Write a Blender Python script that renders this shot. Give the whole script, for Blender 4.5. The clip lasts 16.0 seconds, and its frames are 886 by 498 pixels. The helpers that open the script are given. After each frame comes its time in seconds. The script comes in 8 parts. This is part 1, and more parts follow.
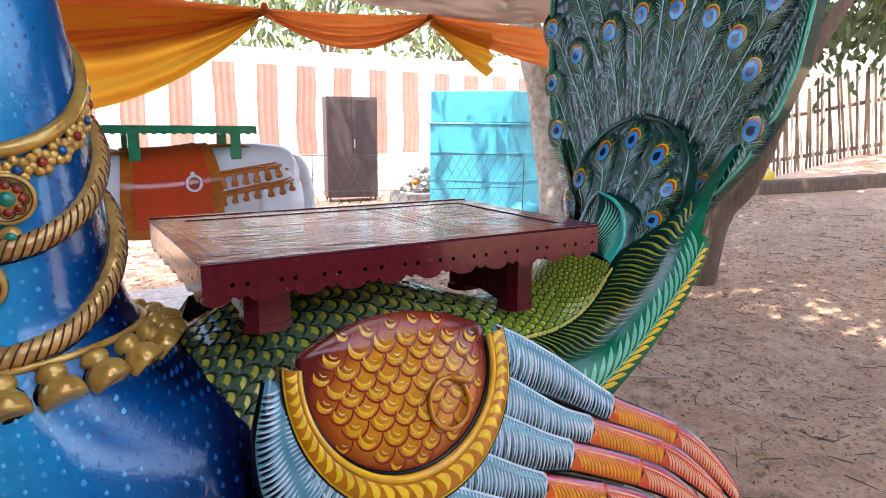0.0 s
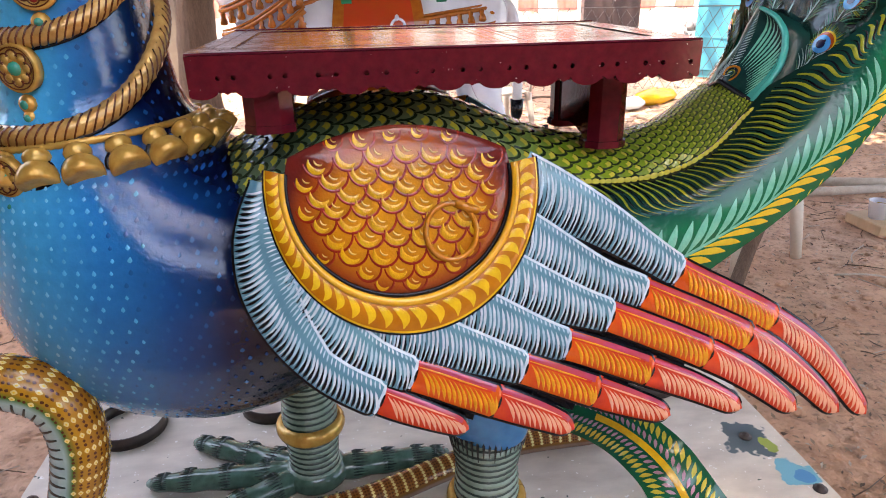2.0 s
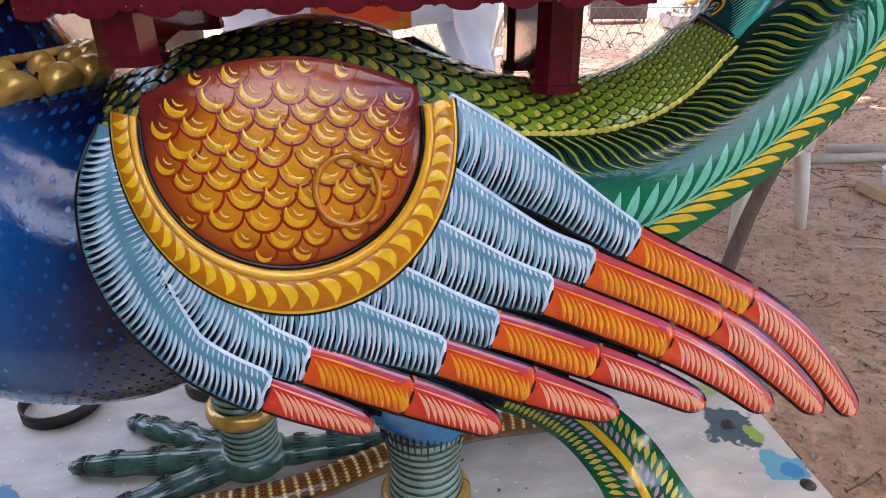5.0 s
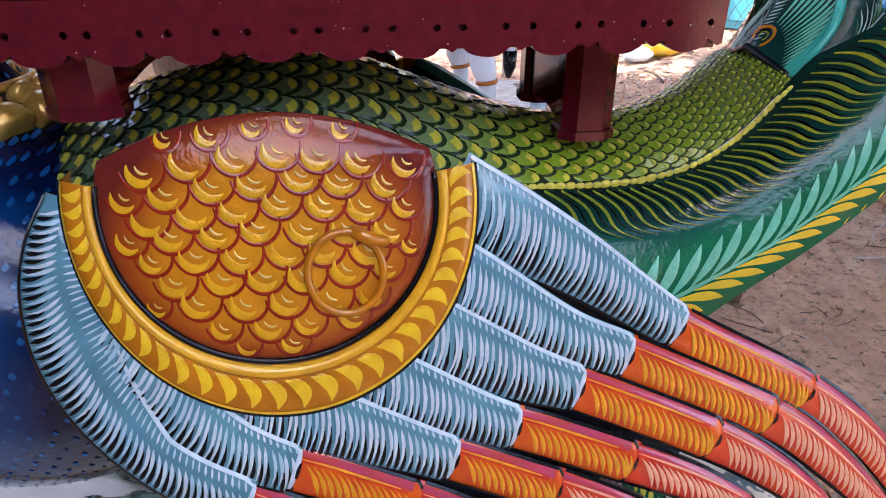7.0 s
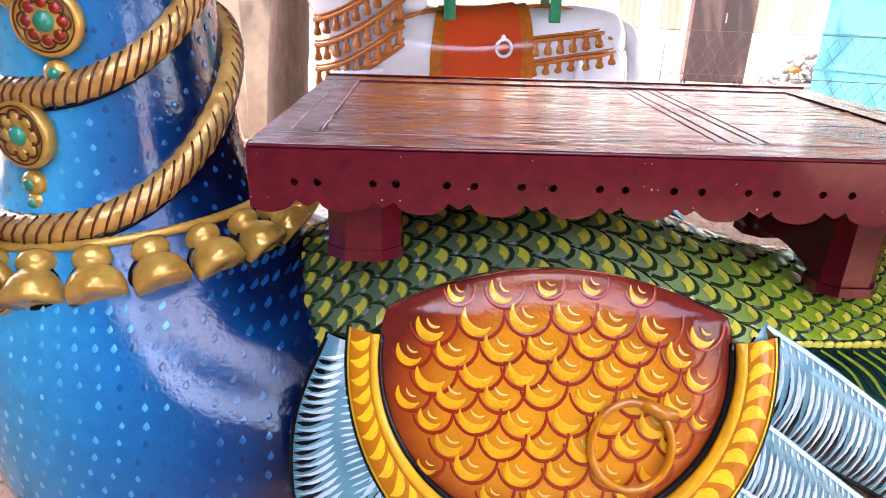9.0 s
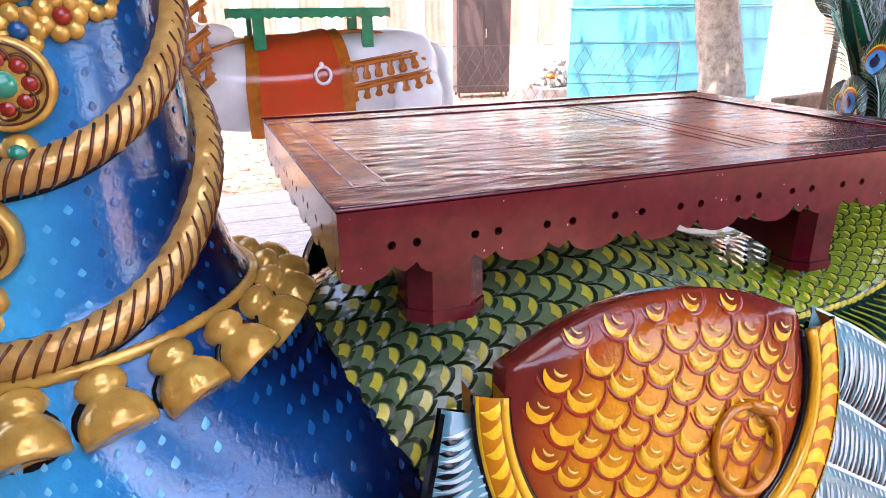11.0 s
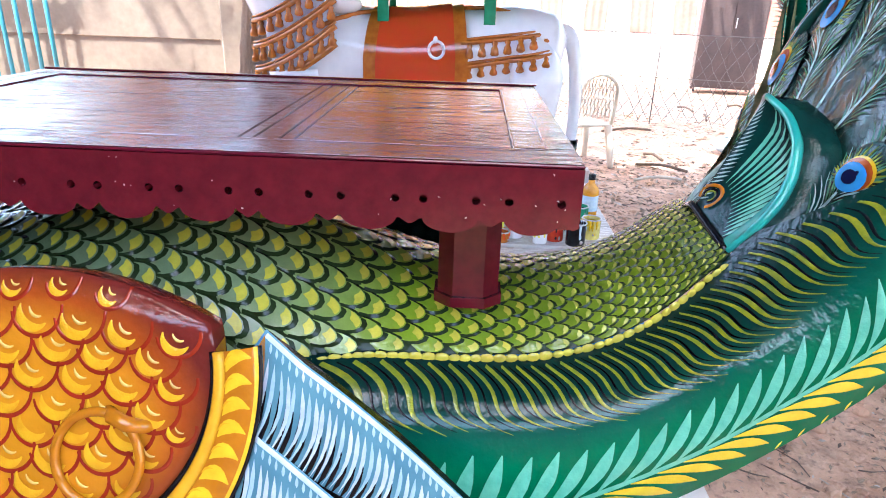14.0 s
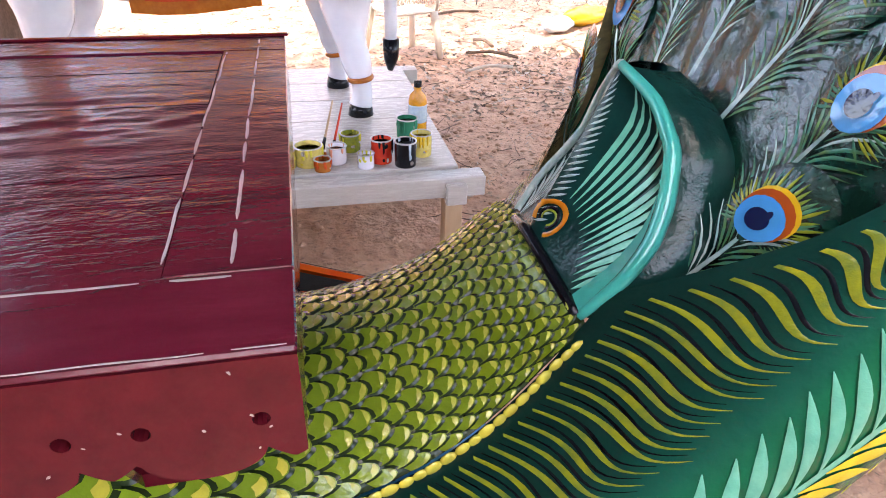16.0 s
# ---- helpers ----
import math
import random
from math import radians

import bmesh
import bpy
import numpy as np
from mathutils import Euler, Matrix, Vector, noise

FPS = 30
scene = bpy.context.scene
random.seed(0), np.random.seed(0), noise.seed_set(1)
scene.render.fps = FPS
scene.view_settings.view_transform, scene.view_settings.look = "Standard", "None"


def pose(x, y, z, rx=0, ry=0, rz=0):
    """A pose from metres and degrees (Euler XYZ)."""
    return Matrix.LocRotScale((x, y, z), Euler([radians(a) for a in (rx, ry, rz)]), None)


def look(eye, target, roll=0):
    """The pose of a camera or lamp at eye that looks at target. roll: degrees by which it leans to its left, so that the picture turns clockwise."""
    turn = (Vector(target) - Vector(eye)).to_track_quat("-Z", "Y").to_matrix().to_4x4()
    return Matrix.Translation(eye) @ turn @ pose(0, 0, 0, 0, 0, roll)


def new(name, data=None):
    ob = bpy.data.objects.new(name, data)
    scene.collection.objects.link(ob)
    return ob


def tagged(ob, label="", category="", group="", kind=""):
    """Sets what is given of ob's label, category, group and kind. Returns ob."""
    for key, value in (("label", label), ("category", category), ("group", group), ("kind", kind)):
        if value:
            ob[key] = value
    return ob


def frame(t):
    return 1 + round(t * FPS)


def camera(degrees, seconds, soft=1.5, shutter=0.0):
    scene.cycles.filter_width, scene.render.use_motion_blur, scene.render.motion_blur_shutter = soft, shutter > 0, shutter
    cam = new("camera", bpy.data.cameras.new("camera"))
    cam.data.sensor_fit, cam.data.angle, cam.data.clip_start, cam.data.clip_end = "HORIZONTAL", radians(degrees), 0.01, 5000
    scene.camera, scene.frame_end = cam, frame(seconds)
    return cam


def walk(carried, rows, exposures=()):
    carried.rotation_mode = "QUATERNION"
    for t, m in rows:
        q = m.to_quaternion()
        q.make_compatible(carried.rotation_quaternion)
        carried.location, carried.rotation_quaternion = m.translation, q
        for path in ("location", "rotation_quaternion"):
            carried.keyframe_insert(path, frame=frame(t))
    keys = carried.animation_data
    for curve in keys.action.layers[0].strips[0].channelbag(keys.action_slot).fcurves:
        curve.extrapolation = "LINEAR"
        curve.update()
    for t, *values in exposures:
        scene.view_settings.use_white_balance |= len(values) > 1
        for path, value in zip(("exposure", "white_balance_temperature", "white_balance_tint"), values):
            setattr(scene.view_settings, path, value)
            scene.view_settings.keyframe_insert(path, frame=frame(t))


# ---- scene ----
cam = camera(69.3, 16.0, soft=1.0)
PATH = [
    (0, (-0.632, -1.045, 1.632), (0.403, 0.623, 1.25), 0.5),
    (0.5, (-0.518, -0.947, 1.611), (0.303, 0.802, 1.093), 1.8),
    (1, (-0.389, -0.856, 1.58), (0.19, 0.944, 0.926), 1.3),
    (1.4, (-0.311, -0.913, 1.546), (0.115, 0.908, 0.836), -0.4),
    (1.5, (-0.291, -0.952, 1.543), (0.07, 0.874, 0.811), -0.0),
    (2, (-0.177, -1.095, 1.505), (0.071, 0.737, 0.74), -1.1),
    (2.5, (-0.13, -1.2, 1.488), (0.105, 0.648, 0.761), -1.4),
    (3, (-0.108, -1.224, 1.476), (0.108, 0.626, 0.746), -1.3),
    (3.5, (-0.087, -1.199, 1.444), (0.141, 0.643, 0.7), -1.1),
    (4, (-0.054, -1.111, 1.433), (0.17, 0.734, 0.694), -0.7),
    (4.2, (-0.039, -1.061, 1.431), (0.186, 0.776, 0.674), -0.8),
    (6.3, (0.024, -0.84, 1.408), (0.222, 0.915, 0.47), -1.0),
    (6.5, (0.017, -0.82, 1.417), (0.24, 0.96, 0.534), -0.7),
    (6.8, (0.013, -0.785, 1.454), (0.269, 0.986, 0.561), -0.1),
    (7, (-0.001, -0.749, 1.478), (0.23, 1.016, 0.567), -0.1),
    (7.5, (-0.057, -0.73, 1.54), (0.082, 1.073, 0.686), -0.3),
    (8, (-0.055, -0.686, 1.568), (-0.066, 1.143, 0.759), -0.4),
    (8.5, (-0.144, -0.687, 1.574), (-0.218, 1.152, 0.79), 0.3),
    (9, (-0.244, -0.647, 1.562), (-0.206, 1.205, 0.81), 1.8),
    (9.2, (-0.31, -0.617, 1.568), (-0.195, 1.239, 0.832), 1.7),
    (11.3, (-0.537, -0.524, 1.565), (0.142, 1.228, 0.881), -0.8),
    (11.5, (-0.453, -0.554, 1.569), (0.143, 1.222, 0.869), -0.5),
    (12, (-0.269, -0.625, 1.564), (0.122, 1.205, 0.858), -1.0),
    (12.5, (-0.129, -0.629, 1.556), (0.244, 1.199, 0.834), -1.1),
    (13, (0.06, -0.573, 1.545), (0.364, 1.256, 0.795), 1.3),
    (13.5, (0.195, -0.587, 1.538), (0.342, 1.266, 0.8), 0.5),
    (14, (0.322, -0.597, 1.558), (0.264, 1.259, 0.816), 1.9),
    (14.5, (0.398, -0.585, 1.549), (0.298, 1.252, 0.763), 2.3),
    (14.6, (0.426, -0.561, 1.547), (0.257, 1.255, 0.725), 1.1),
    (15, (0.393, -0.442, 1.573), (0.592, 1.351, 0.709), -1.3),
    (15.5, (0.371, -0.328, 1.577), (0.779, 1.401, 0.659), 0.9),
    (16, (0.447, -0.219, 1.589), (0.84, 1.444, 0.55), 1.8),
]
EXPOSURES = [(0, 3.22, 6500, 10), (0.6, 3.4, 6900, 16), (1, 3.5, 7350, 19), (2, 3.48, 7500, 17), (3.5, 3.42, 7250, 11), (6.5, 3.22, 6450, 17), (7.5, 3.5, 6500, 17), (9, 4.05, 7000, 18), (11.5, 3.92, 6800, 20), (12.5, 4.02, 6200, 14), (13.5, 4.08, 6000, 9), (14.5, 4.07, 6400, 12), (15, 4.08, 6750, 15), (16, 3.98, 7200, 19)]
walk(cam, [(t, look(eye, target, roll)) for t, eye, target, roll in PATH], EXPOSURES)

# ---------------------------------------------------------------- light
world = bpy.data.worlds.new("world")
scene.world = world
world.use_nodes = True
wn, wl = world.node_tree.nodes, world.node_tree.links
sky = wn.new("ShaderNodeTexSky")
sky.sky_type, sky.sun_disc, sky.dust_density = "NISHITA", False, 3.0
sky.sun_elevation, sky.sun_rotation = radians(66), radians(228.7)
wl.new(sky.outputs[0], wn["Background"].inputs[0])
wn["Background"].inputs[1].default_value = 0.15
sun = new("sun", bpy.data.lights.new("sun", "SUN"))
sun.data.energy, sun.data.angle, sun.data.color = 1.6, radians(0.6), (1.0, 0.95, 0.87)
sun.matrix_world = look((-7.5, -6.6, 22.4), (0, 0, 0))


# ---------------------------------------------------------------- materials
def nodes_of(name):
    m = bpy.data.materials.new(name)
    m.use_nodes = True
    nt = m.node_tree
    return m, nt.nodes, nt.links, nt.nodes["Principled BSDF"]


def ramp_of(n, stops):
    r = n.new("ShaderNodeValToRGB")
    e = r.color_ramp.elements
    while len(e) < len(stops):
        e.new(0.5)
    for i, (p, c) in enumerate(stops):
        e[i].position, e[i].color = p, (*c, 1)
    return r


def noise_of(n, l, scale, detail=4.0, stretch=None, rough=0.55):
    tc = n.new("ShaderNodeTexCoord")
    t = n.new("ShaderNodeTexNoise")
    t.inputs["Scale"].default_value, t.inputs["Detail"].default_value = scale, detail
    t.inputs["Roughness"].default_value = rough
    if stretch:
        mp = n.new("ShaderNodeMapping")
        mp.inputs["Scale"].default_value = stretch
        l.new(tc.outputs["Object"], mp.inputs[0])
        l.new(mp.outputs[0], t.inputs[0])
    else:
        l.new(tc.outputs["Object"], t.inputs[0])
    return t


def mixed(n, l, fac, a, b, mode="MIX"):
    m = n.new("ShaderNodeMix")
    m.data_type, m.blend_type = "RGBA", mode
    for k, v in ((0, fac), (6, a), (7, b)):
        if isinstance(v, (int, float)):
            m.inputs[k].default_value = v
        elif isinstance(v, tuple):
            m.inputs[k].default_value = (*v, 1)
        else:
            l.new(v, m.inputs[k])
    return m.outputs[2]


def math_of(n, l, op, a, b=0.0, clamp=False):
    m = n.new("ShaderNodeMath")
    m.operation, m.use_clamp = op, clamp
    for k, v in ((0, a), (1, b)):
        if isinstance(v, (int, float)):
            m.inputs[k].default_value = v
        else:
            l.new(v, m.inputs[k])
    return m.outputs[0]


def span(n, l, value, lo, hi):
    m = n.new("ShaderNodeMapRange")
    m.inputs[1].default_value, m.inputs[2].default_value = lo, hi
    l.new(value, m.inputs[0])
    return m.outputs[0]


def bumps(n, l, b, height, strength, distance):
    bp = n.new("ShaderNodeBump")
    bp.inputs["Strength"].default_value, bp.inputs["Distance"].default_value = strength, distance
    l.new(height, bp.inputs["Height"])
    l.new(bp.outputs[0], b.inputs["Normal"])


def enamel(name, a, b=None, rough=0.22, scale=18.0, relief=0.25, coat=0.3, metal=0.0, stretch=None, colour=None, spec=0.46):
    """Brushed-on gloss paint: two close shades, fine brush relief, uneven gloss."""
    m, n, l, p = nodes_of(name)
    t = noise_of(n, l, scale, 5, stretch)
    b = b or tuple(c * 0.72 for c in a)
    if colour:
        base = colour(n, l)
        col = mixed(n, l, span(n, l, t.outputs[0], 0.35, 0.75), base, mixed(n, l, 1.0, base, (0.78, 0.8, 0.82), "MULTIPLY"))
    else:
        col = mixed(n, l, span(n, l, t.outputs[0], 0.35, 0.7), a, b)
    l.new(col, p.inputs["Base Color"])
    t2 = noise_of(n, l, scale * 9, 3, stretch)
    l.new(math_of(n, l, "ADD", math_of(n, l, "MULTIPLY", t.outputs[0], 0.12), rough * 0.5 - 0.09), p.inputs["Roughness"])
    p.inputs["Specular IOR Level"].default_value = spec
    p.inputs["Metallic"].default_value = metal
    p.inputs["Coat Weight"].default_value, p.inputs["Coat Roughness"].default_value = coat * 0.4, 0.06
    t3 = noise_of(n, l, scale * 3.4, 2, stretch)
    h = math_of(n, l, "ADD", math_of(n, l, "MULTIPLY", t2.outputs[0], 0.16), math_of(n, l, "ADD", math_of(n, l, "MULTIPLY", t3.outputs[0], 0.45), math_of(n, l, "MULTIPLY", t.outputs[0], 0.55)))
    bumps(n, l, p, h, min(relief * 1.6, 1.0), 0.0030)
    return m


def place(n, l):
    tc = n.new("ShaderNodeTexCoord")
    s = n.new("ShaderNodeSeparateXYZ")
    l.new(tc.outputs["Object"], s.inputs[0])
    return s.outputs


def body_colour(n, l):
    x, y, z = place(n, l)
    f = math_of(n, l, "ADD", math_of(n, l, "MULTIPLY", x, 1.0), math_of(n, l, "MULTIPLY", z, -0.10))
    # Above z 1.15 the ramp steepens across the neck, light front to dark nape.
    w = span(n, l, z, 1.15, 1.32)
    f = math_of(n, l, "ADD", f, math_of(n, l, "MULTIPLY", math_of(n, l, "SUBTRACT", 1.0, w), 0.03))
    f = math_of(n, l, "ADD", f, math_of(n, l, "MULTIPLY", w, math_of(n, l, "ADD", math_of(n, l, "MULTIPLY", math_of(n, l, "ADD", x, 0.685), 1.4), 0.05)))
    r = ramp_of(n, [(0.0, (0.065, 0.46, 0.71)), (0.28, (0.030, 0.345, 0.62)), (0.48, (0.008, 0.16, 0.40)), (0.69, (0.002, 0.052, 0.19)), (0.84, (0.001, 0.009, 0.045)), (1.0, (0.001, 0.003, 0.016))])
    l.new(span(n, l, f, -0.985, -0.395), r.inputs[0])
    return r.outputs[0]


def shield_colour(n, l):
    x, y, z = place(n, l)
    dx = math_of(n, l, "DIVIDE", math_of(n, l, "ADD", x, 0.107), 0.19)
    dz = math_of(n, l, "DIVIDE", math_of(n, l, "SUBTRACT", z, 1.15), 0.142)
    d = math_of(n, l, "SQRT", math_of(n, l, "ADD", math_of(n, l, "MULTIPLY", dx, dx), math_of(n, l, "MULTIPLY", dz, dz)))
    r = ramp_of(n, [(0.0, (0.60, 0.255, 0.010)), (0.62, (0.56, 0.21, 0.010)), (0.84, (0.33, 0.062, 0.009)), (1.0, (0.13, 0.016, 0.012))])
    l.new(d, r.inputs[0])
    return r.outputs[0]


def scale_colour(n, l):
    x, y, z = place(n, l)
    r = ramp_of(n, [(0.0, (0.10, 0.17, 0.10)), (0.45, (0.25, 0.32, 0.16)), (0.64, (0.27, 0.40, 0.020)), (0.85, (0.19, 0.275, 0.014)), (1.0, (0.16, 0.225, 0.012))])
    l.new(span(n, l, x, -0.4, 0.62), r.inputs[0])
    g = n.new("ShaderNodeNewGeometry")
    return mixed(n, l, math_of(n, l, "MULTIPLY", g.outputs["Random Per Island"], 0.35), r.outputs[0], (0.07, 0.13, 0.03))


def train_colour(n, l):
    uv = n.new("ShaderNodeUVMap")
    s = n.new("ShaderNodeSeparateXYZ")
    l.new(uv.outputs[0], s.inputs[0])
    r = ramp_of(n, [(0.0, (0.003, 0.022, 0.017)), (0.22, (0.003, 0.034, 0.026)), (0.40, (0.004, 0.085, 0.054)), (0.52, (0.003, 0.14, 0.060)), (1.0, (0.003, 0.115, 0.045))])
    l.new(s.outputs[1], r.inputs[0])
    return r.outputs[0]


def snake_colour(n, l):
    uv = n.new("ShaderNodeUVMap")
    s = n.new("ShaderNodeSeparateXYZ")
    l.new(uv.outputs[0], s.inputs[0])
    r = ramp_of(n, [(0.0, (0.30, 0.12, 0.008)), (0.26, (0.44, 0.20, 0.010)), (0.36, (0.36, 0.18, 0.012)), (0.46, (0.06, 0.15, 0.02)), (0.57, (0.34, 0.46, 0.42)), (0.85, (0.56, 0.64, 0.60)), (1.0, (0.30, 0.42, 0.38))])
    l.new(s.outputs[1], r.inputs[0])
    return mixed(n, l, math_of(n, l, "MULTIPLY", span(n, l, s.outputs[0], 1.25, 1.6), 0.8), r.outputs[0], (0.22, 0.065, 0.015))


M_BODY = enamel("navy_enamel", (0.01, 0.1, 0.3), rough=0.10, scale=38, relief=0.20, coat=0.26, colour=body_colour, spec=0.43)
M_DOT0 = enamel("light_sky_blue_paint", (0.17, 0.60, 0.82), rough=0.28)
M_DOT = enamel("pale_blue_paint", (0.06, 0.38, 0.64), rough=0.28)
M_DOT2 = enamel("mid_blue_paint", (0.005, 0.082, 0.245), rough=0.28)
M_GOLD = enamel("gold_paint", (0.60, 0.37, 0.085), (0.42, 0.22, 0.04), rough=0.34, scale=40, relief=0.3, metal=0.32, coat=0.15)
M_ROPE = enamel("brown_gold_paint", (0.60, 0.36, 0.11), (0.43, 0.22, 0.06), rough=0.30, scale=50, relief=0.3, metal=0.28, coat=0.15)
M_GOLDDARK = enamel("brown_line_paint", (0.10, 0.02, 0.005), rough=0.35)
M_RUBY = enamel("ruby_paint", (0.28, 0.02, 0.012), rough=0.2)
M_JADE = enamel("jade_paint", (0.02, 0.26, 0.17), rough=0.15)
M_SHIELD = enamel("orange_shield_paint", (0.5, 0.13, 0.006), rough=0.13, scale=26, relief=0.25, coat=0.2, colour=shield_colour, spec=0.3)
M_YELLOW = enamel("yellow_paint", (0.72, 0.47, 0.018), (0.64, 0.37, 0.014), rough=0.3, scale=60)
M_CRESCENT = enamel("amber_crescent_paint", (0.68, 0.37, 0.013), (0.58, 0.29, 0.011), rough=0.28, scale=60)
M_PALEAMBER = enamel("pale_amber_stroke_paint", (0.72, 0.46, 0.10), rough=0.3, scale=60)
M_LEMON = enamel("lemon_paint", (0.62, 0.50, 0.03), (0.54, 0.42, 0.025), rough=0.3, scale=60)
M_PALEYEL = enamel("pale_yellow_paint", (0.72, 0.6, 0.16), rough=0.3, scale=60)
M_REDLINE = enamel("red_line_paint", (0.27, 0.022, 0.007), rough=0.3)
M_BORDER = enamel("ochre_border_paint", (0.46, 0.165, 0.007), (0.36, 0.12, 0.006), rough=0.22, scale=30)
M_BLUEF = enamel("grey_blue_feather_paint", (0.10, 0.255, 0.31), (0.065, 0.18, 0.235), rough=0.18, scale=24, relief=0.35)
M_WHITE = enamel("white_stroke_paint", (0.49, 0.59, 0.64), (0.35, 0.47, 0.55), rough=0.3, scale=70)
M_PALEBLUE = enamel("pale_blue_stroke_paint", (0.36, 0.52, 0.60), (0.26, 0.43, 0.52), rough=0.32, scale=70)
M_BLACK = enamel("black_line_paint", (0.006, 0.007, 0.010), rough=0.3, coat=0.0, spec=0.25)
M_ORANGEF = enamel("orange_feather_paint", (0.60, 0.095, 0.008), (0.54, 0.05, 0.01), rough=0.24, scale=24, relief=0.3)
M_REDF = enamel("red_feather_paint", (0.58, 0.05, 0.014), (0.45, 0.022, 0.016), rough=0.24, scale=24, relief=0.3)
M_MAUVE = enamel("mauve_stroke_paint", (0.44, 0.28, 0.34), (0.34, 0.2, 0.26), rough=0.3, scale=70)
M_STRIP = enamel("dark_strip_green_enamel", (0.006, 0.12, 0.05), (0.004, 0.08, 0.035), rough=0.2)
M_MAGENTA = enamel("magenta_edge_paint", (0.37, 0.045, 0.11), (0.43, 0.05, 0.045), rough=0.18, coat=0.8)
M_RIDGE = enamel("amber_ridge_paint", (0.68, 0.37, 0.02), (0.56, 0.27, 0.012), rough=0.2, scale=30, relief=0.2)
M_LIP = enamel("dull_yellow_lip_paint", (0.60, 0.53, 0.06), (0.46, 0.42, 0.05), rough=0.28, scale=70)
M_LIPDIM = enamel("olive_lip_paint", (0.42, 0.42, 0.07), (0.30, 0.33, 0.04), rough=0.26, scale=70)
M_DOT3 = enamel("dim_blue_paint", (0.003, 0.024, 0.085), rough=0.28)
M_PINK = enamel("pink_stroke_paint", (0.72, 0.34, 0.23), (0.66, 0.25, 0.14), rough=0.3, scale=70)
M_AMBER = enamel("amber_stroke_paint", (0.72, 0.30, 0.015), rough=0.3, scale=70)
M_SCALE = enamel("green_scale_paint", (0.1, 0.13, 0.05), rough=0.26, scale=50, relief=0.3, colour=scale_colour)
M_SCALEGROUND = enamel("dark_scale_ground", (0.020, 0.036, 0.012), rough=0.34, coat=0.0, spec=0.2)
M_LIME = enamel("lime_yellow_paint", (0.72, 0.63, 0.06), (0.60, 0.58, 0.06), rough=0.3, scale=70)
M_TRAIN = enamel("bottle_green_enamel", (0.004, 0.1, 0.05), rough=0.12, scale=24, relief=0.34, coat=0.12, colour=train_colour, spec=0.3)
M_OLIVE = enamel("olive_stroke_paint", (0.24, 0.26, 0.014), (0.12, 0.17, 0.025), rough=0.28, scale=70)
M_MINT = enamel("mint_paint", (0.13, 0.46, 0.32), (0.09, 0.38, 0.26), rough=0.28, scale=70, spec=0.36)
M_TEAL = enamel("teal_rim_paint", (0.03, 0.37, 0.30), (0.02, 0.30, 0.24), rough=0.24)
M_DEEP = enamel("deep_green_enamel", (0.006, 0.055, 0.035), (0.004, 0.03, 0.022), rough=0.2, scale=14, relief=0.35, coat=0.4)
M_LEAFSIDE = enamel("leaf_side_green_enamel", (0.004, 0.036, 0.030), (0.003, 0.022, 0.020), rough=0.2, scale=40, relief=0.28, coat=0.05, spec=0.2)
M_FAN = enamel("fan_green_enamel", (0.004, 0.045, 0.032), (0.003, 0.022, 0.016), rough=0.09, scale=60, relief=0.9, coat=1.0, spec=0.6)
# Olive gold, with the bright grazing reflection put into the colour.
M_BACKGLARE = enamel("olive_gold_glare", (0.26, 0.22, 0.10), (0.16, 0.15, 0.08), rough=0.2, scale=40, stretch=(1, 1, 4))
M_FANEDGE = enamel("fan_edge_green_enamel", (0.004, 0.115, 0.055), (0.003, 0.075, 0.04), rough=0.2, scale=10, relief=0.15, coat=0.5)
M_BARB = enamel("fan_barb_paint", (0.03, 0.17, 0.12), (0.08, 0.15, 0.03), rough=0.3, scale=70)
# Silver strokes; the fan's gloss glints are put into this colour too.
M_SILVERGLINT = enamel("silver_stroke_and_glint", (0.36, 0.48, 0.44), (0.20, 0.32, 0.29), rough=0.3, scale=70)
M_EYEBLUE = enamel("eye_blue_paint", (0.04, 0.28, 0.60), rough=0.22)
M_EYEDARK = enamel("eye_dark_paint", (0.006, 0.012, 0.05), rough=0.2)
M_EYERED = enamel("eye_rust_paint", (0.38, 0.07, 0.012), rough=0.25)
M_LEG = enamel("sage_leg_paint", (0.21, 0.30, 0.24), (0.12, 0.2, 0.15), rough=0.28, scale=30, relief=0.3)
M_LEGDARK = enamel("dark_leg_paint", (0.018, 0.04, 0.032), rough=0.28)
M_TOE = enamel("green_toe_paint", (0.075, 0.15, 0.11), (0.035, 0.085, 0.06), rough=0.26, scale=30)
M_THIGH = enamel("blue_thigh_paint", (0.02, 0.17, 0.38), (0.01, 0.11, 0.27), rough=0.26)
M_SNAKE = enamel("snake_paint", (0.3, 0.15, 0.015), rough=0.22, scale=40, colour=snake_colour)
M_BROWN = enamel("brown_spot_paint", (0.10, 0.028, 0.006), rough=0.28)
M_CREAM = enamel("cream_spot_paint", (0.78, 0.62, 0.22), rough=0.28)
M_MAROON = enamel("maroon_gloss_paint", (0.100, 0.007, 0.013), (0.070, 0.005, 0.010), rough=0.24, scale=50, relief=0.06, coat=0.35)
M_MAROON.node_tree.nodes["Principled BSDF"].inputs["Specular IOR Level"].default_value = 0.32
M_MAROON.node_tree.nodes["Principled BSDF"].inputs["Coat Weight"].default_value = 0.04
M_WHITEHORSE = enamel("white_statue_paint", (0.74, 0.74, 0.77), (0.64, 0.64, 0.69), rough=0.32, scale=7, relief=0.15)
M_HARNESS = enamel("orange_brown_paint", (0.42, 0.13, 0.015), (0.33, 0.085, 0.01), rough=0.35, scale=30)
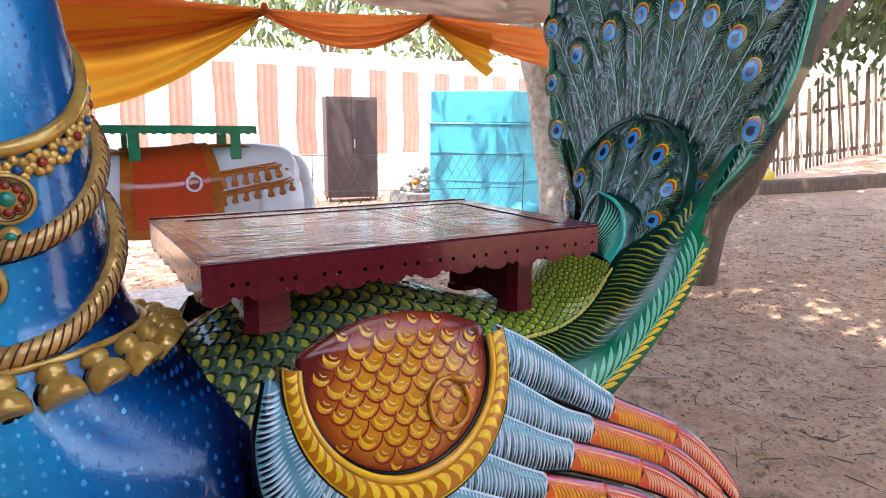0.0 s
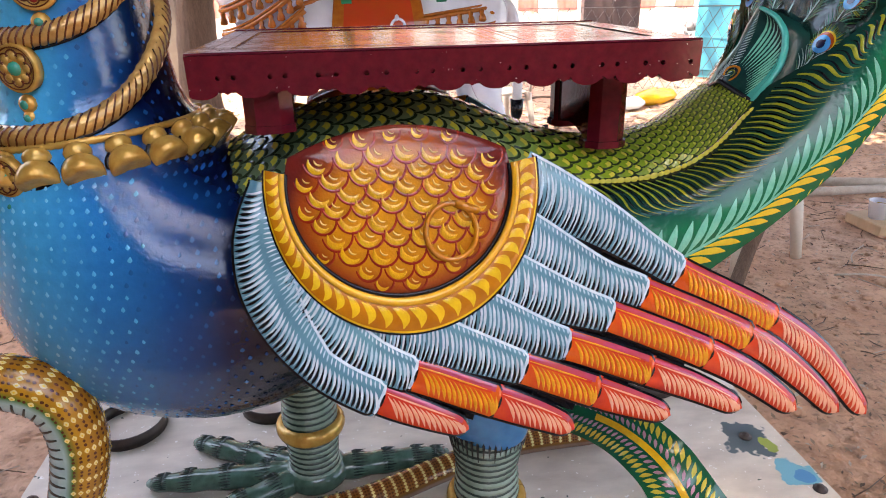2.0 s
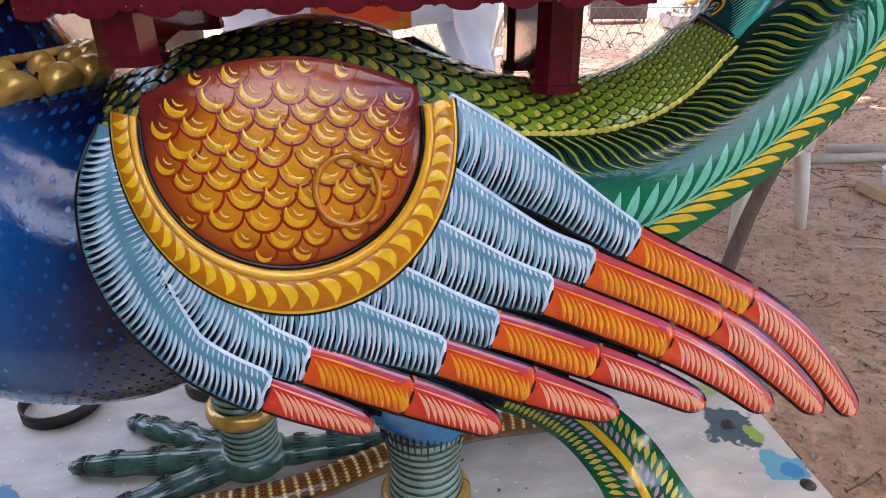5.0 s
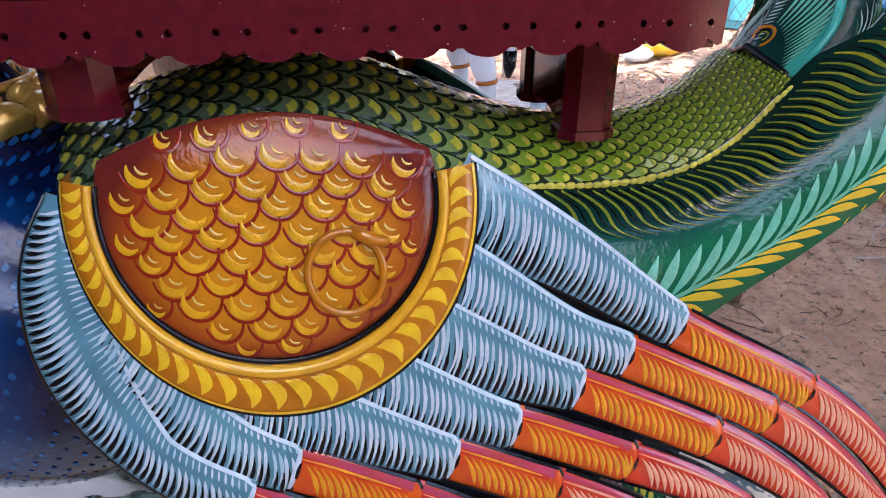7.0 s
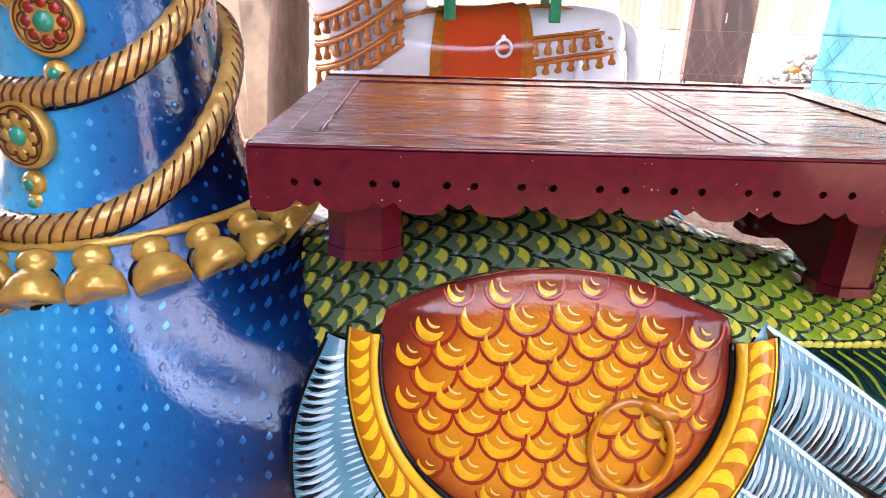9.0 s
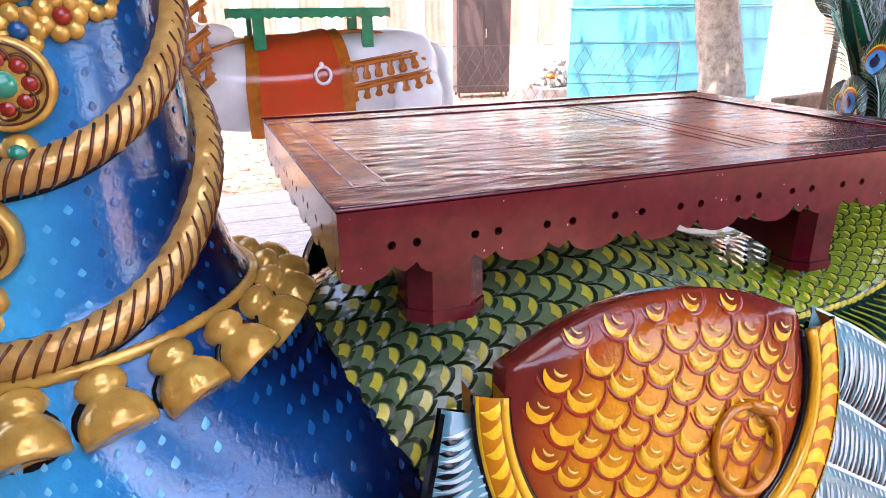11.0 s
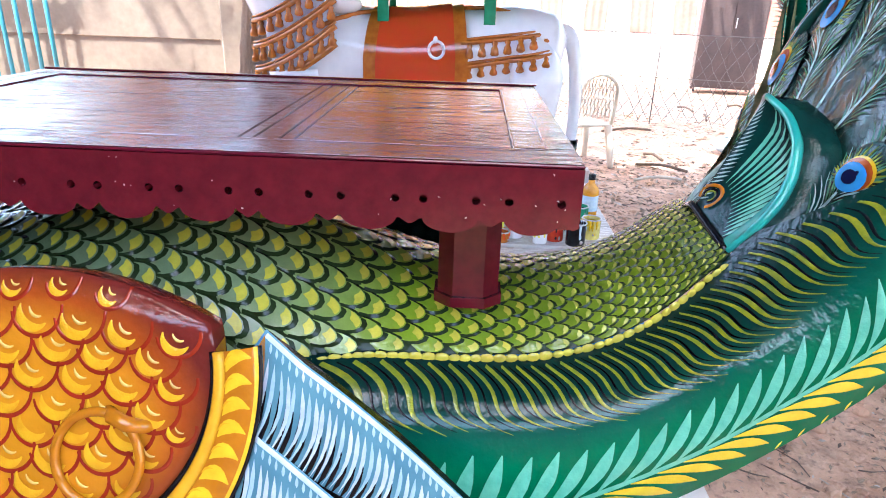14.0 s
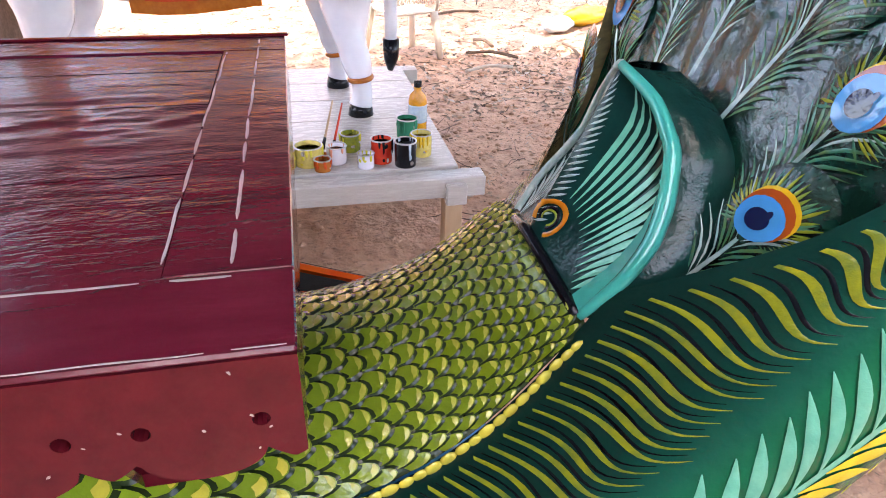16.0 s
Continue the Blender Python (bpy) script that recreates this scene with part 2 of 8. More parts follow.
M_SADDLE = enamel("red_saddle_paint", (0.50, 0.045, 0.015), (0.44, 0.06, 0.012), rough=0.3, scale=9)
M_GREENWOOD = enamel("green_wood_paint", (0.02, 0.24, 0.12), rough=0.35)
M_WHITEWASH = enamel("whitewashed_wood", (0.52, 0.50, 0.46), (0.40, 0.37, 0.33), rough=0.6, scale=11, relief=0.5, coat=0, stretch=(1, 6, 6))


def bench_top():
    """Dark red varnish over open grain: crinkled film, rubbed spots, fine cracks."""
    m, n, l, p = nodes_of("worn_maroon_boards")
    g = noise_of(n, l, 9, 6, (1.0, 4, 3), 0.6)
    w = noise_of(n, l, 3.0, 4)
    r = ramp_of(n, [(0.3, (0.060, 0.004, 0.011)), (0.5, (0.088, 0.006, 0.017)), (0.75, (0.115, 0.011, 0.026))])
    l.new(math_of(n, l, "ADD", math_of(n, l, "MULTIPLY", g.outputs[0], 0.6), math_of(n, l, "MULTIPLY", w.outputs[0], 0.4)), r.inputs[0])
    f = noise_of(n, l, 34, 3, (1.0, 2.3, 2))
    k = noise_of(n, l, 14, 2, (1.0, 4, 2))
    spots = noise_of(n, l, 52, 2, (1.0, 2.4, 2))
    chips = math_of(n, l, "MULTIPLY", span(n, l, spots.outputs[0], 0.735, 0.77), span(n, l, w.outputs[0], 0.45, 0.6))
    l.new(mixed(n, l, math_of(n, l, "MULTIPLY", chips, 0.25), r.outputs[0], (0.30, 0.22, 0.20)), p.inputs["Base Color"])
    l.new(math_of(n, l, "ADD", math_of(n, l, "MULTIPLY", g.outputs[0], 0.14), 0.09), p.inputs["Roughness"])
    p.inputs["Specular IOR Level"].default_value = 0.36
    p.inputs["Coat Weight"].default_value, p.inputs["Coat Roughness"].default_value = 0.10, 0.05
    crack = span(n, l, math_of(n, l, "ABSOLUTE", math_of(n, l, "SUBTRACT", k.outputs[0], 0.5)), 0.0, 0.035)
    h = math_of(n, l, "ADD", span(n, l, f.outputs[0], 0.30, 0.70), math_of(n, l, "MULTIPLY", crack, 0.2))
    e = noise_of(n, l, 120, 3, (1.0, 2.0, 2))
    h = math_of(n, l, "ADD", h, math_of(n, l, "MULTIPLY", e.outputs[0], 0.7))
    patch = noise_of(n, l, 5.0, 3, (1.0, 2.0, 1))
    h = math_of(n, l, "MULTIPLY", h, math_of(n, l, "ADD", math_of(n, l, "MULTIPLY", span(n, l, patch.outputs[0], 0.46, 0.66), 0.9), 0.22))
    bumps(n, l, p, h, 0.6, 0.0012)
    return m


def plain(name, a, b, scale=6.0, rough=0.8, relief=0.4, distance=0.01, stretch=None, metal=0.0):
    m, n, l, p = nodes_of(name)
    t, f = noise_of(n, l, scale, 6, stretch), noise_of(n, l, scale * 7, 4, stretch)
    h = math_of(n, l, "ADD", math_of(n, l, "MULTIPLY", f.outputs[0], 0.45), math_of(n, l, "MULTIPLY", t.outputs[0], 0.55))
    l.new(mixed(n, l, span(n, l, h, 0.35, 0.65), a, b), p.inputs["Base Color"])
    p.inputs["Roughness"].default_value, p.inputs["Metallic"].default_value = rough, metal
    bumps(n, l, p, h, relief, distance)
    return m


def ground_paint():
    m, n, l, p = nodes_of("trodden_red_earth")
    big, mid, low, fine = noise_of(n, l, 0.35, 4), noise_of(n, l, 3.0, 6), noise_of(n, l, 10.0, 6), noise_of(n, l, 30, 6)
    c = mixed(n, l, span(n, l, mid.outputs[0], 0.3, 0.7), (0.47, 0.255, 0.15), (0.64, 0.39, 0.25))
    c = mixed(n, l, span(n, l, big.outputs[0], 0.45, 0.7), c, (0.56, 0.36, 0.245))
    c = mixed(n, l, span(n, l, low.outputs[0], 0.5, 0.75), c, (0.33, 0.19, 0.12))
    c = mixed(n, l, math_of(n, l, "MULTIPLY", span(n, l, fine.outputs[0], 0.55, 0.72), 0.7), c, (0.13, 0.08, 0.055))
    l.new(c, p.inputs["Base Color"])
    p.inputs["Roughness"].default_value = 0.92
    h = math_of(n, l, "ADD", math_of(n, l, "MULTIPLY", low.outputs[0], 0.9), math_of(n, l, "MULTIPLY", fine.outputs[0], 0.25))
    bumps(n, l, p, math_of(n, l, "ADD", mid.outputs[0], h), 1.0, 0.07)
    return m


def platform_paint():
    """Whitewashed boards with drips and blots of paint."""
    m, n, l, p = nodes_of("paint_spattered_boards")
    g, s = noise_of(n, l, 4, 8, (1, 2.2, 1)), noise_of(n, l, 60, 2)
    c = mixed(n, l, span(n, l, g.outputs[0], 0.3, 0.7), (0.74, 0.66, 0.55), (0.45, 0.385, 0.315))
    c = mixed(n, l, span(n, l, s.outputs[0], 0.69, 0.71), c, (0.78, 0.76, 0.72))
    d = noise_of(n, l, 27, 2)
    c = mixed(n, l, span(n, l, d.outputs[0], 0.735, 0.75), c, (0.07, 0.09, 0.07))
    x, y, z = place(n, l)
    w = noise_of(n, l, 12, 3)
    for px, py, rad, col in ((1.0, 0.42, 0.075, (0.07, 0.10, 0.11)), (1.05, 0.385, 0.03, (0.33, 0.40, 0.06)), (1.06, 0.25, 0.055, (0.14, 0.40, 0.48)), (1.07, 0.24, 0.03, (0.05, 0.24, 0.46)), (1.02, 0.6, 0.03, (0.36, 0.38, 0.1)), (-1.0, 0.42, 0.04, (0.06, 0.2, 0.34))):
        dx, dy = math_of(n, l, "SUBTRACT", x, px), math_of(n, l, "MULTIPLY", math_of(n, l, "SUBTRACT", y, py), 0.8)
        q = math_of(n, l, "SQRT", math_of(n, l, "ADD", math_of(n, l, "MULTIPLY", dx, dx), math_of(n, l, "MULTIPLY", dy, dy)))
        q = math_of(n, l, "ADD", q, math_of(n, l, "MULTIPLY", math_of(n, l, "SUBTRACT", w.outputs[0], 0.5), rad * 2.2))
        c = mixed(n, l, span(n, l, q, rad * 1.02, rad * 0.94), c, col)
    l.new(c, p.inputs["Base Color"])
    p.inputs["Roughness"].default_value = 0.5
    bumps(n, l, p, g.outputs[0], 0.5, 0.004)
    return m


def cloth_paint(name, a, b, sheer):
    m, n, l, p = nodes_of(name)
    t = noise_of(n, l, 3.0, 4)
    l.new(mixed(n, l, span(n, l, t.outputs[0], 0.3, 0.7), a, b), p.inputs["Base Color"])
    p.inputs["Roughness"].default_value = 0.85
    tr = n.new("ShaderNodeBsdfTranslucent")
    l.new(mixed(n, l, span(n, l, t.outputs[0], 0.3, 0.7), a, b), tr.inputs[0])
    mx = n.new("ShaderNodeMixShader")
    mx.inputs[0].default_value = sheer
    l.new(p.outputs[0], mx.inputs[1])
    l.new(tr.outputs[0], mx.inputs[2])
    l.new(mx.outputs[0], n["Material Output"].inputs[0])
    w = noise_of(n, l, 160, 2)
    bumps(n, l, p, w.outputs[0], 0.2, 0.002)
    return m


M_BENCHTOP = bench_top()
M_WORN = enamel("rubbed_edge_paint", (0.42, 0.34, 0.34), rough=0.4)
M_GROUND = ground_paint()
M_PLATFORM = platform_paint()
M_CLOTH = cloth_paint("orange_canopy_cloth", (0.66, 0.22, 0.05), (0.60, 0.17, 0.035), 0.5)
M_CLOTHYEL = cloth_paint("yellow_canopy_cloth", (0.66, 0.36, 0.03), (0.62, 0.30, 0.025), 0.5)
M_SKYSCREEN = cloth_paint("grey_sky_screen", (0.105, 0.10, 0.11), (0.08, 0.078, 0.086), 0.03)
M_CLOTHPINK = cloth_paint("peach_canopy_cloth", (0.42, 0.35, 0.30), (0.36, 0.30, 0.25), 0.10)
M_WALLWHITE = plain("white_limewash", (0.70, 0.68, 0.64), (0.60, 0.57, 0.52), 1.5, 0.9)
M_WALLRED = plain("faded_red_stripe", (0.43, 0.125, 0.10), (0.49, 0.175, 0.14), 2.0, 0.9)
M_WALLSCREEN = plain("brown_screen_plaster", (0.34, 0.28, 0.22), (0.25, 0.2, 0.16), 1.8, 0.9)
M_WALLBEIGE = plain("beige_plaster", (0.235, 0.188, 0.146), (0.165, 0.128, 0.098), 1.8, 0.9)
M_STEELMAROON = plain("brown_locker_paint", (0.045, 0.03, 0.03), (0.07, 0.045, 0.042), 4, 0.5)
M_STEELBLUE = plain("sky_blue_tin_paint", (0.045, 0.29, 0.38), (0.035, 0.225, 0.32), 3, 0.5)
M_BARK = plain("grey_brown_bark", (0.19, 0.125, 0.085), (0.10, 0.065, 0.045), 9, 0.95, 0.9, 0.03, (3, 3, 0.6))
M_BARKPALE = plain("pale_patched_bark", (0.42, 0.37, 0.31), (0.13, 0.11, 0.09), 12, 0.95, 0.8, 0.02)
M_IRON = plain("dark_iron", (0.045, 0.036, 0.032), (0.07, 0.05, 0.042), 30, 0.5, 0.4, 0.003, None, 0.6)
M_WIRE = plain("galvanised_wire", (0.14, 0.135, 0.125), (0.08, 0.075, 0.07), 40, 0.5, 0.2, 0.002, None, 0.6)
M_PLASTIC = plain("ivory_plastic", (0.66, 0.58, 0.47), (0.58, 0.50, 0.40), 9, 0.45, 0.1)
M_RUBBLE = plain("grey_rubble", (0.34, 0.31, 0.29), (0.22, 0.2, 0.19), 9, 0.95, 0.7)
M_LITTER = plain("dry_leaf_litter", (0.22, 0.14, 0.085), (0.34, 0.26, 0.18), 14, 0.9)
M_TWIG = plain("bleached_twig", (0.52, 0.45, 0.36), (0.38, 0.31, 0.24), 20, 0.85)
M_NEWWOOD = plain("raw_pale_timber", (0.50, 0.35, 0.21), (0.40, 0.27, 0.15), 9, 0.75, 0.4, 0.004, (1, 1, 0.15))
M_LEAF = plain("dusty_green_leaf", (0.085, 0.12, 0.045), (0.13, 0.16, 0.06), 5, 0.7)
M_SMEAR = plain("mixed_paint_smear", (0.46, 0.42, 0.38), (0.12, 0.09, 0.08), 60, 0.5)
M_TIN = plain("tin_rim", (0.55, 0.55, 0.54), (0.4, 0.4, 0.4), 30, 0.3, 0.1, 0.002, None, 0.9)


# ---------------------------------------------------------------- mesh tools
class Shape:
    """Gathers faces with their materials; made into one mesh object by put()."""

    def __init__(self):
        self.v, self.f, self.m, self.s, self.mats, self.uv = [], [], [], [], [], {}
        self.face = lambda p: Vector((0, p.y - MID, 0))

    def slot(self, mat):
        if mat not in self.mats:
            self.mats.append(mat)
        return self.mats.index(mat)

    def add(self, verts, faces, mat, smooth=True):
        o, k = len(self.v), self.slot(mat)
        self.v.extend(verts)
        for f in faces:
            self.f.append([o + i for i in f])
            self.m.append(k)
            self.s.append(smooth)
        return o

    def grid(self, S, us, vs, mat, wrap=False, uvs=None, smooth=True):
        nu, nv = len(us), len(vs)
        verts = [S(u, v) for u in us for v in vs]
        faces = []
        for i in range(nu - (0 if wrap else 1)):
            for j in range(nv - 1):
                a, b = i * nv + j, ((i + 1) % nu) * nv + j
                faces.append((a, b, b + 1, a + 1))
        o = self.add(verts, faces, mat, smooth)
        if uvs:
            for i, u in enumerate(us):
                for j, v in enumerate(vs):
                    self.uv[o + i * nv + j] = uvs(u, v)

    def ribbon(self, S, pts, widths, mat, off=0.001):
        """A flat brush stroke along pts, laid on the surface S(u, v)."""
        verts = []
        n = len(pts)
        for i, (u, v) in enumerate(pts):
            a, b = pts[max(i - 1, 0)], pts[min(i + 1, n - 1)]
            du, dv = b[0] - a[0], b[1] - a[1]
            q = math.hypot(du, dv) or 1.0
            w = widths[i] / 2
            for sg in (-1, 0, 1):
                uu, vv = u - sg * dv / q * w, v + sg * du / q * w
                p = S(uu, vv)
                e = 0.002
                nn = (S(uu + e, vv) - p).cross(S(uu, vv + e) - p)
                if nn.length < 1e-12:
                    nn = Vector((0, -1, 0))
                nn.normalize()
                if self.face and nn.dot(self.face(p)) < 0:
                    nn.negate()
                verts.append(p + nn * (off if sg else off * 1.35))
        faces = []
        for i in range(n - 1):
            for j in (0, 1):
                a = i * 3 + j
                faces.append((a, a + 3, a + 4, a + 1))
        self.add(verts, faces, mat)

    def leaf(self, S, a, b, w, mat, bend=0.0, n=6, fat=0.45, off=0.001):
        """A tapered stroke from a to b, widest at the share fat of its length."""
        du, dv = b[0] - a[0], b[1] - a[1]
        pts, ws = [], []
        for i in range(n + 1):
            t = i / n
            k = bend * math.sin(math.pi * t)
            pts.append((a[0] + du * t - dv * k, a[1] + dv * t + du * k))
            s = t / fat if t < fat else (1 - t) / (1 - fat)
            ws.append(w * max(math.sin(s * math.pi / 2), 0.08))
        self.ribbon(S, pts, ws, mat, off)

    def tube(self, pts, radii, mat, sides=10, caps=True, uvs=False, squash=1.0):
        pts = [Vector(p) for p in pts]
        n = len(pts)
        up = Vector((0.13, 0.31, 0.94))
        verts = []
        for i, p in enumerate(pts):
            d = (pts[min(i + 1, n - 1)] - pts[max(i - 1, 0)]).normalized()
            s = d.cross(up)
            if s.length < 1e-3:
                s = d.cross(Vector((1, 0, 0)))
            s.normalize()
            up = s.cross(d).normalized()
            for k in range(sides):
                a = 2 * math.pi * k / sides
                verts.append(p + (s * math.cos(a) + up * math.sin(a) * squash) * radii[i])
        faces = [(i * sides + k, i * sides + (k + 1) % sides, (i + 1) * sides + (k + 1) % sides, (i + 1) * sides + k) for i in range(n - 1) for k in range(sides)]
        if caps:
            faces += [tuple(range(sides))[::-1], tuple((n - 1) * sides + k for k in range(sides))]
        self.add(verts, faces, mat)

    def lathe(self, profile, mat, at=(0, 0, 0), sides=24, m=None, caps=True):
        """profile: rows of radius and height."""
        m = m or Matrix.Identity(4)
        verts = [m @ (Vector(at) + Vector((r * math.cos(2 * math.pi * k / sides), r * math.sin(2 * math.pi * k / sides), z))) for r, z in profile for k in range(sides)]
        faces = [(i * sides + k, i * sides + (k + 1) % sides, (i + 1) * sides + (k + 1) % sides, (i + 1) * sides + k) for i in range(len(profile) - 1) for k in range(sides)]
        if caps and profile[0][0] > 1e-4:
            faces.append(tuple(range(sides))[::-1])
        if caps and profile[-1][0] > 1e-4:
            faces.append(tuple((len(profile) - 1) * sides + k for k in range(sides)))
        self.add(verts, faces, mat)

    def ball(self, at, rad, mat, rings=10, sides=16, m=None):
        m = m or Matrix.Identity(4)
        c = Vector(at)
        verts = [m @ (c + Vector((rad[0] * math.sin(a) * math.cos(b), rad[1] * math.sin(a) * math.sin(b), rad[2] * math.cos(a)))) for a in [math.pi * i / rings for i in range(rings + 1)] for b in [2 * math.pi * k / sides for k in range(sides)]]
        faces = [(i * sides + k, (i + 1) * sides + k, (i + 1) * sides + (k + 1) % sides, i * sides + (k + 1) % sides) for i in range(rings) for k in range(sides)]
        self.add(verts, faces, mat)

    def box(self, lo, hi, mat, bev=0.003, m=None):
        """A box with chamfered edges."""
        m = m or Matrix.Identity(4)
        bev = min(bev, *[(h - q) * 0.45 for q, h in zip(lo, hi)])
        verts, at = [], {}
        for sx in (0, 1):
            for sy in (0, 1):
                for sz in (0, 1):
                    c = [hi[i] if s else lo[i] for i, s in enumerate((sx, sy, sz))]
                    for ax in range(3):
                        q = [c[i] + (0 if i == ax else (-bev if (sx, sy, sz)[i] else bev)) for i in range(3)]
                        at[sx, sy, sz, ax] = len(verts)
                        verts.append(m @ Vector(q))
        faces = []
        for ax in range(3):
            b, c = [i for i in range(3) if i != ax]
            for s in (0, 1):
                loop = []
                for tb, tc in ((0, 0), (1, 0), (1, 1), (0, 1)):
                    k = [0, 0, 0]
                    k[ax], k[b], k[c] = s, tb, tc
                    loop.append(at[(*k, ax)])
                faces.append(loop)
            for tb in (0, 1):
                for tc in (0, 1):
                    k0, k1 = [0, 0, 0], [0, 0, 0]
                    k0[b] = k1[b] = tb
                    k0[c] = k1[c] = tc
                    k1[ax] = 1
                    faces.append([at[(*k0, b)], at[(*k1, b)], at[(*k1, c)], at[(*k0, c)]])
        for sx in (0, 1):
            for sy in (0, 1):
                for sz in (0, 1):
                    faces.append([at[sx, sy, sz, ax] for ax in range(3)])
        self.add(verts, faces, mat, False)

    def put(self, name, parent=None, label="", fix=True):
        me = bpy.data.meshes.new(name)
        me.from_pydata([tuple(v) for v in self.v], [], self.f)
        me.polygons.foreach_set("material_index", self.m)
        me.polygons.foreach_set("use_smooth", self.s)
        for mat in self.mats:
            me.materials.append(mat)
        if self.uv:
            lay = me.uv_layers.new(name="UVMap")
            for lo in me.loops:
                lay.data[lo.index].uv = self.uv.get(lo.vertex_index, (0, 0))
        if fix:
            b = bmesh.new()
            b.from_mesh(me)
            bmesh.ops.recalc_face_normals(b, faces=b.faces)
            b.to_mesh(me)
            b.free()
        me.update()
        ob = new(name, me)
        if parent:
            ob.parent = parent
            ob.matrix_parent_inverse = parent.matrix_basis.inverted()
        if label:
            tagged(ob, label)
        return ob


def thing(name, at, label, category, group="", kind=""):
    ob = new(name)
    ob.empty_display_size = 0.05
    ob.matrix_basis = Matrix.Translation(at)
    return tagged(ob, label, category, group, kind)


def lerp(table, x):
    """Straight lines between rows of (x, value)."""
    if x <= table[0][0]:
        return table[0][1]
    for (a, p), (b, q) in zip(table, table[1:]):
        if x <= b:
            return p + (q - p) * (x - a) / (b - a)
    return table[-1][1]


def smooth_lerp(table, x, w=0.03):
    return (lerp(table, x - w) + lerp(table, x) * 2 + lerp(table, x + w)) / 4


def flow(pts, n):
    """n + 1 points of a smooth curve through pts."""
    pts = [Vector(p) for p in pts]
    out = []
    k = len(pts) - 1
    for i in range(n + 1):
        t = min(i / n * k, k - 1e-6)
        j = int(t)
        t -= j
        p0, p1, p2, p3 = pts[max(j - 1, 0)], pts[j], pts[j + 1], pts[min(j + 2, k)]
        out.append(0.5 * (2 * p1 + (p2 - p0) * t + (2 * p0 - 5 * p1 + 4 * p2 - p3) * t * t + (3 * p1 - p0 - 3 * p2 + p3) * t ** 3))
    return out


def steps(a, b, n):
    return [a + (b - a) * i / n for i in range(n + 1)]


R = random.Random(7)
MID = 0.28          # the middle plane of the bird, along x
DECK = 0.14         # top of the platform

# ---------------------------------------------------------------- ground and surroundings
def ground_height(x, y):
    d = math.hypot(x, y)
    if d >= 40:
        return 0.0
    bank = 0.14 * min(max(x - 3.5, 0), 9.0) * min(max((8.0 - y) / 3, 0), 1) * min(max((y + 12) / 5, 0), 1) * min(max((38 - d) / 10, 0), 1)
    return bank + 0.018 * noise.noise((x * 1.7, y * 1.7, 0)) + 0.05 * noise.noise((x * 0.3, y * 0.3, 5)) * min(d / 6, 1)


def build_ground():
    s = Shape()
    edge = [-400, -150, -60, -30, -18, -12] + steps(-9, 14, 92) + [18, 24, 34, 60, 150, 400]
    s.grid(lambda x, y: Vector((x, y, ground_height(x, y))), edge, edge, M_GROUND)
    ob = s.put("ground")
    tagged(ob, "reddish brown trodden earth with footprints and litter", "ground", kind="structure")


build_ground()


# ---------------------------------------------------------------- the peacock
bird = thing("peacock_mount", (0, MID, DECK), "gloss-painted wooden peacock processional mount with blue body and spread tail", "peacock mount")

# level sections of body and neck: height, middle, half length, half width
SECTIONS = [(0.600, -0.518, 0.02, 0.015), (0.603, -0.518, 0.056, 0.044), (0.612, -0.518, 0.11, 0.088), (0.63, -0.518, 0.172, 0.138), (0.66, -0.518, 0.237, 0.190), (0.70, -0.518, 0.296, 0.238), (0.75, -0.518, 0.346, 0.279), (0.80, -0.518, 0.379, 0.306), (0.86, -0.518, 0.402, 0.326), (0.923, -0.520, 0.410, 0.337), (0.98, -0.526, 0.404, 0.337), (1.03, -0.540, 0.388, 0.329), (1.08, -0.568, 0.359, 0.313), (1.12, -0.599, 0.328, 0.295), (1.16, -0.636, 0.290, 0.271), (1.20, -0.670, 0.246, 0.244), (1.24, -0.685, 0.210, 0.214), (1.27, -0.685, 0.186, 0.186), (1.30, -0.685, 0.170, 0.170), (1.34, -0.685, 0.158, 0.158), (1.42, -0.685, 0.150, 0.150), (1.53, -0.685, 0.138, 0.138), (1.65, -0.685, 0.125, 0.125), (1.75, -0.685, 0.112, 0.112), (1.85, -0.685, 0.095, 0.095), (1.95, -0.685, 0.08, 0.08), (2.02, -0.685, 0.055, 0.055)]
SEC_X, SEC_A, SEC_B = [[(r[0], r[k]) for r in SECTIONS] for k in (1, 2, 3)]
NX = -0.685


def neck_at(a, z, out=0.0):
    """Point of body or neck at the angle a (degrees, -90 faces the camera's side) and height z."""
    k = radians(a)
    w = 0.02 if 0.72 < z < 1.9 else 0.0
    return Vector((smooth_lerp(SEC_X, z, w) + (smooth_lerp(SEC_A, z, w) + out) * math.cos(k), MID + (smooth_lerp(SEC_B, z, w) + out) * math.sin(k), z))


